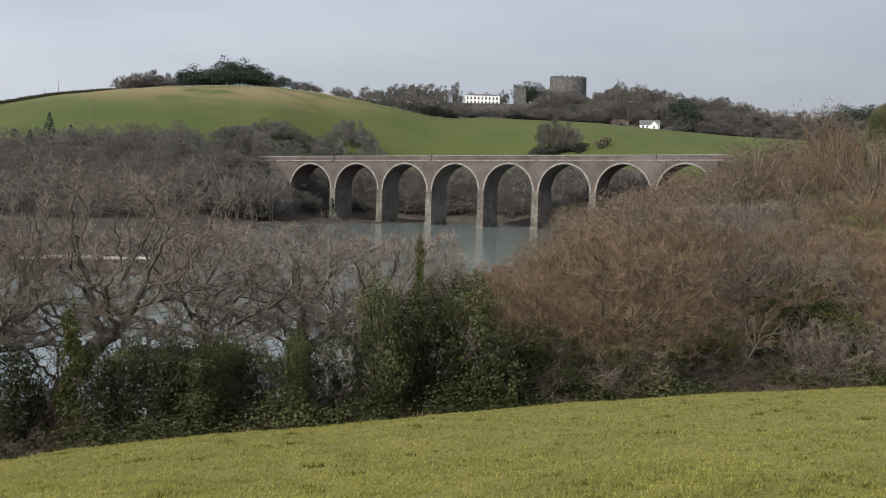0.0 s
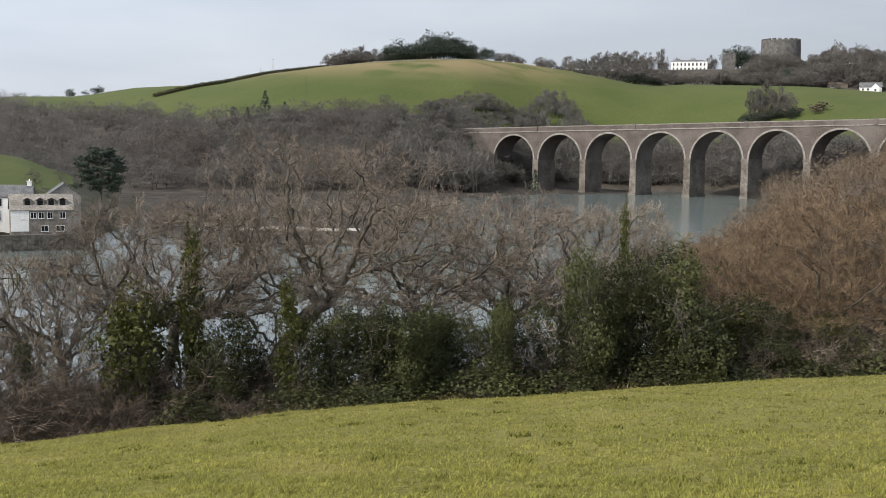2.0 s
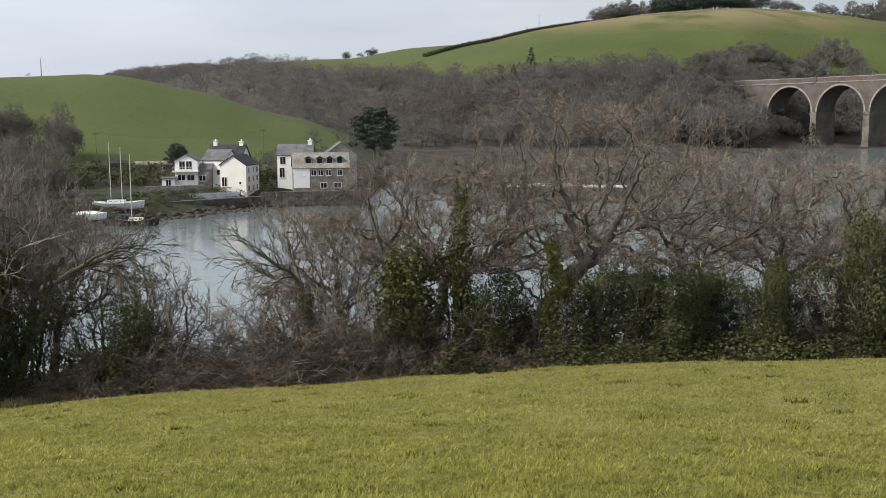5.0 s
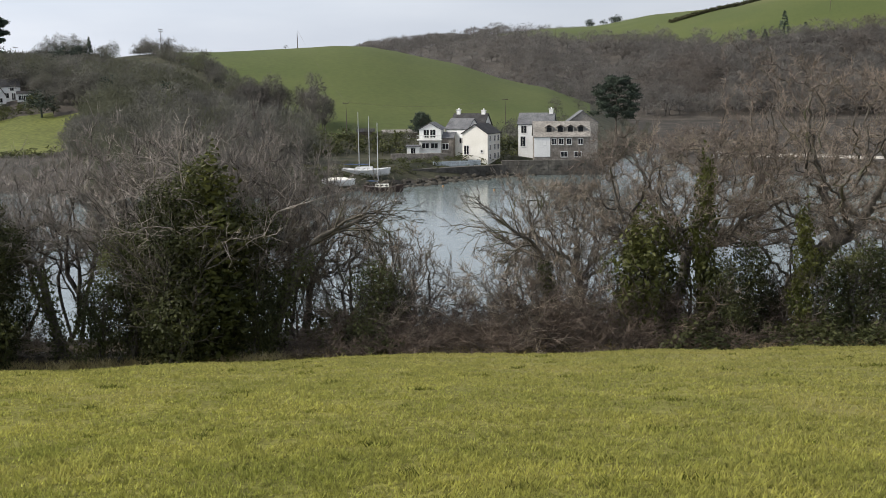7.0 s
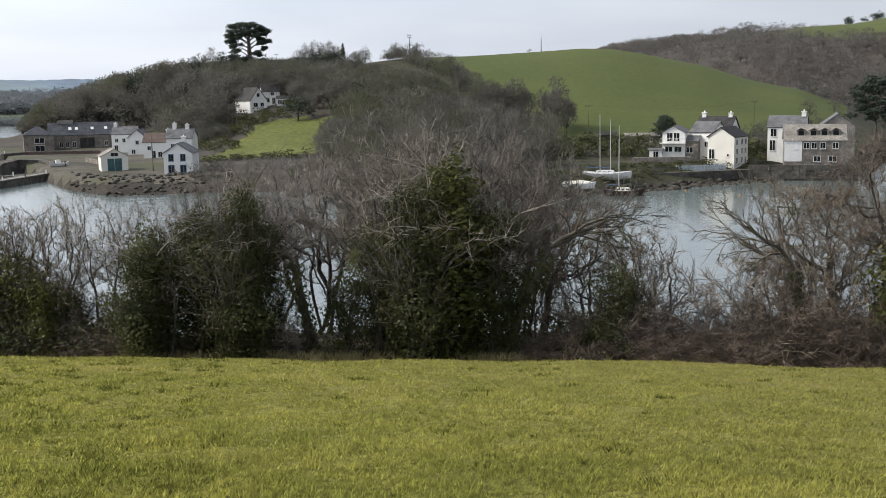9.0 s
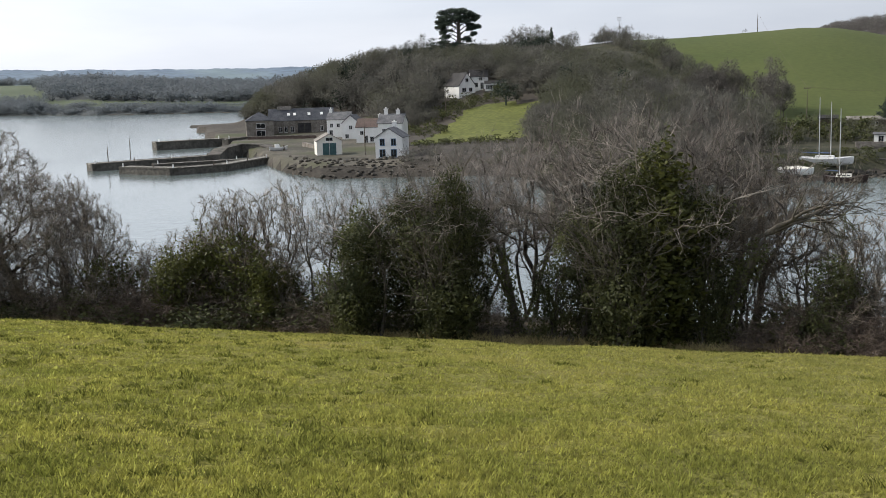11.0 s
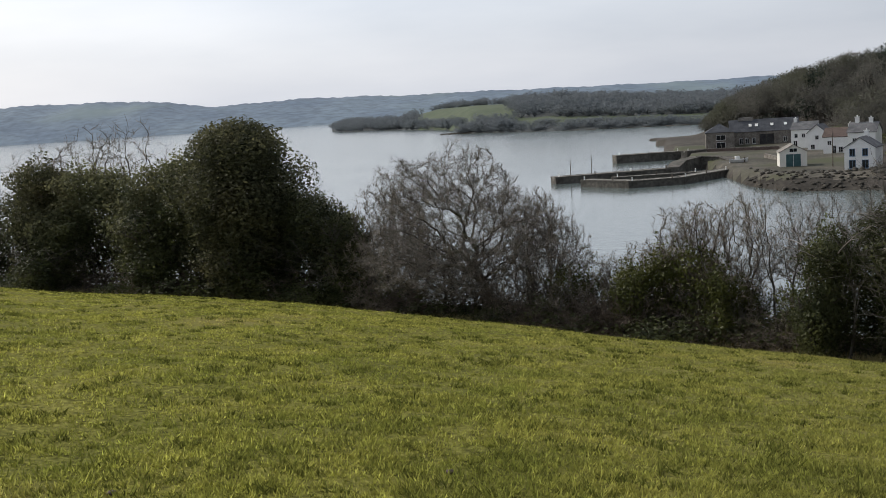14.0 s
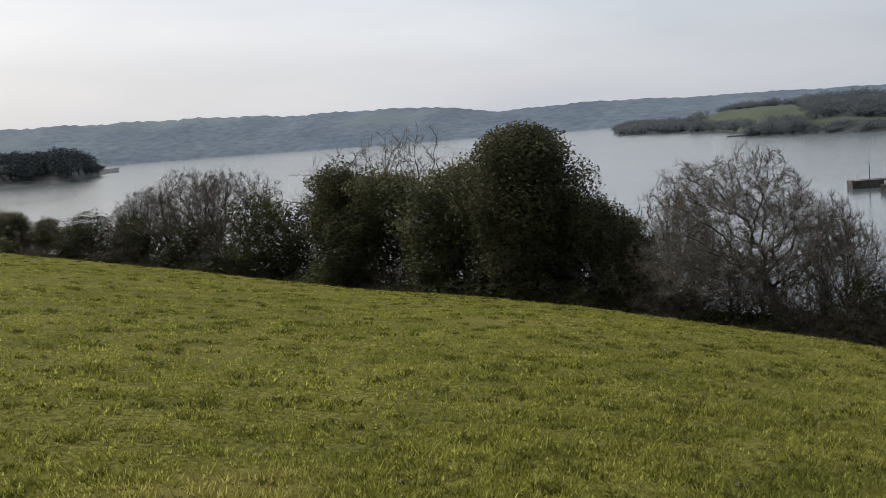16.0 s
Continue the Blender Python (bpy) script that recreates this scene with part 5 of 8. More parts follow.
def plant_woods():
    rng = np.random.default_rng(9)
    bare = crown_variants(rng, 14, 290, 1.15, 10, 1.25)
    bare_dim = dome_variants(rng, 6, 170, 0.026, 0.075, 1.15)
    bare_full = crown_variants(np.random.default_rng(19), 8, 480, 1.0, 14, 1.25)
    bare_dome = dome_variants(np.random.default_rng(23), 10, 560, 0.019, 0.052)
    bare_near = dome_variants(np.random.default_rng(29), 8, 1500, 0.0050, 0.055)
    pines = leafy_variants(rng, 5, 760, "round")
    tufts = leafy_variants(rng, 4, 66, "round")
    cones = leafy_variants(rng, 3, 220, "cone")
    footA = lambda az: along(az, (-12, 490), (-6, 580), (-2.4, 632), (2, 652), (5, 646), (7, 616), (9, 566), (13.6, 531), (20, 506), (27, 506), (32, 486), (38, 526), (45, 606))
    topA = lambda az: along(az, (-12, 540), (-6, 660), (0, 690), (3, 690), (6, 672), (10, 655), (22, 640), (25, 690), (28, 760), (31, 820), (33, 900), (34.6, 1250), (45, 1250))
    spread_trees("far_wood", "bare grey-brown woodland on the far bank", bare, scatter(rng, 1900, -13, 40, footA, topA, 8, 14, (4,), 1.5), M_FARTWIG)
    def by_top(rows, share):
        """Trees by the bearing and the height above level of their tops, and their breadth in degrees."""
        out = []
        for az, el, broad, d in rows:
            h = drop_to(el, d) - ground_z(az, d) + 0.2
            wide = 2 * d * math.tan(radians(broad / 2)) / (share * h)
            out += [(az, d, h, wide * 1.3), (az + broad * 0.28, d + 3, h * 0.86, wide * 1.3), (az - broad * 0.28, d - 3, h * 0.78, wide * 1.35), (az + broad * 0.1, d - 6, h * 0.55, wide * 1.8)]
        return np.array(out)
    tops = [(16.25, 5.25, 0.9, 905), (15.85, 5.45, 0.9, 912), (15.3, 5.6, 1.1, 908), (14.75, 5.63, 0.9, 914), (14.2, 5.5, 1.0, 908), (15.6, 5.2, 1.2, 900), (14.7, 5.2, 1.3, 900), (13.6, 5.3, 0.7, 918), (11.8, 5.95, 0.6, 925), (9.3, 5.8, 0.7, 925), (8.75, 5.6, 0.8, 922), (7.5, 5.4, 0.8, 908),
            (6.95, 5.4, 0.7, 910), (6.5, 5.15, 0.5, 912), (5.4, 5.18, 0.7, 915), (4.9, 5.08, 0.5, 918), (3.9, 5.28, 0.8, 925), (3.35, 5.15, 0.6, 963), (2.5, 5.52, 0.8, 1000), (1.95, 5.5, 0.8, 1000), (1.3, 5.6, 1.0, 970), (0.65, 5.52, 0.9, 972), (0.0, 5.5, 0.8, 1000), (-0.75, 5.64, 0.6, 955),
            (1.0, 5.1, 1.2, 912), (0.2, 5.0, 1.2, 910), (2.0, 5.0, 1.0, 914), (-0.55, 4.8, 1.0, 915), (2.9, 4.9, 0.8, 914), (-1.5, 5.15, 0.5, 1030), (-2.3, 5.2, 0.5, 1030), (-3.2, 5.35, 0.5, 1030), (-5.3, 5.5, 0.5, 1025), (-5.3, 5.15, 0.8, 950), (-6.0, 5.45, 0.9, 955), (-6.7, 5.4, 0.8, 958),
            (-7.3, 5.2, 0.8, 951), (-7.8, 5.0, 0.7, 948), (-8.3, 4.75, 0.7, 943), (-0.9, 4.6, 0.8, 908), (-1.4, 4.36, 0.7, 908), (-2.0, 4.34, 0.7, 910), (-2.6, 4.36, 0.7, 908), (-3.2, 4.42, 0.7, 910), (-3.8, 4.5, 0.7, 910), (-4.9, 4.6, 0.6, 940), (-5.6, 4.5, 0.8, 914), (-6.4, 4.5, 0.8, 914),
            (-7.2, 4.4, 0.8, 914), (-8.0, 4.3, 0.7, 914), (-4.5, 4.5, 0.7, 922), (-7.9, 4.7, 0.8, 935), (-8.75, 5.55, 0.6, 1000), (-9.2, 5.93, 0.8, 1000), (-9.75, 5.6, 0.7, 1000), (-10.25, 5.78, 0.8, 1000), (-10.9, 5.5, 0.9, 963), (-11.5, 5.42, 0.9, 966), (-12.15, 5.34, 0.9, 963), (-12.85, 5.12, 0.8, 965),
            (-13.6, 5.08, 0.9, 960), (-14.4, 5.19, 0.9, 970), (-15.0, 4.9, 0.8, 965), (-15.6, 4.66, 0.8, 960), (-16.35, 4.62, 0.8, 960), (-17.3, 4.5, 0.9, 955), (-18.3, 4.45, 0.9, 955), (-19.3, 4.45, 0.9, 955), (-20.2, 4.5, 0.9, 960), (-9.0, 4.9, 0.9, 940), (-9.9, 4.8, 0.9, 938), (-11.9, 4.8, 1.0, 941),
            (-13.2, 4.6, 1.0, 934), (-14.2, 4.5, 1.0, 934), (-15.2, 4.3, 1.0, 934), (-12.4, 4.1, 0.8, 922), (-13.6, 3.9, 0.9, 920), (-14.6, 3.9, 0.9, 920), (-5.4, 3.85, 0.8, 716), (-5.9, 4.0, 0.9, 720), (-6.5, 3.8, 0.9, 716), (-7.0, 3.5, 0.7, 716)]
    spread_trees("hilltop_wood", "bare trees along the hilltop", bare_dome, np.concatenate([by_top(tops, 1.0), scatter(rng, 60, -15, 6, 915, 940, 3.5, 6, None, 2.0), scatter(rng, 90, -8.4, -3.2, 905, 945, 8, 12, None, 1.3), scatter(rng, 120, -24, -15, 900, 960, 8, 13, None, 1.3), scatter(rng, 150, -16, -8.3, 934, 985, 10, 15, None, 1.1), scatter(rng, 50, -8.6, -8.0, 925, 975, 8, 12, None, 1.2)]), M_HILLTWIG)
    high = [(11.1, 2.9, 1.4, 655), (10.3, 3.05, 1.4, 665), (9.5, 3.2, 1.3, 675), (8.7, 3.3, 1.2, 690), (8.0, 3.25, 1.1, 700), (7.3, 2.85, 1.0, 700), (6.6, 2.6, 1.0, 700), (6.0, 2.7, 0.9, 704), (5.5, 3.1, 0.9, 712), (5.0, 3.62, 1.0, 740), (4.4, 3.56, 1.0, 740), (3.8, 3.1, 0.9, 726),
            (3.3, 2.5, 0.8, 702), (2.8, 2.0, 0.8, 696), (9.0, 2.4, 1.3, 650), (7.6, 2.2, 1.3, 675), (6.2, 2.1, 1.2, 684), (5.0, 2.4, 1.2, 690), (4.0, 2.3, 1.0, 690), (10.4, 2.3, 1.3, 646)]
    spread_trees("bank_top_wood", "bare grey trees rising behind the viaduct", bare_dome, by_top(high, 1.0), M_FARTWIG)
    spread_trees("ridge_wood", "bare woodland on the far ridge", bare, under(np.concatenate([scatter(rng, 420, 33.6, 42.5, 1130, 1260, 12, 18, None, 1.2), scatter(rng, 60, 26, 34, 1085, 1110, 2, 4, None, 2.0)]), lambda a: along(a, (26, 3.3), (33, 2.6), (34.5, 2.28), (36.3, 2.44), (37.5, 2.48), (38.6, 2.38), (39.8, 2.33), (40.7, 2.11), (41.4, 1.83), (42.5, 1.5))), M_FARTWIG)
    spread_trees("arch_wood", "bare trees standing behind the viaduct", bare, under(np.concatenate([scatter(rng, 70, 8.5, 13.0, 546, 574, 17, 25, None, 0.95), scatter(rng, 420, -12, 7.5, lambda a: along(a, (-12, 495), (-6, 585), (-2, 640), (5, 652), (7.5, 630)), lambda a: along(a, (-12, 580), (-6, 680), (0, 705), (7.5, 700)), 13, 21, None, 1.2)]), lambda a: along(a, (-12, 1.6), (-4, 1.45), (1.9, 1.3), (8.4, 1.1), (8.6, 2.2), (13, 2.0))), M_FARTWIG)
    dark = [(12.75, 5.95, 1.1, 905), (13.25, 5.65, 0.6, 908), (12.15, 5.75, 0.7, 908), (11.65, 5.95, 0.7, 910), (11.2, 6.42, 0.9, 912), (10.75, 6.2, 0.9, 906), (10.25, 6.3, 0.9, 912), (9.7, 6.05, 0.8, 908), (9.2, 5.9, 0.7, 910), (8.23, 5.60, 0.6, 905), (10.5, 5.7, 1.3, 900), (11.4, 5.6, 1.2, 900), (12.6, 5.4, 1.2, 900), (9.5, 5.5, 0.9, 902),
            (-4.25, 5.72, 0.8, 1028), (-4.75, 5.66, 0.8, 1030), (-12.35, 4.95, 0.9, 934), (-12.9, 4.7, 0.7, 932), (-20.3, 4.66, 1.0, 970), (-21.3, 4.66, 1.0, 975), (-22.6, 4.7, 1.0, 975), (-6.9, 4.55, 0.6, 922), (-1.6, 4.0, 0.5, 915), (0.6, 4.3, 0.9, 905), (-0.4, 4.1, 0.8, 905)]
    spread_trees("hilltop_pines", "dark evergreen trees on the hilltop", pines, np.concatenate([by_top(dark, 0.75) * (1, 1, 1.12, 1), scatter(rng, 6, 27.6, 29.4, 1090, 1120, 8, 11, None, 1.3), scatter(rng, 16, -7.3, -4.9, 700, 714, 5, 8, None, 1.8)]), M_PINE)
    spread_trees("gorse_scrub", "rusty brown gorse scrub on the hill field", tufts, scatter(rng, 26, -8.8, -4.9, 706, 716, 4, 7, None, 1.8), M_BRAMBLE, "shrubs")
    hedge_az = np.linspace(16.6, 25.2, 240)
    spread_trees("hill_hedge", "dark clipped hedge climbing the hill", tufts, np.stack([hedge_az, along(hedge_az, (16.6, 893), (20, 865), (25.2, 800)), rng.uniform(4.4, 5.2, 240), np.full(240, 1.6)], -1), M_HOLM, "hedge", 1.6)
    far_az = np.linspace(26, 36, 70)
    spread_trees("far_field_hedge", "thin dark hedge between far fields", tufts, np.stack([far_az, along(far_az, (26, 1085), (36, 1120)), rng.uniform(3.0, 3.8, 70), np.full(70, 2.6)], -1), M_HOLM, "hedge", 1.2)
    spread_trees("bank_conifers", "dark conifers among the bare wood", cones, np.array([
        (19.7, 640, 16, 1.3), (20.6, 635, 9, 1.6), (21.3, 640, 9, 1.6), (18.7, 645, 8, 1.8), (3.1, 912, 14, 0.8), (9.0, 600, 14, 1), (12.5, 620, 12, 1.2), (5.6, 575, 12, 1.3)]), M_PINE)
    # hamlet: trees behind the houses, wooded headland
    spread_trees("headland_wood", "bare wooded headland slope", bare_full, under(np.concatenate([
        scatter(rng, 620, 50, 70.5, lambda a: along(a, (50, 232), (54, 262), (55.3, 362), (60.2, 362), (61, 340), (62, 320), (64, 345), (66, 392), (70.5, 405)), 470, 9.5, 14, (4, 8), 1.25),
        scatter(rng, 200, 44, 55.8, lambda a: along(a, (44, 212), (50, 205), (55, 232)), lambda a: along(a, (44, 262), (50, 330), (55, 268)), 8, 12, (4, 8)),
        scatter(rng, 200, 44, 56, 268, 430, 8, 12, (4, 8), 1.1)]),
        lambda a: along(a, (43, -0.8), (44, -1.0), (47, -0.7), (48.9, 0.0), (50.2, 1.0), (51.5, 1.2), (54.4, 1.5), (57.2, 1.68), (60, 1.68), (62.6, 1.62), (63.4, 1.74), (64.3, 1.52), (65.2, 1.36), (66.1, 1.06), (67.3, 0.72), (69.3, -0.12), (70.5, -1.2))), M_HEADTWIG)
    e_r = rng.uniform(290, 432, 90)
    e_az = 52.0 - 5.9 * (430 - e_r) / 130 + rng.uniform(-0.4, 0.7, 90)
    spread_trees("hillside_trees", "bare trees standing singly on the hillside", bare_full, np.concatenate([
        np.stack([e_az, e_r, rng.uniform(4.5, 8.0, 90), rng.uniform(0.9, 1.4, 90)], -1),
        by_top([(47.4, 0.2, 0.9, 284), (48.6, 0.4, 1.0, 300), (49.8, 0.7, 1.0, 320), (51.0, 0.9, 1.0, 340), (52.2, 1.0, 1.0, 360), (53.4, 1.1, 1.0, 370)], 1.0),
        np.array([(53.4, 432, 8.0, 0.9), (50.7, 432, 7.0, 0.6), (44.9, 430, 1.6, 1.8)]), scatter(rng, 24, 26, 31, 250, 420, 4, 7)]), M_HEADTWIG)
    spread_trees("skyline_trees", "close rounded bare trees on the headland's skyline", bare_near, np.concatenate([
        by_top([(57.0, 2.0, 0.9, 430), (56.5, 2.4, 1.0, 432), (55.9, 2.58, 1.1, 434), (55.3, 2.5, 1.0, 432), (54.85, 2.3, 0.8, 436), (61.85, 2.1, 0.8, 432), (61.2, 2.3, 0.9, 434), (58.2, 1.7, 1.1, 426), (59.0, 1.75, 1.2, 422), (60.0, 1.75, 1.2, 424), (57.5, 1.6, 1.0, 424), (62.6, 1.7, 1.0, 426), (63.6, 1.7, 1.0, 420), (60.8, 1.7, 1.0, 424), (56.2, 1.7, 1.2, 420), (55.0, 1.6, 1.2, 420)], 1.0), scatter(rng, 46, 53.6, 56.9, 328, 400, 7, 11, None, 1.1), scatter(rng, 16, 60.4, 62.0, 318, 360, 6, 9, None, 1.1)]), M_HEADTWIG)
    spread_trees("garden_end_trees", "rounded brown bare trees at the foot of the green hill", bare_near, by_top([(46.1, 0.68, 2.0, 300), (45.4, 0.4, 1.5, 296), (46.9, 0.4, 1.5, 300), (43.55, 0.66, 1.55, 282), (43.5, 0.0, 1.7, 279)], 1.0), M_HILLTWIG)
    spread_trees("headland_evergreens", "dark evergreens in the headland wood", pines, np.concatenate([
        scatter(rng, 26, 51, 66, 390, 440, 8, 11, (4,)), scatter(rng, 34, 50, 68, 300, 420, 6, 10, (4,), 1.2), by_top([(62.0, 1.98, 0.8, 428), (60.55, 2.15, 0.8, 424), (59.9, 1.95, 0.9, 424), (58.6, 1.9, 0.6, 426), (58.1, 1.72, 0.6, 430), (52.1, 1.9, 0.5, 432), (63.0, 1.5, 0.6, 428)], 0.75), np.array([(53.6, 320, 11, 1.0), (50.9, 300, 10, 1)])]), M_PINE)
    spread_trees("shore_shrubs", "bare scrub along the hamlet's shore", bare, np.concatenate([
        scatter(rng, 60, 44, 55, lambda a: shore(a) + 6, lambda a: shore(a) + 34, 4, 8), scatter(rng, 40, 29, 34, 245, 275, 4, 7), scatter(rng, 36, 36, 44, 235, 262, 2.5, 5), scatter(rng, 90, 54, 64, lambda a: shore(a) + 8, lambda a: shore(a) + 34, 1.5, 3, (4, 3)), scatter(rng, 70, 44, 52, lambda a: shore(a) + 3, lambda a: shore(a) + 30, 2, 4)]), M_HEADTWIG)
    lawn_az = np.linspace(30.5, 45.5, 60)
    spread_trees("garden_shrubs", "dark green garden shrubs and hedges round the hamlet", tufts, np.concatenate([
        scatter(rng, 220, 30, 46, 234, 262, 2.0, 4.2, (8,), 1.3), scatter(rng, 170, 33, 46, lambda a: shore(a) + 7, lambda a: shore(a) + 20, 0.8, 1.8, (8,), 1.7), np.stack([lawn_az, np.full(60, 263.0), rng.uniform(1.6, 2.6, 60), np.full(60, 1.8)], -1), scatter(rng, 40, 55, 66, 300, 345, 2, 4, (4, 3), 1.3), scatter(rng, 70, 59.0, 64, 280, 350, 2, 4, (4,), 1.4), scatter(rng, 50, 54.6, 62, 254, 264, 1.5, 2.4, None, 1.8), scatter(rng, 90, 56.0, 60.6, 330, 349, 1.2, 2.6, None, 1.8), scatter(rng, 40, 56.0, 57.4, 345, 372, 2, 4, None, 1.4)]), M_IVY, "shrubs")
    spread_trees("headland_spruce", "dark spruce beside the hilltop trees", cones, np.array([(54.55, 430, 9.5, 0.9)]), M_PINE)
    # across the wide water
    fe = lambda az: along(az, (60, 640), (70.6, 698), (77.5, 745), (82.5, 850), (83.5, 1050), (86.4, 1270), (89.1, 1370), (89.8, 1620))
    spread_trees("promontory_wood", "haze-tinted wooded promontory across the water", bare_dim, np.concatenate([
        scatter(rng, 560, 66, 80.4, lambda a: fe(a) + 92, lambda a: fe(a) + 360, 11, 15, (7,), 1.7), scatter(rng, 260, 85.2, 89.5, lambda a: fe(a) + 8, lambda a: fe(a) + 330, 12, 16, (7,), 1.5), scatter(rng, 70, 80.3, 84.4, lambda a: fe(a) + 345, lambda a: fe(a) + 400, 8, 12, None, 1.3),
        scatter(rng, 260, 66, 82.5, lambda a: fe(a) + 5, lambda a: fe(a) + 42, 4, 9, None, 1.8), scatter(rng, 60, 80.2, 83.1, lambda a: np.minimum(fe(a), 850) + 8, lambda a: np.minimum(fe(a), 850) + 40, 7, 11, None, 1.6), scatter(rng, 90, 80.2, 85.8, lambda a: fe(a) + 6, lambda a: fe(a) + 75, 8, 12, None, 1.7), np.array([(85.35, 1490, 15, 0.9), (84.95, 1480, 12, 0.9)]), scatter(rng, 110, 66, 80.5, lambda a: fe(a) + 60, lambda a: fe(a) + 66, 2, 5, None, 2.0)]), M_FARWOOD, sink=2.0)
    spread_trees("point_wood", "dark wooded point across the water", bare_dim, scatter(rng, 230, 116.1, 124, lambda a: along(a, (116.1, 1410), (117.4, 1100), (120.8, 1115), (125, 1065)), lambda a: along(a, (116.1, 1450), (117.4, 1230), (120.8, 1280), (125, 1250)), 14, 18, None, 1.5), M_POINTWOOD)
    # wooded rise to the right of the creek
    spread_trees("bank_wood", "grey-brown bare trees on the wooded rise", dome_variants(rng, 6, 1150, 0.0028, 0.042, 1.1, 17), np.concatenate([
        scatter(rng, 260, -30, -4.5, lambda a: along(a, (-30, 100), (-19, 100), (-17, 110), (-4.5, 110)), lambda a: along(a, (-30, 330), (-14, 300), (-9, 230), (-4.5, 170)), 8, 11, None, 1.15), scatter(rng, 90, -30, -15, 150, 300, 11, 14, None, 1.15)]), M_BANKTWIG)


plant_woods()


# ---- viaduct ----
M_STONE = material("weathered_viaduct_brick", (0.085, 0.070, 0.063), (0.145, 0.122, 0.111), 0.12, 0.9, 1.4, 0.5, accent=(0.16, 0.143, 0.132), accent_at=0.62)
M_RING = material("pale_arch_ring", (0.20, 0.188, 0.17), (0.32, 0.30, 0.275), 0.3, 0.9, 2.0, 0.4)
M_PIER = material("stained_pier_stone", (0.105, 0.092, 0.079), (0.215, 0.195, 0.170), 0.15, 0.9, 0.9, 0.5, accent=(0.095, 0.085, 0.070), accent_at=0.60)


def box(b, x0, x1, y0, y1, z0, z1, taper=0.0):
    """An upright block; its top drawn in by taper."""
    t = taper
    b.add([(x0, y0, z0), (x1, y0, z0), (x1, y1, z0), (x0, y1, z0), (x0 + t, y0 + t, z1), (x1 - t, y0 + t, z1), (x1 - t, y1 - t, z1), (x0 + t, y1 - t, z1)],
          [(0, 2, 1), (0, 3, 2), (4, 5, 6), (4, 6, 7), (0, 1, 5), (0, 5, 4), (1, 2, 6), (1, 6, 5), (2, 3, 7), (2, 7, 6), (3, 0, 4), (3, 4, 7)])


def part(name, b, mat, parent, label="", flat=True):
    v, f = b.arrays()
    ob = sheet(name, v, f, mat, smooth_shade=not flat, parent=parent)
    if label:
        tagged(ob, label)
    return ob


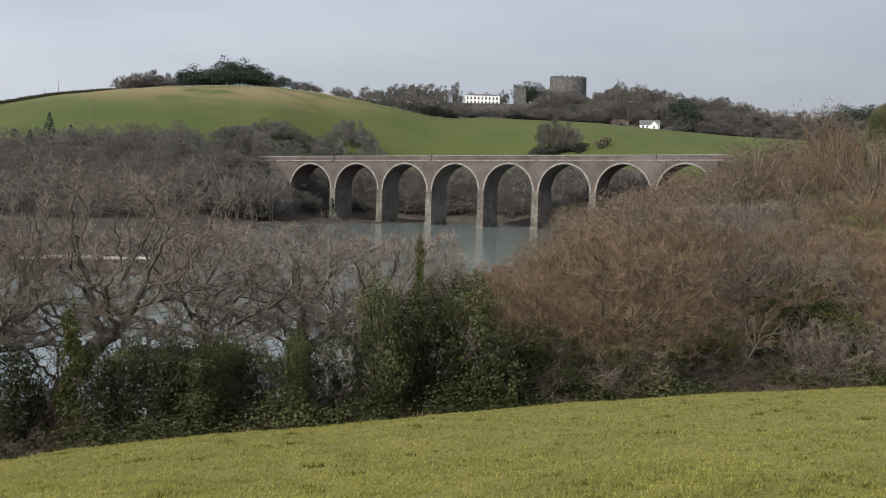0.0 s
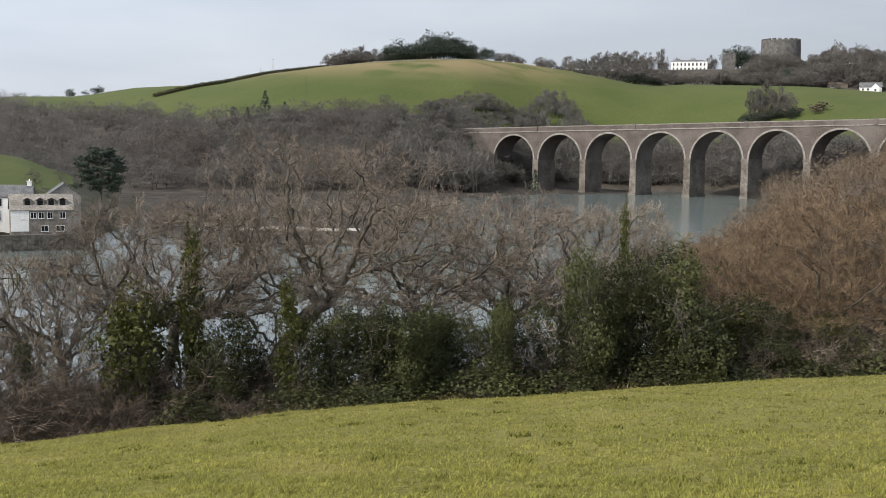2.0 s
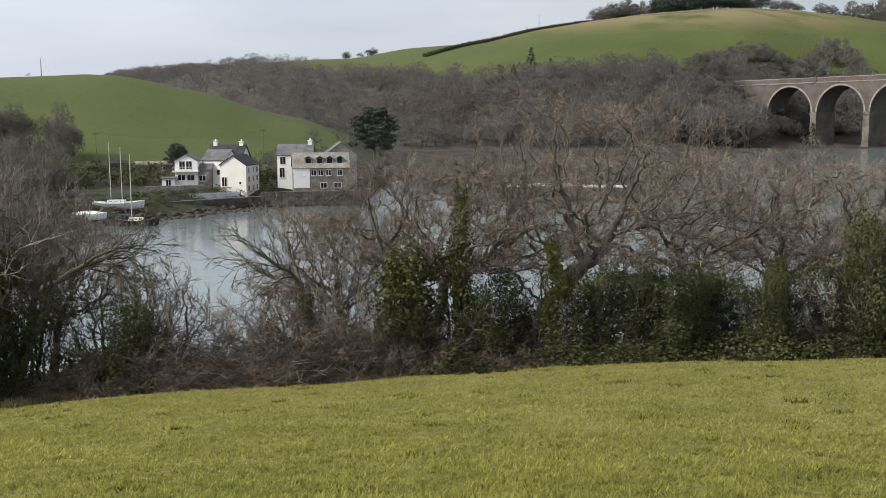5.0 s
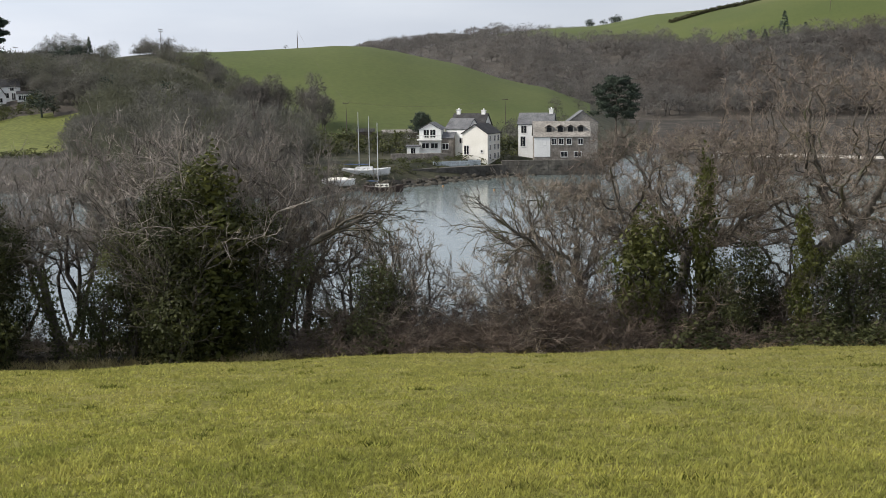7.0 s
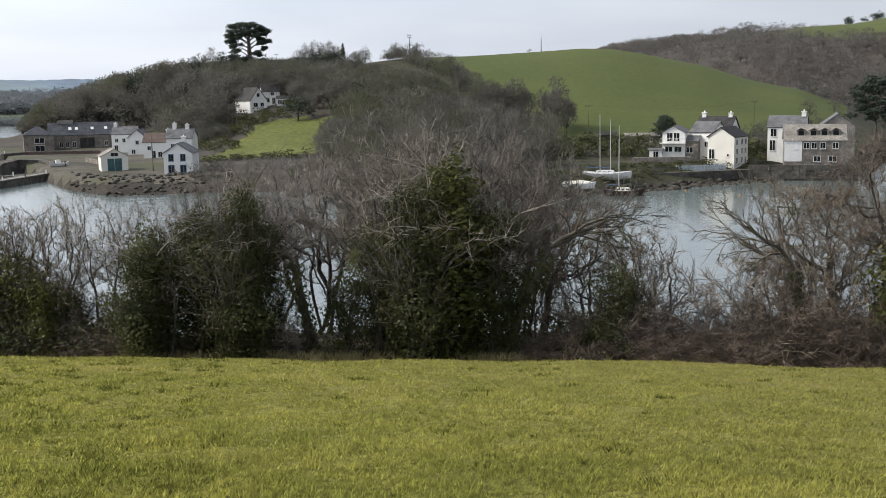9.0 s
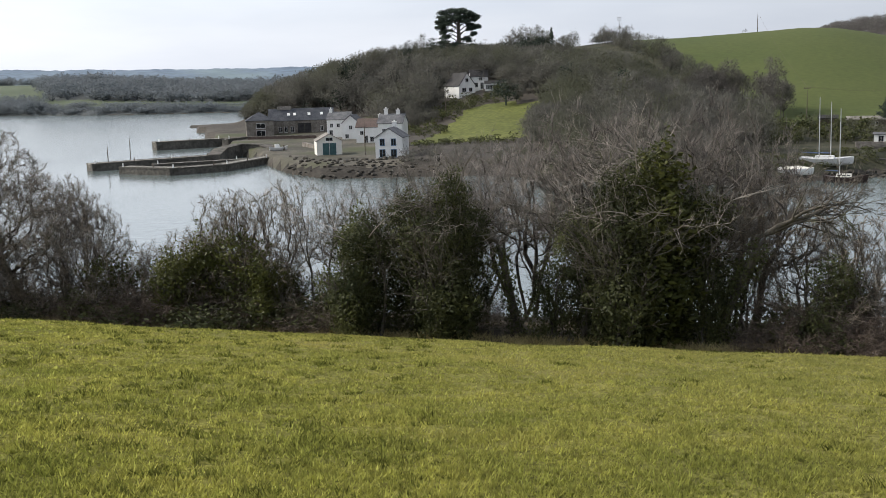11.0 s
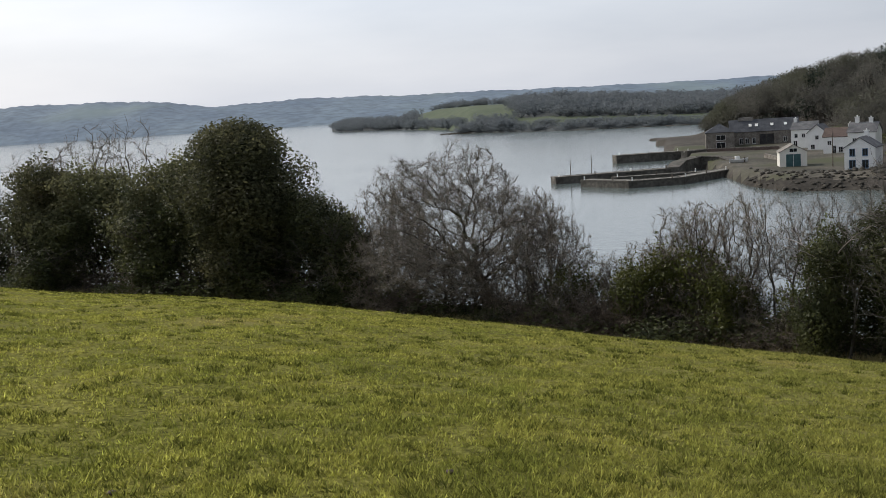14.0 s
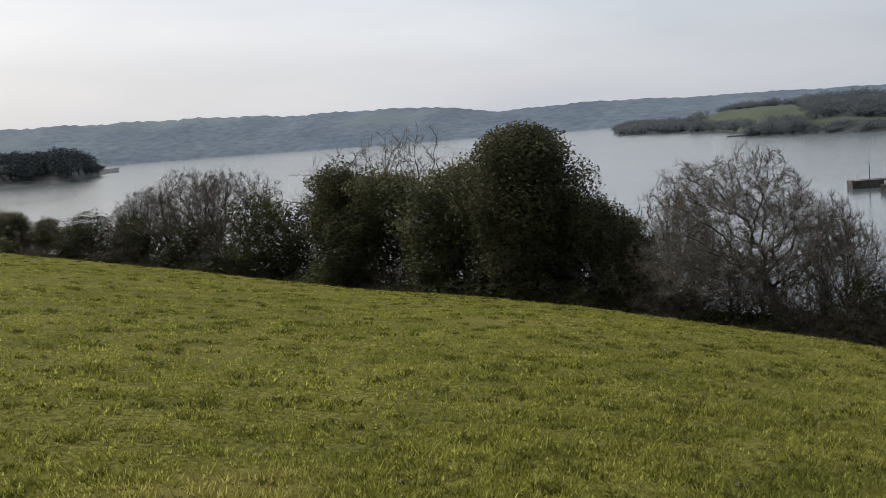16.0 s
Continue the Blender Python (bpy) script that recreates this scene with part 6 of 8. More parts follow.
def build_viaduct():
    root = thing("viaduct", "long railway viaduct of weathered brick with round arches", "viaduct")
    pitch, half, depth, spring, slope = 30.0, 13.3, 16.0, 16.9, 0.014
    root.matrix_basis = Matrix.Translation((-71.7, 603.9, 0)) @ pose(0, 0, 0, 0, 0, -28.0)
    lift = lambda x: slope * x
    for k in range(0, 8):
        xc = k * pitch
        s, c = spring + lift(xc), 0.0
        ang = np.linspace(0, math.pi, 25)
        ax, az_ = xc - half * np.cos(ang), s + half * np.sin(ang) * 1.02
        b = Builder()
        xs = np.concatenate([[xc - pitch / 2], ax, [xc + pitch / 2]])
        zs = np.concatenate([[s], az_, [s]])
        top = 32.4 + lift(xs)
        for y, flip in ((0, 1), (depth, -1)):
            v = np.concatenate([np.stack([xs, 0 * xs + y, zs], -1), np.stack([xs, 0 * xs + y, top], -1)])
            n = len(xs)
            f = [q for i in range(n - 1) for q in ((i, i + 1, n + i + 1), (i, n + i + 1, n + i))]
            b.add(v, np.array(f)[:, ::flip])
        v = np.concatenate([np.stack([ax, 0 * ax, az_], -1), np.stack([ax, 0 * ax + depth, az_], -1)])
        n = len(ax)
        b.add(v, np.array([q for i in range(n - 1) for q in ((i, n + i, n + i + 1), (i, n + i + 1, i + 1))]))
        v = np.array([(xs[0], 0, top[0]), (xs[-1], 0, top[-1]), (xs[-1], depth, top[-1]), (xs[0], depth, top[0])])
        b.add(v, [(0, 1, 2), (0, 2, 3)])
        part("arch", b, M_STONE, root)
        ring = Builder()
        r0, r1 = half - 0.02, half + 0.85
        pts = []
        for a in ang:
            pts.append([(xc - r * math.cos(a), y, s + r * math.sin(a) * 1.02) for r, y in ((r0, -0.14), (r1, -0.14), (r1, 0.05), (r0, 0.05))])
        v = np.array(pts).reshape(-1, 3)
        f = []
        for i in range(len(ang) - 1):
            for j in range(4):
                p, q = i * 4 + j, i * 4 + (j + 1) % 4
                f += [(p, q, q + 4), (p, q + 4, p + 4)]
        ring.add(v, f)
        part("arch_ring", ring, M_RING, root, "pale stone arch ring")
        pier = Builder()
        xp = xc + pitch / 2
        z1 = spring + lift(xp)
        box(pier, xp - 1.9, xp + 1.9, -0.7, depth + 0.7, -3.0, z1 - 1.0, 0.22)
        box(pier, xp - 2.05, xp + 2.05, -0.85, depth + 0.8, z1 - 1.0, z1 - 0.35)
        box(pier, xp - 1.50, xp + 1.50, -0.3, depth + 0.3, z1 - 0.35, z1 + 0.25)
        box(pier, xp - 2.2, xp + 2.2, -1.2, depth + 1.2, -3.0, 1.2, 0.1)
        part("pier", pier, M_PIER, root, "stained stone pier with a pale cap")
    x0, x1 = -1.2 * pitch, 7.6 * pitch
    for y in (-0.25, depth - 0.25):
        wall, cope = Builder(), Builder()
        for bld, zlo, zhi, dy in ((wall, 32.4, 34.6, 0.06), (cope, 34.6, 35.0, 0.0), (cope, 32.1, 32.6, -0.05)):
            v = [(x, yy, zz + lift(x)) for x in (x0, x1) for yy in (y + dy, y + 0.5 - dy) for zz in (zlo, zhi)]
            bld.add(v, [(0, 1, 5), (0, 5, 4), (2, 6, 7), (2, 7, 3), (1, 3, 7), (1, 7, 5), (0, 4, 6), (0, 6, 2), (0, 2, 3), (0, 3, 1), (4, 5, 7), (4, 7, 6)])
        part("parapet", wall, M_STONE, root)
        part("coping", cope, M_RING, root, "pale stone coping")
    end = Builder()
    v = [(x, y, zz + (lift(x) if zz > 0 else 0)) for x in (x0, -0.5 * pitch) for y in (0, depth) for zz in (-2, 32.4)]
    end.add(v, [(0, 1, 5), (0, 5, 4), (2, 6, 7), (2, 7, 3), (1, 3, 7), (1, 7, 5), (0, 2, 3), (0, 3, 1), (4, 5, 7), (4, 7, 6)])
    part("abutment", end, M_STONE, root)
    for k in range(0, 8, 2):
        ref = Builder()
        x = k * pitch + pitch / 2
        box(ref, x - 0.9, x + 0.9, -0.65, 0.1, 32.6 + lift(x), 35.4 + lift(x))
        part("refuge", ref, M_STONE, root)


build_viaduct()


# ---- buildings ----
M_WHITE = material("white_limewash", (0.76, 0.76, 0.73), (0.86, 0.86, 0.84), 0.5, 0.85, 4.0, 0.1, grain=0.05)
M_CREAM = material("cream_limewash", (0.70, 0.68, 0.61), (0.78, 0.76, 0.70), 0.4, 0.85, 4.0, 0.1, grain=0.05)
M_SLATE = material("grey_slate", (0.105, 0.108, 0.115), (0.180, 0.182, 0.188), 0.6, 0.65, 5.0, 0.4, spec=0.12)
M_BLUESLATE = material("blue_slate", (0.058, 0.063, 0.074), (0.100, 0.106, 0.118), 0.6, 0.65, 5.0, 0.4, spec=0.12)
M_DARKSLATE = material("dark_slate", (0.036, 0.035, 0.036), (0.066, 0.064, 0.064), 0.6, 0.65, 5.0, 0.4, spec=0.12)
M_LICHEN = material("lichened_slate", (0.20, 0.185, 0.165), (0.31, 0.29, 0.26), 0.5, 0.85, 3.0, 0.4)
M_TILE = material("brown_roof_tile", (0.086, 0.062, 0.054), (0.140, 0.104, 0.090), 0.6, 0.8, 4.0, 0.4)
M_RUBBLE = material("grey_rubble_stone", (0.145, 0.128, 0.110), (0.270, 0.245, 0.215), 0.7, 0.9, 2.5, 0.6)
M_OLDSTONE = material("dark_weathered_stone", (0.082, 0.078, 0.074), (0.150, 0.144, 0.138), 0.3, 0.9, 1.2, 0.6)
M_ROCK = material("dark_weedy_rock", (0.028, 0.026, 0.020), (0.078, 0.070, 0.056), 0.8, 0.8, 3.0, 0.5)
M_QUAY = material("dark_quay_stone", (0.060, 0.055, 0.047), (0.140, 0.130, 0.112), 0.35, 0.85, 1.6, 0.6)
M_QUAYTOP = material("worn_quay_paving", (0.200, 0.190, 0.165), (0.320, 0.305, 0.275), 0.3, 0.85, 1.6, 0.4)
M_FRAME = material("white_window_frame", (0.62, 0.62, 0.60), (0.75, 0.75, 0.73), 2.0, 0.5)
M_BLUE = material("blue_painted_wood", (0.10, 0.17, 0.26), (0.16, 0.24, 0.34), 1.0, 0.6)
M_PALEBLUE = material("pale_blue_paint", (0.50, 0.56, 0.60), (0.64, 0.69, 0.72), 2.0, 0.6)
M_TEAL = material("teal_painted_door", (0.035, 0.085, 0.090), (0.060, 0.125, 0.130), 1.0, 0.6)
M_POLE = material("weathered_pole", (0.085, 0.070, 0.055), (0.160, 0.135, 0.110), 2.0, 0.9)
M_HULLWHITE = material("white_boat_hull", (0.62, 0.63, 0.63), (0.78, 0.78, 0.77), 0.8, 0.4)
M_HULLDARK = material("dark_brown_boat_hull", (0.030, 0.020, 0.018), (0.060, 0.038, 0.032), 0.8, 0.4)
M_ALLOY = material("pale_alloy_mast", (0.48, 0.49, 0.50), (0.62, 0.63, 0.64), 1.0, 0.4, metal=0.3)
M_CANVAS = material("blue_boat_canvas", (0.06, 0.09, 0.16), (0.10, 0.14, 0.22), 1.0, 0.8)
M_TIMBER = material("varnished_timber", (0.22, 0.12, 0.05), (0.34, 0.20, 0.09), 1.5, 0.5)


def glass_material():
    m = bpy.data.materials.new("dark_window_glass")
    m.use_nodes = True
    b = m.node_tree.nodes["Principled BSDF"]
    b.inputs["Base Color"].default_value = (0.012, 0.014, 0.017, 1)
    b.inputs["Roughness"].default_value = 0.08
    return m


M_GLASS = glass_material()


def slab(b, p, q, r, s, thick):
    """A thick four-cornered plate; p, q, r, s are its upper corners."""
    p, q, r, s = (np.asarray(c, dtype=float) for c in (p, q, r, s))
    n = np.cross(q - p, s - p)
    n = n / np.linalg.norm(n) * thick
    v = [p, q, r, s, p - n, q - n, r - n, s - n]
    b.add(v, [(0, 1, 2), (0, 2, 3), (4, 6, 5), (4, 7, 6), (0, 4, 5), (0, 5, 1), (1, 5, 6), (1, 6, 2), (2, 6, 7), (2, 7, 3), (3, 7, 4), (3, 4, 0)])


def opening(root, w, dep, face, u, z, ww, hh, frame_mat=None, glass=None, name="window"):
    """A window or door on one wall: front, right or left; u runs along the wall from its left end."""
    fr, gl = Builder(), Builder()

    def put(b, u0, u1, z0, z1, out, back):
        if face == "front":
            box(b, -w / 2 + u0, -w / 2 + u1, -out, back, z0, z1)
        elif face == "right":
            box(b, w / 2 - back, w / 2 + out, u0, u1, z0, z1)
        else:
            box(b, -w / 2 - out, -w / 2 + back, dep - u1, dep - u0, z0, z1)
    t = 0.09
    put(fr, u - ww / 2 - t, u - ww / 2, z - t, z + hh + t, 0.07, 0.05)
    put(fr, u + ww / 2, u + ww / 2 + t, z - t, z + hh + t, 0.07, 0.05)
    put(fr, u - ww / 2, u + ww / 2, z + hh, z + hh + t, 0.07, 0.05)
    put(fr, u - ww / 2 - 0.1, u + ww / 2 + 0.1, z - t - 0.05, z, 0.12, 0.05)
    if ww > 0.7:
        put(fr, u - 0.035, u + 0.035, z, z + hh, 0.05, 0.03)
    put(gl, u - ww / 2, u + ww / 2, z, z + hh, 0.025, 0.02)
    ob = part(name, fr, frame_mat or M_FRAME, root)
    part("pane" if name == "window" else "leaf", gl, glass or M_GLASS, ob)


def house(name, label, az, d, w, dep, eave, ridge, axis="x", turn=0.0, wall=None, roof=None, openings=(), chimneys=(), z=None, over=0.25, hip=0.0, category="house"):
    """Walls with gables, a two-pitched roof, chimneys and openings. axis: the way the ridge runs."""
    wall, roof = wall or M_WHITE, roof or M_SLATE
    root = thing(name, label, category)
    zz = ground_z(az, d) if z is None else z
    root.matrix_basis = Matrix.Translation(at(az, d, zz)) @ pose(0, 0, 0, 0, 0, az + turn)
    x0, x1 = -w / 2, w / 2
    b = Builder()
    base = -2.5
    if axis == "x":
        v = [(x0, 0, base), (x1, 0, base), (x1, dep, base), (x0, dep, base), (x0, 0, eave), (x1, 0, eave), (x1, dep, eave), (x0, dep, eave), (x0 + hip, dep / 2, ridge), (x1 - hip, dep / 2, ridge)]
        f = [(0, 1, 5), (0, 5, 4), (2, 3, 7), (2, 7, 6), (1, 2, 6), (1, 6, 5), (3, 0, 4), (3, 4, 7), (4, 8, 7), (5, 6, 9), (4, 5, 9), (4, 9, 8), (6, 7, 8), (6, 8, 9)]
    else:
        v = [(x0, 0, base), (x1, 0, base), (x1, dep, base), (x0, dep, base), (x0, 0, eave), (x1, 0, eave), (x1, dep, eave), (x0, dep, eave), (0, 0 + hip, ridge), (0, dep - hip, ridge)]
        f = [(0, 1, 5), (0, 5, 4), (2, 3, 7), (2, 7, 6), (1, 2, 6), (1, 6, 5), (3, 0, 4), (3, 4, 7), (4, 5, 8), (6, 7, 9), (5, 6, 9), (5, 9, 8), (7, 4, 8), (7, 8, 9)]
    b.add(v, f)
    part("wall", b, wall, root)
    up = 0.13
    if axis == "x":
        k = over * (ridge - eave) / (dep / 2)
        plates = [((x0 - over * (hip == 0), -over, eave - k + up), (x1 + over * (hip == 0), -over, eave - k + up), (x1 + over * (hip == 0) - hip, dep / 2, ridge + up), (x0 - over * (hip == 0) + hip, dep / 2, ridge + up)),
                  ((x1 + over * (hip == 0), dep + over, eave - k + up), (x0 - over * (hip == 0), dep + over, eave - k + up), (x0 - over * (hip == 0) + hip, dep / 2, ridge + up), (x1 + over * (hip == 0) - hip, dep / 2, ridge + up))]
        if hip:
            plates += [((x0 - over, dep + over, eave + up), (x0 - over, -over, eave + up), (x0 + hip, dep / 2 - 0.01, ridge + up), (x0 + hip, dep / 2 + 0.01, ridge + up)),
                       ((x1 + over, -over, eave + up), (x1 + over, dep + over, eave + up), (x1 - hip, dep / 2 + 0.01, ridge + up), (x1 - hip, dep / 2 - 0.01, ridge + up))]
    else:
        k = over * (ridge - eave) / (w / 2)
        plates = [((x0 - over, dep + over, eave - k + up), (x0 - over, -over, eave - k + up), (0, -over + hip, ridge + up), (0, dep + over - hip, ridge + up)),
                  ((x1 + over, -over, eave - k + up), (x1 + over, dep + over, eave - k + up), (0, dep + over - hip, ridge + up), (0, -over + hip, ridge + up))]
        if hip:
            plates += [((x0 - over, -over, eave + up), (x1 + over, -over, eave + up), (0.01, hip, ridge + up), (-0.01, hip, ridge + up))]
    for p in plates:
        b = Builder()
        slab(b, *p, 0.15)
        part("roof", b, roof, root)
    for cx, cy, h in chimneys:
        b = Builder()
        box(b, cx - 0.45, cx + 0.45, cy - 0.35, cy + 0.35, eave - 0.4, h, 0.03)
        box(b, cx - 0.53, cx + 0.53, cy - 0.43, cy + 0.43, h, h + 0.14)
        box(b, cx - 0.14, cx + 0.14, cy - 0.14, cy + 0.14, h + 0.14, h + 0.5, 0.02)
        part("chimney", b, wall, root)
    for o in openings:
        opening(root, w, dep, *o)
    return root


def dormer(root, x, z, y, w=1.5, h=1.2):
    b, r, g = Builder(), Builder(), Builder()
    box(b, x - w / 2, x + w / 2, y, y + 1.6, z, z + h)
    part("dormer_cheek", b, M_LICHEN, root)
    slab(r, (x - w / 2 - 0.15, y + 1.7, z + h), (x - w / 2 - 0.15, y - 0.15, z + h), (x, y - 0.15, z + h + 0.5), (x, y + 1.7, z + h + 0.5), 0.08)
    slab(r, (x + w / 2 + 0.15, y - 0.15, z + h), (x + w / 2 + 0.15, y + 1.7, z + h), (x, y + 1.7, z + h + 0.5), (x, y - 0.15, z + h + 0.5), 0.08)
    part("dormer_roof", r, M_LICHEN, root)
    box(g, x - w / 2 + 0.25, x + w / 2 - 0.25, y - 0.03, y + 0.02, z + 0.2, z + h - 0.05)
    part("dormer_window", g, M_GLASS, root)


F = "front"


def build_hamlet():
    # tall cream house with its gable end to the water
    side = [("right", u, zz, 0.75, 1.05) for zz in (0.5, 2.3, 4.1) for u in (1.2, 3.6, 5.4)]
    house("cream_house", "tall cream three-storey house with a dark slate roof", 35.2, 222, 5.6, 6.6, 5.7, 7.5, "y", -24, M_CREAM, M_DARKSLATE, side + [(F, 0.9, 1.4, 1.0, 1.8, M_FRAME, M_GLASS, "door"), (F, 4.3, 1.9, 0.4, 0.4)], z=2.5)
    house("white_cottage", "white cottage with a grey slate roof and chimney", 36.15, 231, 5.0, 6.5, 5.6, 7.6, "x", -24, M_WHITE, M_SLATE, [(F, 1.2, 2.6, 0.9, 1.0), (F, 3.6, 2.6, 0.9, 1.0)], z=3.2)
    house("white_gabled_house", "white gabled house with chimneys behind the cottages", 35.6, 241, 7.6, 6.0, 5.0, 7.5, "x", -18, M_WHITE, M_DARKSLATE, [(F, 2.0, 3.4, 0.8, 1.0)], chimneys=((-2.9, 3.0, 8.3), (2.9, 3.0, 8.2)), z=4.0)
    modern = house("glazed_house", "pale stone house with a glazed gable and balcony", 37.55, 229, 4.6, 6.0, 4.6, 5.9, "y", -10, M_WHITE, M_SLATE,
                   [(F, 1.5, 2.9, 1.1, 1.6), (F, 2.9, 2.9, 1.1, 1.6), (F, 1.3, 0.7, 1.4, 1.0), (F, 3.2, 0.7, 1.4, 1.0)], z=4.2)
    rail = Builder()
    box(rail, -2.6, 2.6, -1.3, 0.0, 2.35, 2.55)
    box(rail, -2.6, 2.6, -1.3, -1.22, 3.35, 3.45)
    for k in range(14):
        box(rail, -2.6 + k * 0.4, -2.56 + k * 0.4, -1.3, -1.24, 2.55, 3.35)
    part("balcony", rail, M_FRAME, modern)
    house("stone_extension", "low stone wing beside the glazed house", 36.75, 229, 3.2, 5.0, 3.6, 4.6, "x", -12, M_RUBBLE, M_SLATE, [(F, 1.6, 1.3, 1.3, 1.1)], z=3.4)
    house("white_outhouse", "small white flat-topped outhouse", 38.45, 228, 2.6, 3.0, 2.0, 2.2, "x", -5, M_WHITE, M_SLATE, [(F, 1.3, 0.1, 0.9, 1.6, M_FRAME, M_GLASS, "door")], z=3.3)
    house("long_shed", "long grey timber shed at the field's foot", 39.1, 262, 8.5, 4.0, 1.9, 2.5, "x", 0, M_POLE, M_LICHEN, [(F, 2.0, 0.6, 1.0, 0.7), (F, 6.0, 0.6, 1.0, 0.7)], category="shed")
    house("dark_shed", "dark timber shed at the field's foot", 40.9, 262, 4.0, 3.5, 2.0, 2.6, "x", 0, M_POLE, M_DARKSLATE, category="shed")
    # stone mill house and its neighbours
    mill = house("stone_mill_house", "long stone mill house with four dormers and lichened roof", 30.65, 222, 11.2, 7.0, 4.5, 7.3, "x", 4, M_RUBBLE, M_LICHEN,
                 [(F, u, 2.9, 0.9, 1.1) for u in (4.0, 5.4, 7.0, 9.3)] + [(F, 6.0, 0.4, 1.2, 1.0), (F, 8.8, 0.4, 1.4, 1.0), (F, 2.0, 2.8, 0.8, 1.1)], z=3.0)
    for x in (-2.6, -0.3, 1.7, 3.8):
        dormer(mill, x, 5.15, 0.95)
    paint = Builder()
    box(paint, -5.64, -2.4, -0.06, 0.04, 0.4, 4.4)
    part("whitewash", paint, M_WHITE, mill, "whitewashed end bay of the front")
    house("white_end_house", "white house with a slate roof beside the mill", 32.05, 231, 7.2, 6.0, 4.9, 7.0, "x", -8, M_WHITE, M_SLATE, [(F, 1.2, 3.0, 1.1, 1.5), (F, 3.6, 3.0, 1.1, 1.5), (F, 1.0, 0.2, 1.0, 2.0, M_FRAME, M_GLASS, "door")], chimneys=((3.0, 3.0, 7.8),), z=4.8)
    house("grey_gabled_house", "grey-roofed gabled house behind the mill", 29.6, 240, 6.6, 7.0, 5.6, 8.0, "y", 4, M_LICHEN, M_SLATE, [(F, 2.2, 4.2, 0.9, 1.1), (F, 4.4, 4.2, 0.9, 1.1)], z=4.0)
    # sea walls and terraces
    for name, label, a0, d0, a1, d1, thick, z0, z1, mat in (
            ("terrace_wall", "rough stone terrace wall", 39.6, 222, 36.6, 223, 1.2, -0.5, 4.2, M_RUBBLE),
            ("sea_wall", "low dark stone sea wall along the shore", 39.4, 206, 33.4, 217.5, 2.0, -1.5, 2.2, M_QUAY),
            ("mill_wall", "dark stone wall below the mill", 33.8, 217, 28.6, 219, 1.4, -1.5, 3.0, M_QUAY)):
        p, q = at(a0, d0), at(a1, d1)
        run = (q - p).length
        b = Builder()
        rng = np.random.default_rng(int(a0 * 10))
        n = max(2, int(run / 1.3))
        for i in range(n):
            for j in range(max(1, int((z1 - z0) / 0.8))):
                h = (z1 - z0) / max(1, int((z1 - z0) / 0.8))
                o = rng.uniform(-0.08, 0.08)
                box(b, run * i / n + 0.015, run * (i + 1) / n - 0.015, o, thick + o, z0 + j * h + 0.01, z0 + (j + 1) * h - 0.01, 0.03)
        box(b, 0, run, 0.12, thick - 0.12, z0, z1 - 0.06)
        ob = tagged(part(name, b, mat, None), label, "wall")
        ob.matrix_basis = Matrix.Translation(p) @ pose(0, 0, 0, 0, 0, math.degrees(math.atan2(q.y - p.y, q.x - p.x)))


def build_fence():
    p, q = at(37.4, 213.5), at(34.9, 217.5)
    run = (q - p).length
    root = thing("picket_fence", "pale blue-white picket fence above the sea wall", "fence")
    root.matrix_basis = Matrix.Translation((p.x, p.y, 2.0)) @ pose(0, 0, 0, 0, 0, math.degrees(math.atan2(q.y - p.y, q.x - p.x)))
    for z in (0.3, 0.95):
        b = Builder()
        box(b, 0, run, 0.04, 0.09, z, z + 0.1)
        part("rail", b, M_PALEBLUE, root)
    b = Builder()
    box(b, 0, 0.13, -0.01, 0.03, 0.0, 1.15)
    slat = part("slat", b, M_PALEBLUE, root)
    n = int(run / 0.19)
    for i in range(1, n):
        ob = new("slat", slat.data)
        ob.parent = root
        ob.matrix_basis = Matrix.Translation((run * i / n, 0, 0.02 * math.sin(i * 2.3)))
    for i in range(0, n, 10):
        b = Builder()
        box(b, run * i / n - 0.06, run * i / n + 0.06, 0.04, 0.16, -1.2, 1.2)
        part("post", b, M_PALEBLUE, root)


def build_wires():
    """Overhead lines between poles that stand on the hill and by the hamlet."""
    for (a0, d0, h0), (a1, d1, h1) in (((41.9, 272, 8.0), (33.6, 300, 7.5)), ((41.9, 272, 8.0), (44.3, 428, 7.5))):
        p, q = at(a0, d0, ground_z(a0, d0) + h0 - 0.35), at(a1, d1, ground_z(a1, d1) + h1 - 0.35)
        u = np.linspace(0, 1, 14)[:, None]
        pts = np.array(p) * (1 - u) + np.array(q) * u - np.array([0, 0, 1]) * 4 * u * (1 - u) * 1.6
        b = Builder()
        b.tube(pts, [0.018] * 14, 3)
        tagged(part("overhead_wire", b, M_POLE, None), "thin dark overhead wire between utility poles", "wire", "overhead wires")


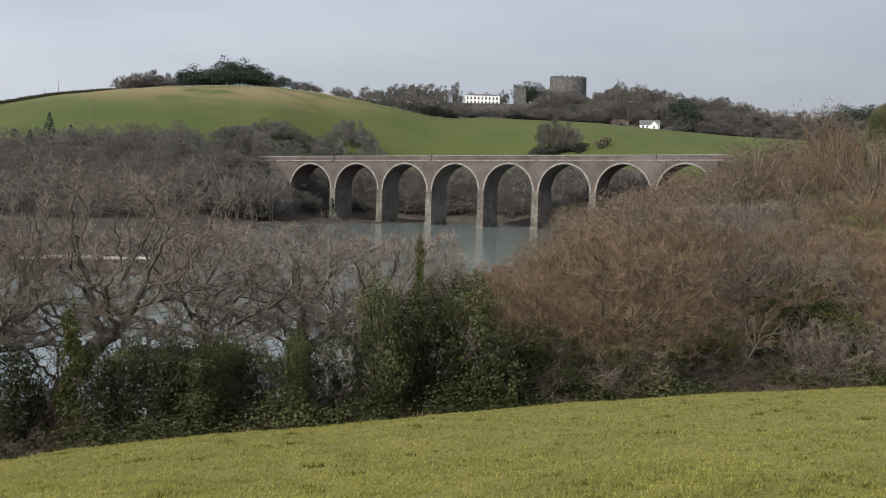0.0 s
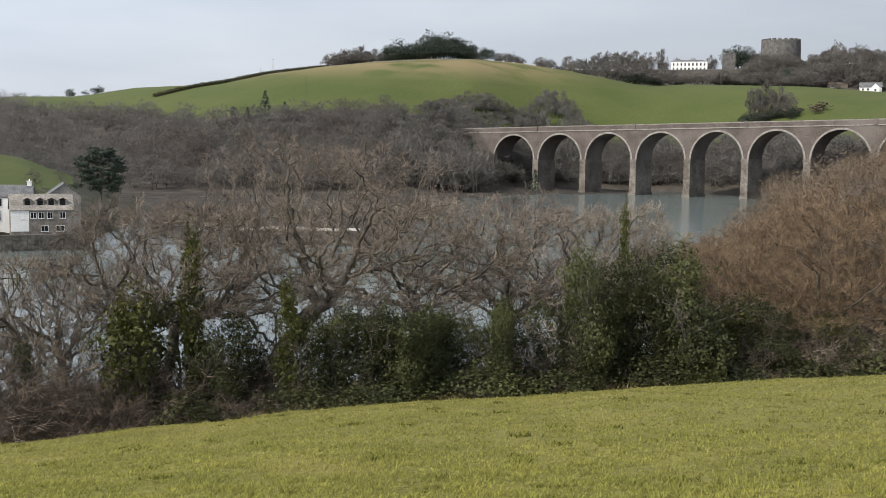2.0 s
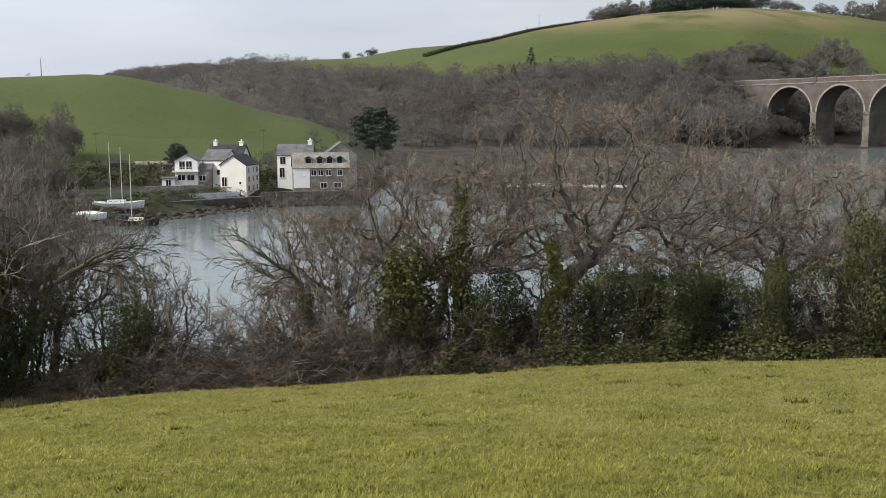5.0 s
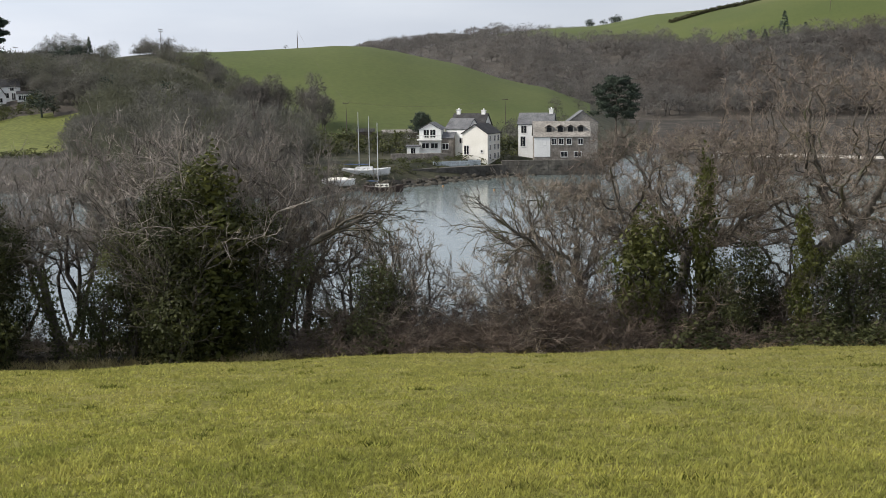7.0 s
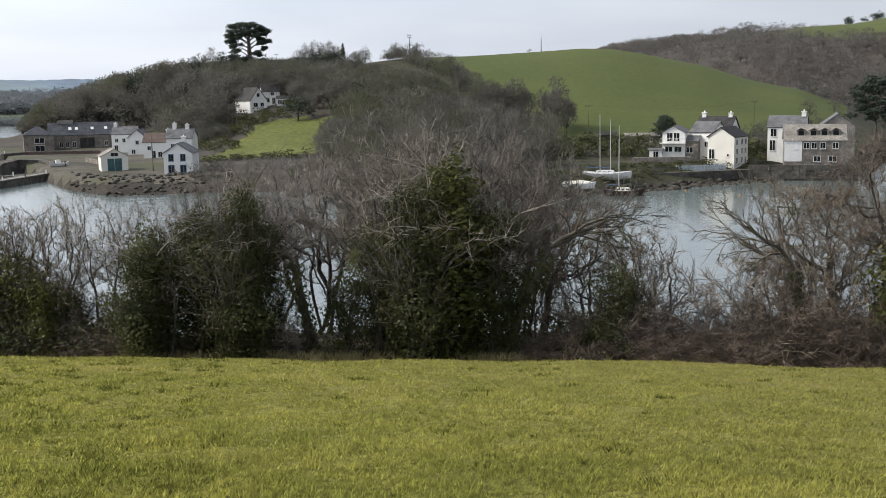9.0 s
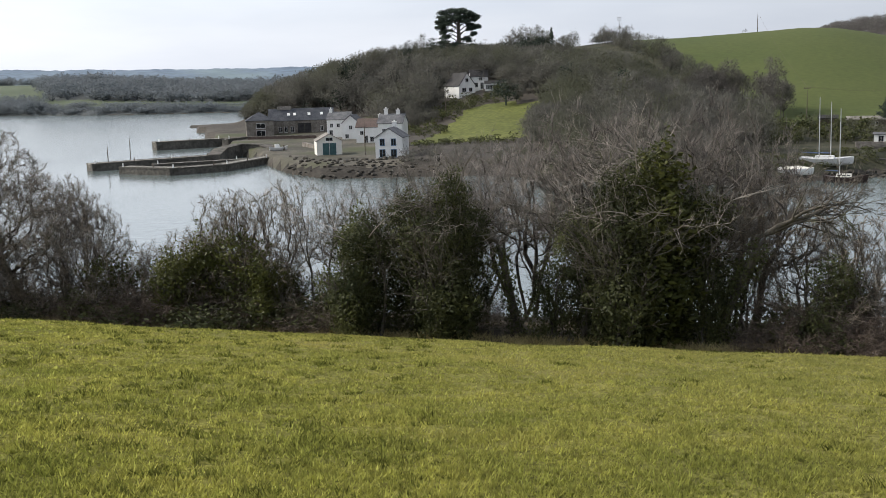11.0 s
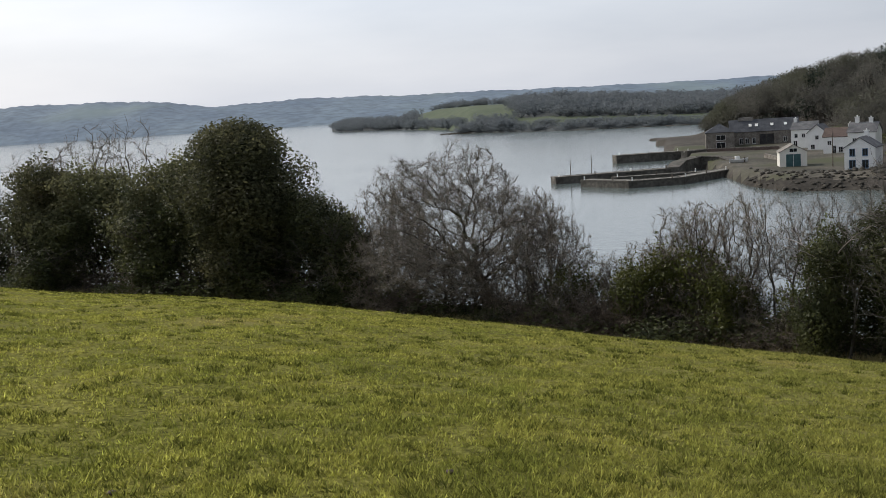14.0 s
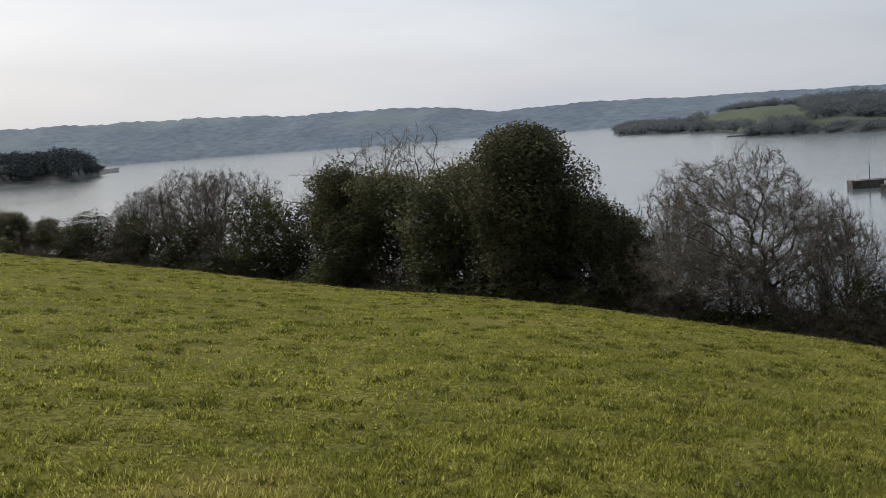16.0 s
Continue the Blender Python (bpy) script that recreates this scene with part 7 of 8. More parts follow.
def build_passage():
    house("gabled_cottage", "white cottage with blue window frames and slate roof", 63.15, 228, 5.8, 7.0, 4.4, 6.3, "y", -12, M_WHITE, M_SLATE,
          [(F, 1.5, 2.8, 0.9, 1.3, M_BLUE), (F, 3.9, 2.8, 0.9, 1.3, M_BLUE), (F, 1.5, 0.4, 1.1, 1.5, M_BLUE), (F, 3.9, 0.4, 1.1, 1.5, M_BLUE)], chimneys=((0.0, 6.4, 7.3),), z=2.2)
    house("boathouse", "pale-walled boathouse with teal double doors", 66.25, 245, 5.6, 6.0, 3.2, 4.7, "y", 6, M_CREAM, M_LICHEN,
          [(F, 2.8, 0.0, 3.0, 2.7, M_FRAME, M_TEAL, "door"), (F, 2.8, 3.2, 1.5, 0.7)], z=2.2, category="boathouse")
    house("white_row_house", "white waterside house with a slate roof", 65.75, 318, 6.6, 7.0, 5.4, 7.4, "x", -14, M_WHITE, M_SLATE, [(F, 1.4, 3.2, 0.8, 1.0), (F, 3.4, 3.2, 0.8, 1.0), (F, 1.2, 0.4, 0.9, 1.9, M_FRAME, M_GLASS, "door")], chimneys=((-2.8, 3.4, 8.3),), z=2.0)
    house("white_gable_house", "white house with its gable to the road", 65.1, 306, 5.0, 7.0, 4.8, 6.9, "y", -14, M_WHITE, M_SLATE, [(F, 2.5, 3.0, 0.8, 1.0), (F, 1.4, 0.5, 0.9, 1.1)], z=2.0)
    house("brown_roofed_house", "white house with a brown tiled roof", 64.2, 286, 6.4, 6.0, 4.4, 6.4, "x", -14, M_WHITE, M_TILE, [(F, 1.5, 2.4, 0.8, 0.9), (F, 4.2, 0.6, 0.9, 1.2), (F, 2.6, 0.2, 0.9, 1.9, M_FRAME, M_GLASS, "door")], chimneys=((2.6, 3.0, 7.3),), z=2.0)
    house("white_rear_house", "white house with tall chimneys behind the cottage", 63.05, 262, 6.0, 6.0, 6.0, 8.0, "x", -14, M_WHITE, M_SLATE, [(F, 1.5, 3.6, 0.8, 1.0)], chimneys=((-1.6, 3.0, 9.2), (1.4, 3.0, 8.9)), z=2.2)
    barn = house("slate_barn", "long stone barn with a slate roof and rooflights", 67.6, 352, 20.5, 9.0, 4.4, 7.9, "x", 2, M_RUBBLE, M_BLUESLATE,
                 [(F, u, 0.7, 0.9, 1.6) for u in (3.4, 5.2, 7.2)] + [(F, 11.0, 0.4, 4.2, 3.0, M_POLE, M_DARKSLATE, "door"), (F, 16.5, 0.9, 0.9, 1.4)], z=2.0, category="barn")
    for x in (-4.5, -2.6, 2.0, 6.0):
        b = Builder()
        slab(b, (x, 1.5, 5.92), (x + 0.9, 1.5, 5.92), (x + 0.9, 2.5, 6.66), (x, 2.5, 6.66), 0.06)
        part("rooflight", b, M_WHITE, barn)
    vent = Builder()
    box(vent, -7.5, -3.0, 3.9, 5.1, 7.6, 8.7)
    part("ridge_vent", vent, M_LICHEN, barn)
    house("barn_wing", "stone barn wing with a hipped slate roof", 69.75, 344, 8.4, 9.0, 4.8, 7.4, "y", 2, M_RUBBLE, M_BLUESLATE, [(F, 4.4, 2.6, 2.6, 1.4), (F, 4.4, 0.2, 2.6, 1.6, M_FRAME, M_GLASS, "door")], z=2.0, hip=4.0, category="barn")
    # house above the lawn
    house("hill_house", "white hillside house with a steep dark roof", 58.95, 355, 6.4, 8.5, 3.2, 7.2, "y", 34, M_WHITE, M_DARKSLATE, [(F, 2.0, 1.2, 1.5, 1.2), (F, 4.5, 1.2, 1.2, 1.2), (F, 3.1, 4.3, 1.0, 1.1)], category="house")
    house("hill_house_wing", "white cross wing of the hillside house", 58.3, 359, 5.6, 6.0, 4.4, 6.6, "x", 8, M_WHITE, M_DARKSLATE, [(F, 1.6, 1.0, 1.2, 1.4), (F, 3.6, 0.4, 1.0, 2.0, M_FRAME, M_GLASS, "door"), (F, 3.2, 3.2, 1.0, 0.9)])
    house("garden_room", "long low white garden room on the slope", 57.6, 355, 5.2, 3.5, 2.3, 3.0, "x", 0, M_WHITE, M_DARKSLATE, [(F, u, 0.5, 0.8, 1.3) for u in (0.8, 1.8, 2.8, 3.8, 4.6)])
    # quays
    for name, label, a0, d0, a1, d1, thick, top in (
            ("breakwater", "outer dark stone breakwater with a paved top", 78.2, 258, 72.25, 268, 4.2, 1.7), ("quay_head", "short stone head of the near quay", 76.95, 246, 74.45, 235, 3.6, 1.6), ("inner_quay", "inner stone quay arm", 75.2, 252, 70.3, 257, 3.0, 1.3),
            ("front_quay", "long dark stone quay wall", 74.45, 235, 71.57, 239.5, 4.0, 1.5), ("front_quay", "long dark stone quay wall meeting the shore", 71.57, 239.5, 68.5, 264, 4.0, 1.5), ("timber_jetty", "far jetty on dark piles", 75.0, 328, 71.6, 334, 5.0, 2.4), ("slip_wall", "low stone slip wall", 71.4, 322, 70.3, 330, 2.5, 2.8)):
        p, q = at(a0, d0), at(a1, d1)
        run = (q - p).length
        ob = tagged(new(name), label, "quay")
        ob.matrix_basis = Matrix.Translation(p) @ pose(0, 0, 0, 0, 0, math.degrees(math.atan2(q.y - p.y, q.x - p.x)))
        b = Builder()
        box(b, 0, run, 0, thick, -3.0, top - 0.35, 0.12)
        part("wall", b, M_QUAY, ob)
        n = int(run / 1.6)
        for y0 in (0.05, thick - 0.95):
            cap = Builder()
            box(cap, 0.012, run / n - 0.012, y0, y0 + 0.9, top - 0.35, top)
            stone = part("coping", cap, M_QUAY, ob)
            for i in range(1, n):
                again = new("coping", stone.data)
                again.parent = ob
                again.matrix_basis = Matrix.Translation((run * i / n, 0.02 * math.sin(i * 2.1), 0.02 * math.sin(i * 3.7)))
        b = Builder()
        box(b, 0.1, run - 0.1, 0.95, thick - 0.95, top - 0.34, top - 0.05)
        part("paving", b, M_QUAYTOP, ob)
        for i in range(0, int(run), 9):
            post = Builder()
            post.tube(np.array([[i + 1.0, 0.5, top - 0.1], [i + 1.0, 0.5, top + 0.75], [i + 1.0, 0.5, top + 0.8]]), [0.13, 0.13, 0.12], 6)
            part("bollard", post, M_POLE if i % 2 else M_WHITE, ob)


def wall_run(name, label, pts, thick, mat, cap):
    """A wall of courses along a bent line; pts: bearing, distance, height of its top."""
    root = tagged(new(name), label, "wall")
    rng = np.random.default_rng(len(pts) + int(pts[0][0]))
    for (a0, d0, z0), (a1, d1, z1) in zip(pts, pts[1:]):
        p, q = at(a0, d0), at(a1, d1)
        run, way = (q - p).length, (q - p).normalized()
        side = np.array([-way.y, way.x, 0]) * thick / 2
        b, c = Builder(), Builder()
        n = max(2, int(run / 2.2))
        for i in range(n):
            u0, u1 = i / n + 0.004, (i + 1) / n - 0.004
            e, f = np.array(p) + np.array(q - p) * u0, np.array(p) + np.array(q - p) * u1
            t0, t1 = z0 + (z1 - z0) * u0 + rng.uniform(-0.07, 0.07), z0 + (z1 - z0) * u1 + rng.uniform(-0.07, 0.07)
            lo = [e - side * 1.15, f - side * 1.15, f + side * 1.15, e + side * 1.15]
            v = [(*w[:2], -1.0) for w in lo] + [(*(e - side)[:2], t0), (*(f - side)[:2], t1), (*(f + side)[:2], t1), (*(e + side)[:2], t0)]
            b.add(v, [(0, 2, 1), (0, 3, 2), (4, 5, 6), (4, 6, 7), (0, 1, 5), (0, 5, 4), (1, 2, 6), (1, 6, 5), (2, 3, 7), (2, 7, 6), (3, 0, 4), (3, 4, 7)])
        part("wall", b, mat, root)
        e, f = np.array(p) + (0, 0, z0 + 0.1), np.array(q) + (0, 0, z1 + 0.1)
        slab(c, e - side * 1.1, f - side * 1.1, f + side * 1.1, e + side * 1.1, 0.22)
        part("coping", c, cap, root)


def build_yard():
    wall_run("basin_mound", "dark stone mound curving round the quay basin", ((72.2, 268, 1.8), (71.8, 280, 2.6), (70.9, 288, 3.1), (69.6, 286, 2.8), (68.7, 274, 1.8)), 3.0, M_QUAY, M_QUAY)
    wall_run("yard_wall", "low reddish stone wall before the barn", ((70.4, 326, 3.0), (68.6, 322, 3.1), (66.9, 318, 3.1)), 0.6, M_TILE, M_RUBBLE)
    wall_run("lane_wall", "stone wall beside the lane to the boathouse", ((67.6, 282, 3.2), (66.9, 268, 3.0), (66.9, 254, 2.9)), 0.6, M_RUBBLE, M_RUBBLE)
    rng = np.random.default_rng(8)
    for az, d in ((69.1, 268), (68.85, 269), (68.6, 268)):
        b = Builder()
        b.tube(np.array([[0, 0, -1.5], [0, 0, 2.6], [0, 0, 3.6], [0, 0, 3.65]]), [0.22, 0.2, 0.19, 0.1], 7)
        ob = tagged(part("mooring_post", b, M_POLE, None), "stout dark timber mooring post by the basin", "post", "mooring posts")
        ob.matrix_basis = Matrix.Translation(at(az, d, rng.uniform(-0.2, 0.1)))


def build_castle():
    keep = thing("castle_keep", "round ruined stone keep with a crenellated wall", "castle")
    keep.matrix_basis = Matrix.Translation(at(-6.53, 1000, ground_z(-6.53, 1000) - 1)) @ pose(0, 0, 0, 0, 0, -6)
    b = Builder()
    n, rad, h = 40, 16.4, 17.6
    for i in range(n):
        a0, a1 = i * 2 * math.pi / n, (i + 1) * 2 * math.pi / n
        top = h + (1.5 if i % 2 else 0.2)
        v = [(r * math.cos(a), r * math.sin(a), z) for z in (0, top) for r in (rad * (1.03 if z == 0 else 1.0), rad - 2.4) for a in (a0, a1)]
        b.add(v, [(0, 1, 5), (0, 5, 4), (2, 7, 3), (2, 6, 7), (4, 5, 7), (4, 7, 6), (0, 4, 6), (0, 6, 2), (1, 3, 7), (1, 7, 5)])
    part("keep_wall", b, M_OLDSTONE, keep)
    tower = thing("gate_tower", "square stone gatehouse tower", "tower")
    tower.matrix_basis = Matrix.Translation(at(-4.05, 985, ground_z(-4.05, 985) - 1)) @ pose(0, 0, 0, 0, 0, -3)
    b = Builder()
    box(b, -5.5, 5.5, 0, 10, -1, 14)
    for i in range(5):
        box(b, -5.5 + i * 2.3, -4.2 + i * 2.3, -0.01, 1.0, 14, 15.3)
    part("tower_wall", b, M_OLDSTONE, tower)
    house("white_mansion", "white classical mansion with two rows of windows", -2.1, 985, 31, 12, 9.2, 10.6, "x", 0, M_WHITE, M_SLATE, z=ground_z(-2.1, 985) - 2.1, openings=
          [(F, 2.2 + 3.3 * k, 5.4, 1.3, 2.4) for k in range(9)] + [(F, 2.2 + 3.3 * k, 1.0, 1.4, 2.8) for k in range(9)], hip=5.0, category="mansion")
    house("hill_cottage", "white cottage with a wide roof below the trees", -10.8, 925, 16, 8, 4.2, 7.6, "x", 6, M_WHITE, M_SLATE, [(F, 2.2 + 3.6 * k, 1.2, 1.6, 1.6) for k in range(4)], over=0.6)
    house("cottage_gable", "white gabled wing of the hillside cottage", -11.0, 923, 6, 8, 4.6, 7.6, "y", 6, M_WHITE, M_SLATE, [(F, 3.0, 1.4, 1.4, 1.6)])
    house("low_barn", "low long dark barn beside the cottage", -9.25, 930, 16, 7, 3.0, 4.6, "x", 0, M_POLE, M_TILE, [(F, 4, 0.5, 2.5, 1.8)], category="barn")
    house("small_white_house", "small white house among trees", -8.3, 940, 9, 7, 4.4, 6.4, "x", 0, M_WHITE, M_SLATE, [(F, 2.2, 1.2, 1.2, 1.3), (F, 6, 1.2, 1.2, 1.3)])
    for az, w, mat in ((-16.6, 26, M_LICHEN), (-17.6, 16, M_TILE), (-18.8, 30, M_LICHEN), (-20.2, 18, M_LICHEN)):
        house("distant_house", "distant low house on the skyline", az, 985, w, 9, 4.0, 7.0, "x", 0, M_OLDSTONE, mat, [(F, 2.5 + 4.0 * k, 1.2, 1.5, 1.5) for k in range(int(w / 4.5))], z=ground_z(az, 985) - 1)


def pole(name, label, az, d, h, arms=1, lean=0.0, thick=0.14):
    root = thing(name, label, "pole", "poles")
    root.matrix_basis = Matrix.Translation(at(az, d, ground_z(az, d) - 0.3)) @ pose(0, 0, 0, lean, 0, az + 15)
    b = Builder()
    b.tube(np.array([[0, 0, 0], [0, 0, h * 0.6], [0, 0, h]]), [thick, thick * 0.85, thick], 8)
    part("shaft", b, M_POLE, root)
    for k in range(arms):
        b = Builder()
        box(b, -0.8, 0.8, -0.07, 0.07, h - 0.45 - 0.8 * k, h - 0.28 - 0.8 * k)
        part("crossarm", b, M_POLE, root)
        for x in (-0.7, 0.0, 0.7):
            i = Builder()
            i.tube(np.array([[x, 0, h - 0.3 - 0.8 * k], [x, 0, h - 0.1 - 0.8 * k], [x, 0, h - 0.02 - 0.8 * k]]), [0.07, 0.08, 0.05], 6)
            part("insulator", i, M_POLE, root)


def build_poles():
    for az, d, h, arms, thick in ((19.3, 905, 14, 1, 0.22), (19.95, 900, 9, 0, 0.2), (51.1, 420, 9.5, 2, 0.17), (57.95, 430, 9.5, 1, 0.17), (44.3, 428, 7.5, 0, 0.16), (41.9, 272, 8.0, 1, 0.11), (33.6, 300, 7.5, 1, 0.12), (36.6, 234, 7.0, 0, 0.10),
                                  (60.1, 330, 9.0, 0, 0.14), (17.6, 700, 12, 0, 0.16), (5.9, 650, 13, 0, 0.2), (8.7, 700, 10, 0, 0.18), (31.0, 800, 10, 1, 0.16), (64.4, 240, 9, 1, 0.12)):
        pole("utility_pole", "weathered wooden utility pole", az, d, h, arms, 0.0, thick)
    for az, d in ((77.4, 262), (76.3, 290)):
        b = Builder()
        b.tube(np.array([[0, 0, -2], [0, 0, 4.0], [0.1, 0, 6.5]]), [0.12, 0.1, 0.08], 6)
        ob = tagged(part("mooring_pole", b, M_POLE, None), "slender mooring pole standing in the water", "pole")
        ob.matrix_basis = Matrix.Translation(at(az, d, 0))


def hull(b, length, beam, depth, sheer=0.35):
    """A boat hull with a raked stem, narrowing stern and raised sheer."""
    n, m = 13, 7
    v = []
    for i in range(n):
        t = i / (n - 1)
        half = beam / 2 * (math.sin(math.pi * min(1, (t * 0.82 + 0.18))) ** 0.6 if t < 0.999 else 0.02)
        rise = sheer * (2 * t - 0.9) ** 2
        keel = -depth * 0.55 * (math.sin(math.pi * (0.12 + 0.83 * t)) ** 0.5)
        for j in range(m):
            a = -1 + 2 * j / (m - 1)
            y = half * math.copysign(abs(a) ** 0.7, a)
            z = (depth * 0.5 + rise) * abs(a) ** 2.2 + keel * (1 - abs(a) ** 2.2)
            v.append((-length / 2 + length * t + 0.25 * abs(a) * t, y, z))
    f = []
    for i in range(n - 1):
        for j in range(m - 1):
            p = i * m + j
            f += [(p, p + 1, p + m + 1), (p, p + m + 1, p + m)]
    base = len(v)
    deck = [(v[i * m][0], v[i * m][1], v[i * m][2] - 0.08) for i in range(n)] + [(v[i * m + m - 1][0], v[i * m + m - 1][1], v[i * m + m - 1][2] - 0.08) for i in range(n)]
    f += [q for i in range(n - 1) for q in ((base + i, base + i + 1, base + n + i + 1), (base + i, base + n + i + 1, base + n + i))]
    f += [(j, j + 1, 3) for j in range(m - 1) if j not in (2, 3)]
    b.add(np.array(v + deck), f)


def sailing_boat(name, label, az, d, turn, length, beam, depth, masts, hull_mat, cabin_mat, z=0.0, tilt=0.0):
    root = thing(name, label, "boat", "boats at the hamlet")
    root.matrix_basis = Matrix.Translation(at(az, d, max(0.1, ground_z(az, d)) + z)) @ pose(0, 0, 0, tilt, 0, az + turn)
    b = Builder()
    hull(b, length, beam, depth)
    part("hull", b, hull_mat, root, flat=False)
    c = Builder()
    box(c, -length * 0.22, length * 0.16, -beam * 0.26, beam * 0.26, depth * 0.4, depth * 0.4 + 0.62, 0.12)
    cab = part("cabin", c, cabin_mat, root)
    for k in range(3):
        for sgn in (-1, 1):
            g = Builder()
            x = -length * 0.17 + k * length * 0.11
            box(g, x, x + 0.45, sgn * (beam * 0.22) - 0.03, sgn * (beam * 0.22) + 0.03, depth * 0.4 + 0.25, depth * 0.4 + 0.46)
            part("porthole", g, M_GLASS, cab)
    for x, h in masts:
        mb = Builder()
        mb.tube(np.array([[x, 0, 0.2], [x, 0, h * 0.6], [x, 0, h - 0.02], [x, 0, h]]), [0.085, 0.075, 0.055, 0.05], 8)
        mast = part("mast", mb, M_ALLOY, root)
        sp = Builder()
        sp.tube(np.array([[x, -0.7, h * 0.62], [x, 0, h * 0.64], [x, 0.7, h * 0.62]]), [0.03, 0.03, 0.02], 5)
        part("spreader", sp, M_ALLOY, mast)
        bo = Builder()
        bo.tube(np.array([[x - 0.1, 0, 1.55], [x - length * 0.18, 0, 1.6], [x - length * 0.36, 0, 1.62]]), [0.13, 0.14, 0.08], 6)
        part("boom", bo, M_CANVAS, mast, "boom with a furled sail")
        for y, xx in ((-beam / 2, x - 0.2), (beam / 2, x - 0.2), (0.0, length / 2), (0.0, -length / 2)):
            st = Builder()
            st.tube(np.array([[xx, y, depth * 0.5], [(xx + x) / 2, y / 2, (h + depth * 0.5) / 2], [x, 0, h]]), [0.016, 0.016, 0.012], 3)
            part("stay", st, M_POLE, mast)
    return root


def build_boats():
    sailing_boat("ketch", "white two-masted yacht lying against the shore", 40.95, 199, -8, 8.6, 2.7, 1.3, ((-1.2, 11.1), (0.7, 10.3)), M_HULLWHITE, M_HULLWHITE, 0.4, 2)
    sailing_boat("wooden_yacht", "dark wooden yacht with a pale cabin and one mast", 40.05, 187.5, -6, 6.6, 2.1, 1.2, ((-0.9, 11.6),), M_HULLDARK, M_CREAM, 0.2)
    root = thing("motor_boat", "white motor boat under a pale cover", "boat", "boats at the hamlet")
    root.matrix_basis = Matrix.Translation(at(42.4, 190, ground_z(42.4, 190) + 0.4)) @ pose(0, 0, 0, 4, 0, 42 - 14)
    b = Builder()
    hull(b, 5.6, 2.1, 1.0)
    part("hull", b, M_HULLWHITE, root, flat=False)
    c = Builder()
    c.add([(-2.4, -0.9, 0.5), (-2.4, 0.9, 0.5), (2.3, 0.25, 0.85), (2.3, -0.25, 0.85), (-1.6, 0, 1.0), (0.6, 0, 1.15)], [(0, 1, 4), (1, 2, 5), (1, 5, 4), (2, 3, 5), (3, 0, 4), (3, 4, 5)])
    part("cover", c, M_CREAM, root, "pale canvas cover")
    for az, d in ((36.9, 196), (34.2, 188), (83.9, 330), (86.0, 410)):
        b = Builder()
        p, u = np.zeros((1, 3)), None
        b.tube(np.array([[0, 0, -0.15], [0, 0, 0.02], [0, 0, 0.2], [0, 0, 0.3]]), [0.14, 0.24, 0.18, 0.05], 10)
        ob = tagged(part("mooring_buoy", b, M_TIMBER if az < 80 else M_DARKSLATE, None, flat=False), "small round mooring buoy afloat", "buoy", "mooring buoys")
        ob.matrix_basis = Matrix.Translation(at(az, d, 0))
    # small craft by the quay
    for az, d, turn in ((68.9, 268, 15), (22.6, 262, 20)):
        root = thing("dinghy", "small white open boat drawn up ashore", "boat", "small boats")
        root.matrix_basis = Matrix.Translation(at(az, d, ground_z(az, d) + 0.35)) @ pose(0, 0, 0, 0, 0, az + turn)
        b = Builder()
        hull(b, 4.2, 1.7, 0.8)
        part("hull", b, M_HULLWHITE, root, flat=False)
        b = Builder()
        box(b, -0.9, 0.4, -0.5, 0.5, 0.35, 1.2, 0.15)
        part("cuddy", b, M_WHITE, root)


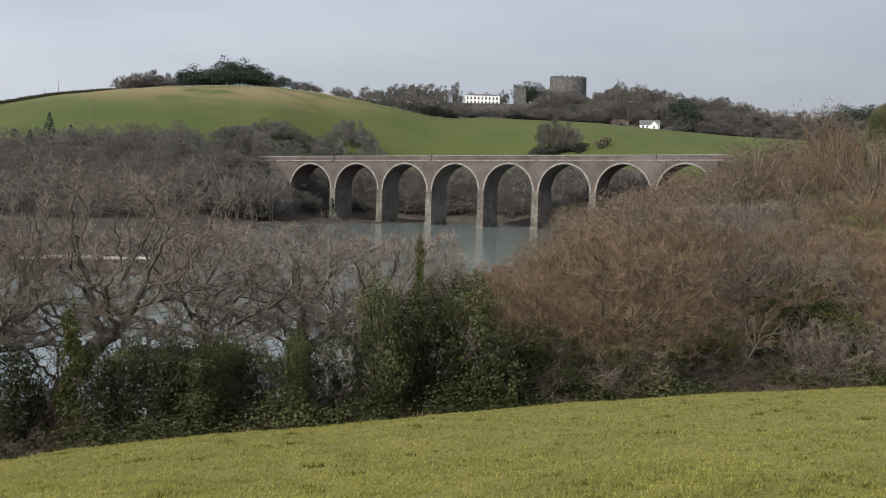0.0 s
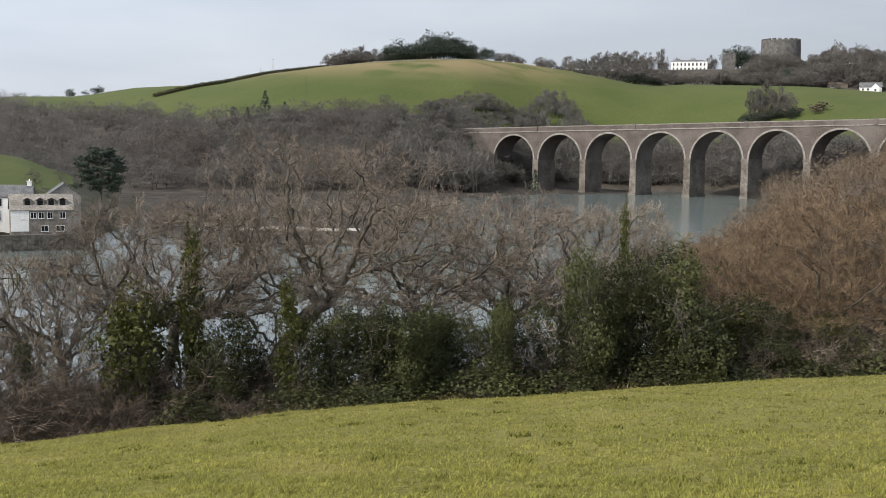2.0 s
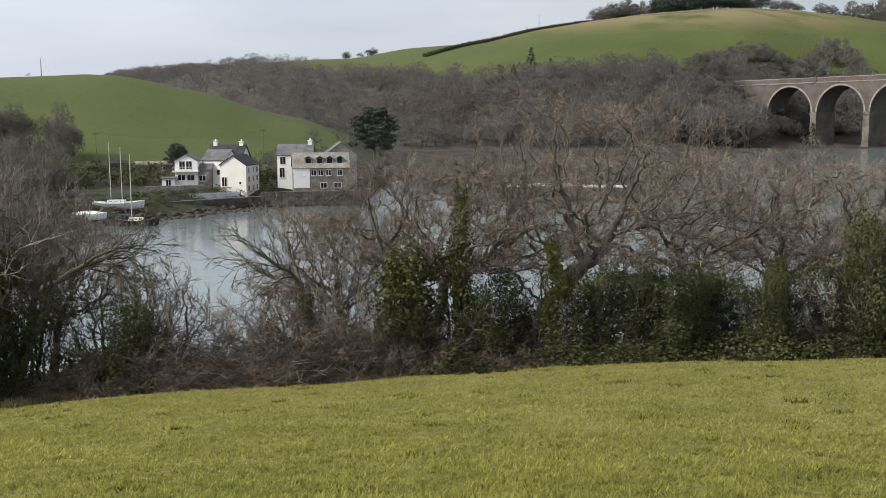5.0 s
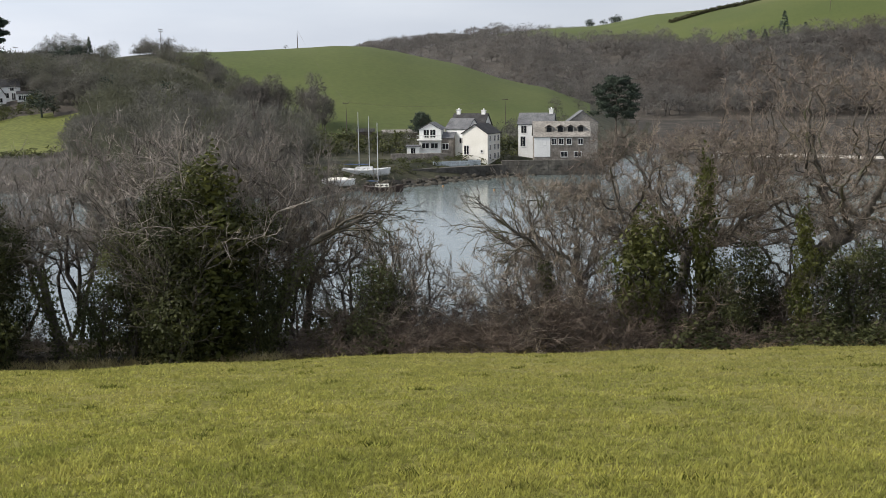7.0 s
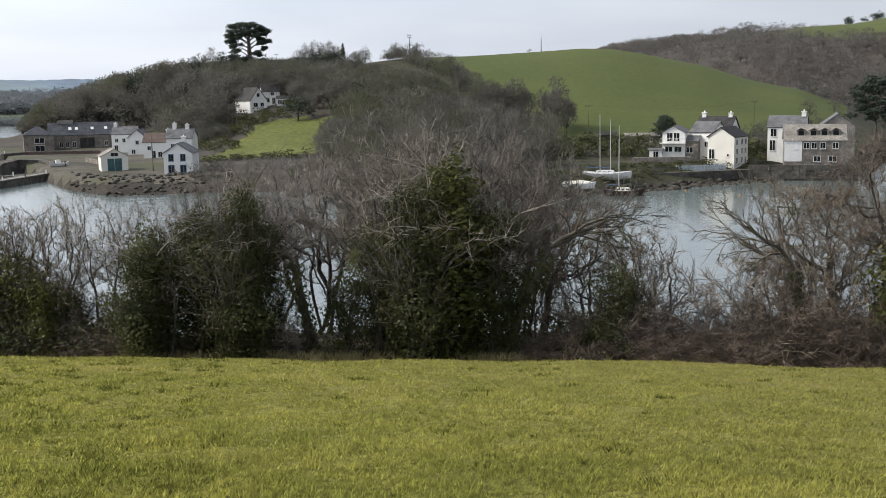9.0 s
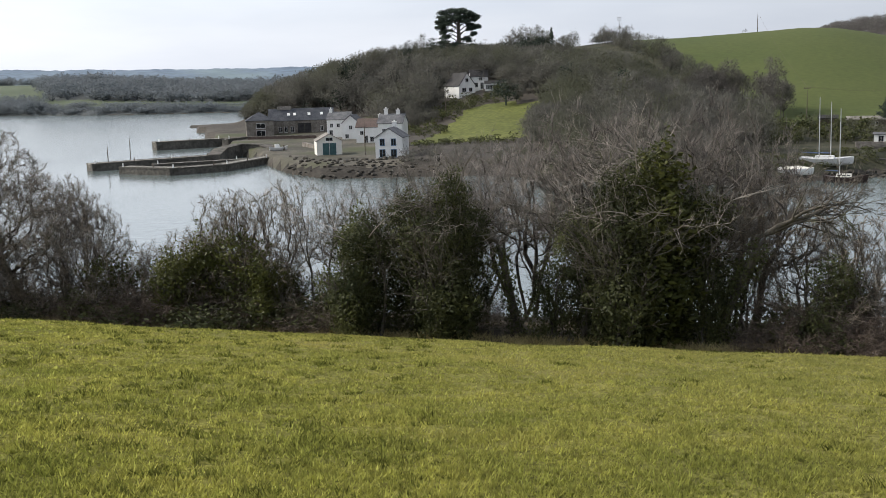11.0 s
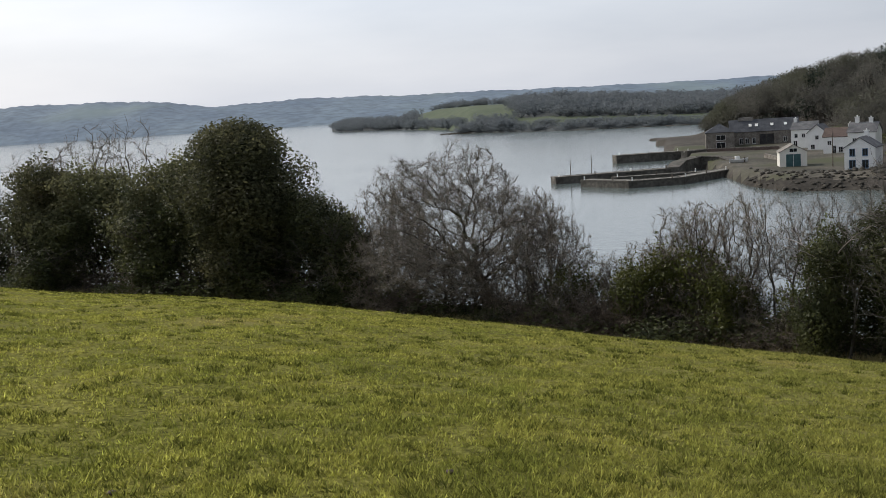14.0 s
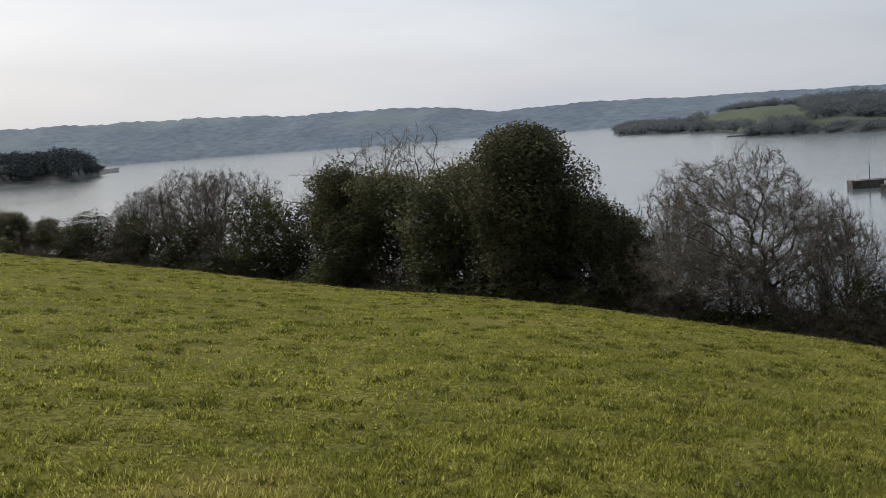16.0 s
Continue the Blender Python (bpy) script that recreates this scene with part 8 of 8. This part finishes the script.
def build_landmark_trees():
    rng = np.random.default_rng(77)
    # flat-topped cedar on the headland
    root = thing("cedar_tree", "tall dark cedar with flat spreading layers", "tree")
    az, d = 59.35, 428
    root.matrix_basis = Matrix.Translation(at(az, d, ground_z(az, d) + 4.5)) @ pose(0, 0, 0, 0, 0, az)
    tr, lf = Builder(), Builder()
    tr.tube(np.array([[0, 0, -7], [0.4, 0, 5], [0.2, 0, 11], [0.8, 0, 16.0]]), [1.0, 0.85, 0.6, 0.15], 8)
    # flat pads of needles, tier over tier: height, reach to the side, reach away, breadth
    for h, x, y, w in ((15.9, 1.2, 0, 3.0), (16.3, -1.2, 0.6, 3.2), (15.4, 3.6, -0.6, 2.6), (15.1, -3.8, 0.4, 2.8), (14.2, 5.8, 0.4, 2.2), (13.6, -5.6, -0.5, 2.4), (12.9, 7.0, 0, 1.9), (12.2, -6.4, 0.6, 2.0), (13.8, 1.4, 3.4, 2.8), (13.6, 0.6, -3.4, 2.8),
                       (11.4, -4.6, -0.8, 2.2), (11.0, 5.0, 0.9, 1.9), (9.9, 6.6, -0.3, 1.9), (9.2, 4.2, -1.4, 1.5), (10.0, -6.0, 0.3, 1.9), (8.4, -4.6, 0.8, 2.2), (12.4, -2.0, 1.6, 2.4), (12.0, 2.4, -1.6, 2.0), (7.4, 6.2, 0.6, 1.4), (6.6, -3.4, 0, 1.8), (5.4, 3.4, 0.4, 2.4), (4.6, -5.4, -0.4, 2.6), (3.4, 0.6, 1.6, 3.0), (3.0, -3.0, -1.4, 3.0), (2.6, 4.6, 0, 2.6), (1.2, 1.2, -2, 3.2)):
        tip = np.array([x, y, h])
        tr.tube(np.array([[0.4, 0, h - 2.6], tip * (0.5, 0.5, 1) - (0, 0, 0.9), tip - (0, 0, 0.2)]), [0.26, 0.17, 0.07], 5)
        for k in range(6):
            q = tip + rng.normal(size=3) * (w * 0.48, w * 0.48, 0.3)
            p, u = blob_points(rng, 150, q, (w * 0.72, w * 0.72, 0.75), 0.35, 0.2)
            lf.leaves(p, u, 0.30, rng)
    tr.done("trunk", M_BARK, root)
    lf.done("crown", M_PINE, root)
    # pine by the mill, round tree by the sheds: height, breadth, flatness of the pads
    for kind, az, d, h, wide, flat, mat, label in (("pine_tree", 27.9, 268, 17.2, 6.2, 0.10, M_PINE, "broad dark pine beside the mill house"), ("pine_tree", 38.0, 252, 8.0, 2.6, 0.2, M_PINE, "small dark evergreen tree by the sheds")):
        root = thing(kind, label, "tree")
        root.matrix_basis = Matrix.Translation(at(az, d, ground_z(az, d)))
        tr, lf = Builder(), Builder()
        tr.tube(np.array([[0, 0, -0.5], [0.2, 0, h * 0.5], [0, 0.1, h * 0.9]]), [0.32, 0.22, 0.06], 7)
        for k in range(44):
            u = (k + 0.5) / 44
            hh = (0.42 + 0.55 * u) * h
            rr = wide * math.sqrt(max(0.02, 1 - ((u - 0.35) / 0.68) ** 2)) * rng.uniform(0.3, 1.0)
            a = k * 2.4
            c = np.array([math.cos(a) * rr, math.sin(a) * rr, hh])
            tr.tube(np.array([[0, 0, hh - 0.8], c * (0.6, 0.6, 1) - (0, 0, 0.2), c]), [0.10, 0.06, 0.02], 4)
            p, o = blob_points(rng, 230, c, (wide * 0.27, wide * 0.27, wide * flat), 0.35, 0.3)
            lf.leaves(p, o, 0.05 * wide ** 0.9, rng)
        tr.done("trunk", M_BARK, root)
        lf.done("crown", mat, root)


def build_shore_rocks():
    """Weedy boulders along the sea wall and round the passage foreshore."""
    rng = np.random.default_rng(12)
    b = Builder()
    bm = bmesh.new()
    bmesh.ops.create_icosphere(bm, subdivisions=1, radius=1.0)
    ball = np.array([v.co[:] for v in bm.verts])
    tri = np.array([[v.index for v in f.verts] for f in bm.faces])
    bm.free()
    for a0, a1, r0, r1, n, big in ((28.8, 40.0, -3.0, 4.0, 420, 0.9), (40, 50, -2, 6, 120, 0.7), (60.5, 68.4, 0.0, 22.0, 260, 0.6)):
        for k in range(n):
            az = rng.uniform(a0, a1)
            r = float(shore(np.array([az]))[0]) + rng.uniform(r0, r1)
            s = rng.uniform(0.25, 1.0) * big
            p = ball * rng.uniform(0.75, 1.2, (len(ball), 1)) * np.array([s * rng.uniform(0.8, 1.5), s, s * rng.uniform(0.5, 0.8)])
            o = at(az, r, max(ground_z(az, r), -0.2) + s * 0.1)
            b.add(p + np.array(o), tri)
    tagged(b.done("shore_rocks", M_ROCK), "dark weedy boulders along the shore", "rocks", kind="stuff")


build_hamlet()
build_fence()
build_wires()
build_shore_rocks()
build_passage()
build_yard()
build_castle()
build_poles()
build_boats()
build_landmark_trees()


# ---- grass ----
STONES = ((82.3, 10.6, 0.034, M_WHITE, "white_stone", "small white stone lying in the turf"), (103.8, 6.6, 0.030, M_TILE, "soil_clod", "brown clod of soil in the turf"), (86.5, 6.9, 0.028, M_TILE, "soil_clod", "brown clod of soil in the turf"))


def build_grass():
    rng = np.random.default_rng(3)
    n = 220000
    az = rng.uniform(-25, 124, n)
    hf = hedge_far(az)
    r = 3.6 + (hf - 3.8) * rng.uniform(0, 1, n) ** 1.75
    clump = np.sin(az * 0.9 + r * 1.1) * np.sin(az * 0.37 - r * 0.7) + 0.5 * np.sin(r * 2.3 + az * 1.7)
    h = (0.017 + 0.018 * rng.uniform(0, 1, n)) * (1 + 0.20 * clump)
    h = np.where(rng.uniform(0, 1, n) < 0.05, h * 1.6, h)
    # a third of the blades gather in taller tufts
    tufts = 14000
    ta = rng.uniform(-25, 124, tufts)
    tr = 3.8 + (hedge_far(ta) - 4.2) * rng.uniform(0, 1, tufts) ** 1.6
    pick = rng.integers(tufts, size=n)
    gather = rng.uniform(0, 1, n) < 0.5
    r = np.where(gather, tr[pick] + rng.normal(size=n) * 0.05, r)
    az = np.where(gather, ta[pick] + np.degrees(rng.normal(size=n) * 0.07 / r), az)
    h = np.where(gather, h * rng.uniform(1.1, 1.9, n), h) * np.interp(r, [4, 12], [1.35, 1.0])
    z = terrain(az, r)[0]
    x, y = -np.sin(np.radians(az)) * r, np.cos(np.radians(az)) * r
    z = z + 0.05 * np.sin(x * 0.9 + 1.3 * np.sin(y * 0.5)) * np.sin(y * 0.8 + x * 0.3) * np.clip(r / 12, 0, 1) - 0.006
    b = Builder()
    for k in range(4):
        jit = rng.normal(size=(n, 2)) * 0.028
        p = np.stack([x + jit[:, 0], y + jit[:, 1], z], -1)
        turn, lean = rng.uniform(0, 2 * math.pi, n), rng.uniform(0.25, 1.3, n)
        d = np.stack([np.cos(turn) * lean * h, np.sin(turn) * lean * h, h * rng.uniform(0.7, 1.1, n)], -1)
        w = (0.0036 + 0.00055 * r)[:, None]
        side = np.stack([-np.sin(turn), np.cos(turn), 0 * turn], -1) * w
        b.add(np.stack([p - side, p + side, p + d], 1).reshape(-1, 3), np.arange(3 * n).reshape(-1, 3))
    tagged(b.done("grass", M_BLADE), "short grazed pasture grass", "grass", kind="stuff")
    n, per = 1900, 32
    az = np.where(rng.uniform(0, 1, n) < 0.75, rng.uniform(62, 124, n), rng.uniform(-25, 124, n))
    r = 3.8 + (hedge_far(az) - 4.4) * rng.uniform(0, 1, n) ** 1.5
    size = rng.uniform(0.6, 1.5, n)
    ta, tr, ts = np.repeat(az, per), np.repeat(r, per), np.repeat(size, per)
    x, y = -np.sin(np.radians(ta)) * tr + rng.normal(size=n * per) * 0.055 * ts, np.cos(np.radians(ta)) * tr + rng.normal(size=n * per) * 0.055 * ts
    rr = np.hypot(x, y)
    z = terrain(np.degrees(np.arctan2(-x, y)), rr)[0] + 0.05 * np.sin(x * 0.9 + 1.3 * np.sin(y * 0.5)) * np.sin(y * 0.8 + x * 0.3) * np.clip(rr / 12, 0, 1) - 0.006
    h = rng.uniform(0.028, 0.058, n * per) * ts
    b = Builder()
    d = np.stack([rng.normal(size=n * per) * 0.55 * h, rng.normal(size=n * per) * 0.55 * h, h], -1)
    b.blades(np.stack([x, y, z], -1), d, 0.005 + 0.0005 * rr, rng)
    tagged(b.done("grass_tufts", M_TUFT), "darker rank tufts in the pasture grass", "grass", kind="stuff")
    n = 8500
    az = rng.uniform(-25, 124, n)
    r = hedge_far(az) + rng.normal(size=n) * 0.28 + 0.15
    z = terrain(az, r)[0] - 0.02
    x, y = -np.sin(np.radians(az)) * r, np.cos(np.radians(az)) * r
    h = rng.uniform(0.10, 0.32, n)
    b = Builder()
    for k in range(4):
        p = np.stack([x + rng.normal(size=n) * 0.05, y + rng.normal(size=n) * 0.05, z], -1)
        d = np.stack([rng.normal(size=n) * 0.5 * h, rng.normal(size=n) * 0.5 * h, h], -1)
        b.blades(p, d, np.full(n, 0.011), rng)
    tagged(b.done("verge_grass", M_DRY), "dry pale grass along the foot of the hedge", "grass", kind="stuff")
    # pale stones and turned-up soil in the turf
    for az, r, s, mat, name, label in STONES:
        p, u = blob_points(np.random.default_rng(int(az)), 60, (0, 0, 0), (s, s, s * 0.55), 0.2, 0.9)
        bm = bmesh.new()
        for q in p:
            bm.verts.new(q)
        bmesh.ops.convex_hull(bm, input=bm.verts)
        me = bpy.data.meshes.new(name)
        bm.to_mesh(me)
        bm.free()
        me.materials.append(mat)
        ob = tagged(new(name, me), label, "stone")
        ob.matrix_basis = Matrix.Translation(at(az, r, ground_z(az, r) + s * 0.3))


build_grass()
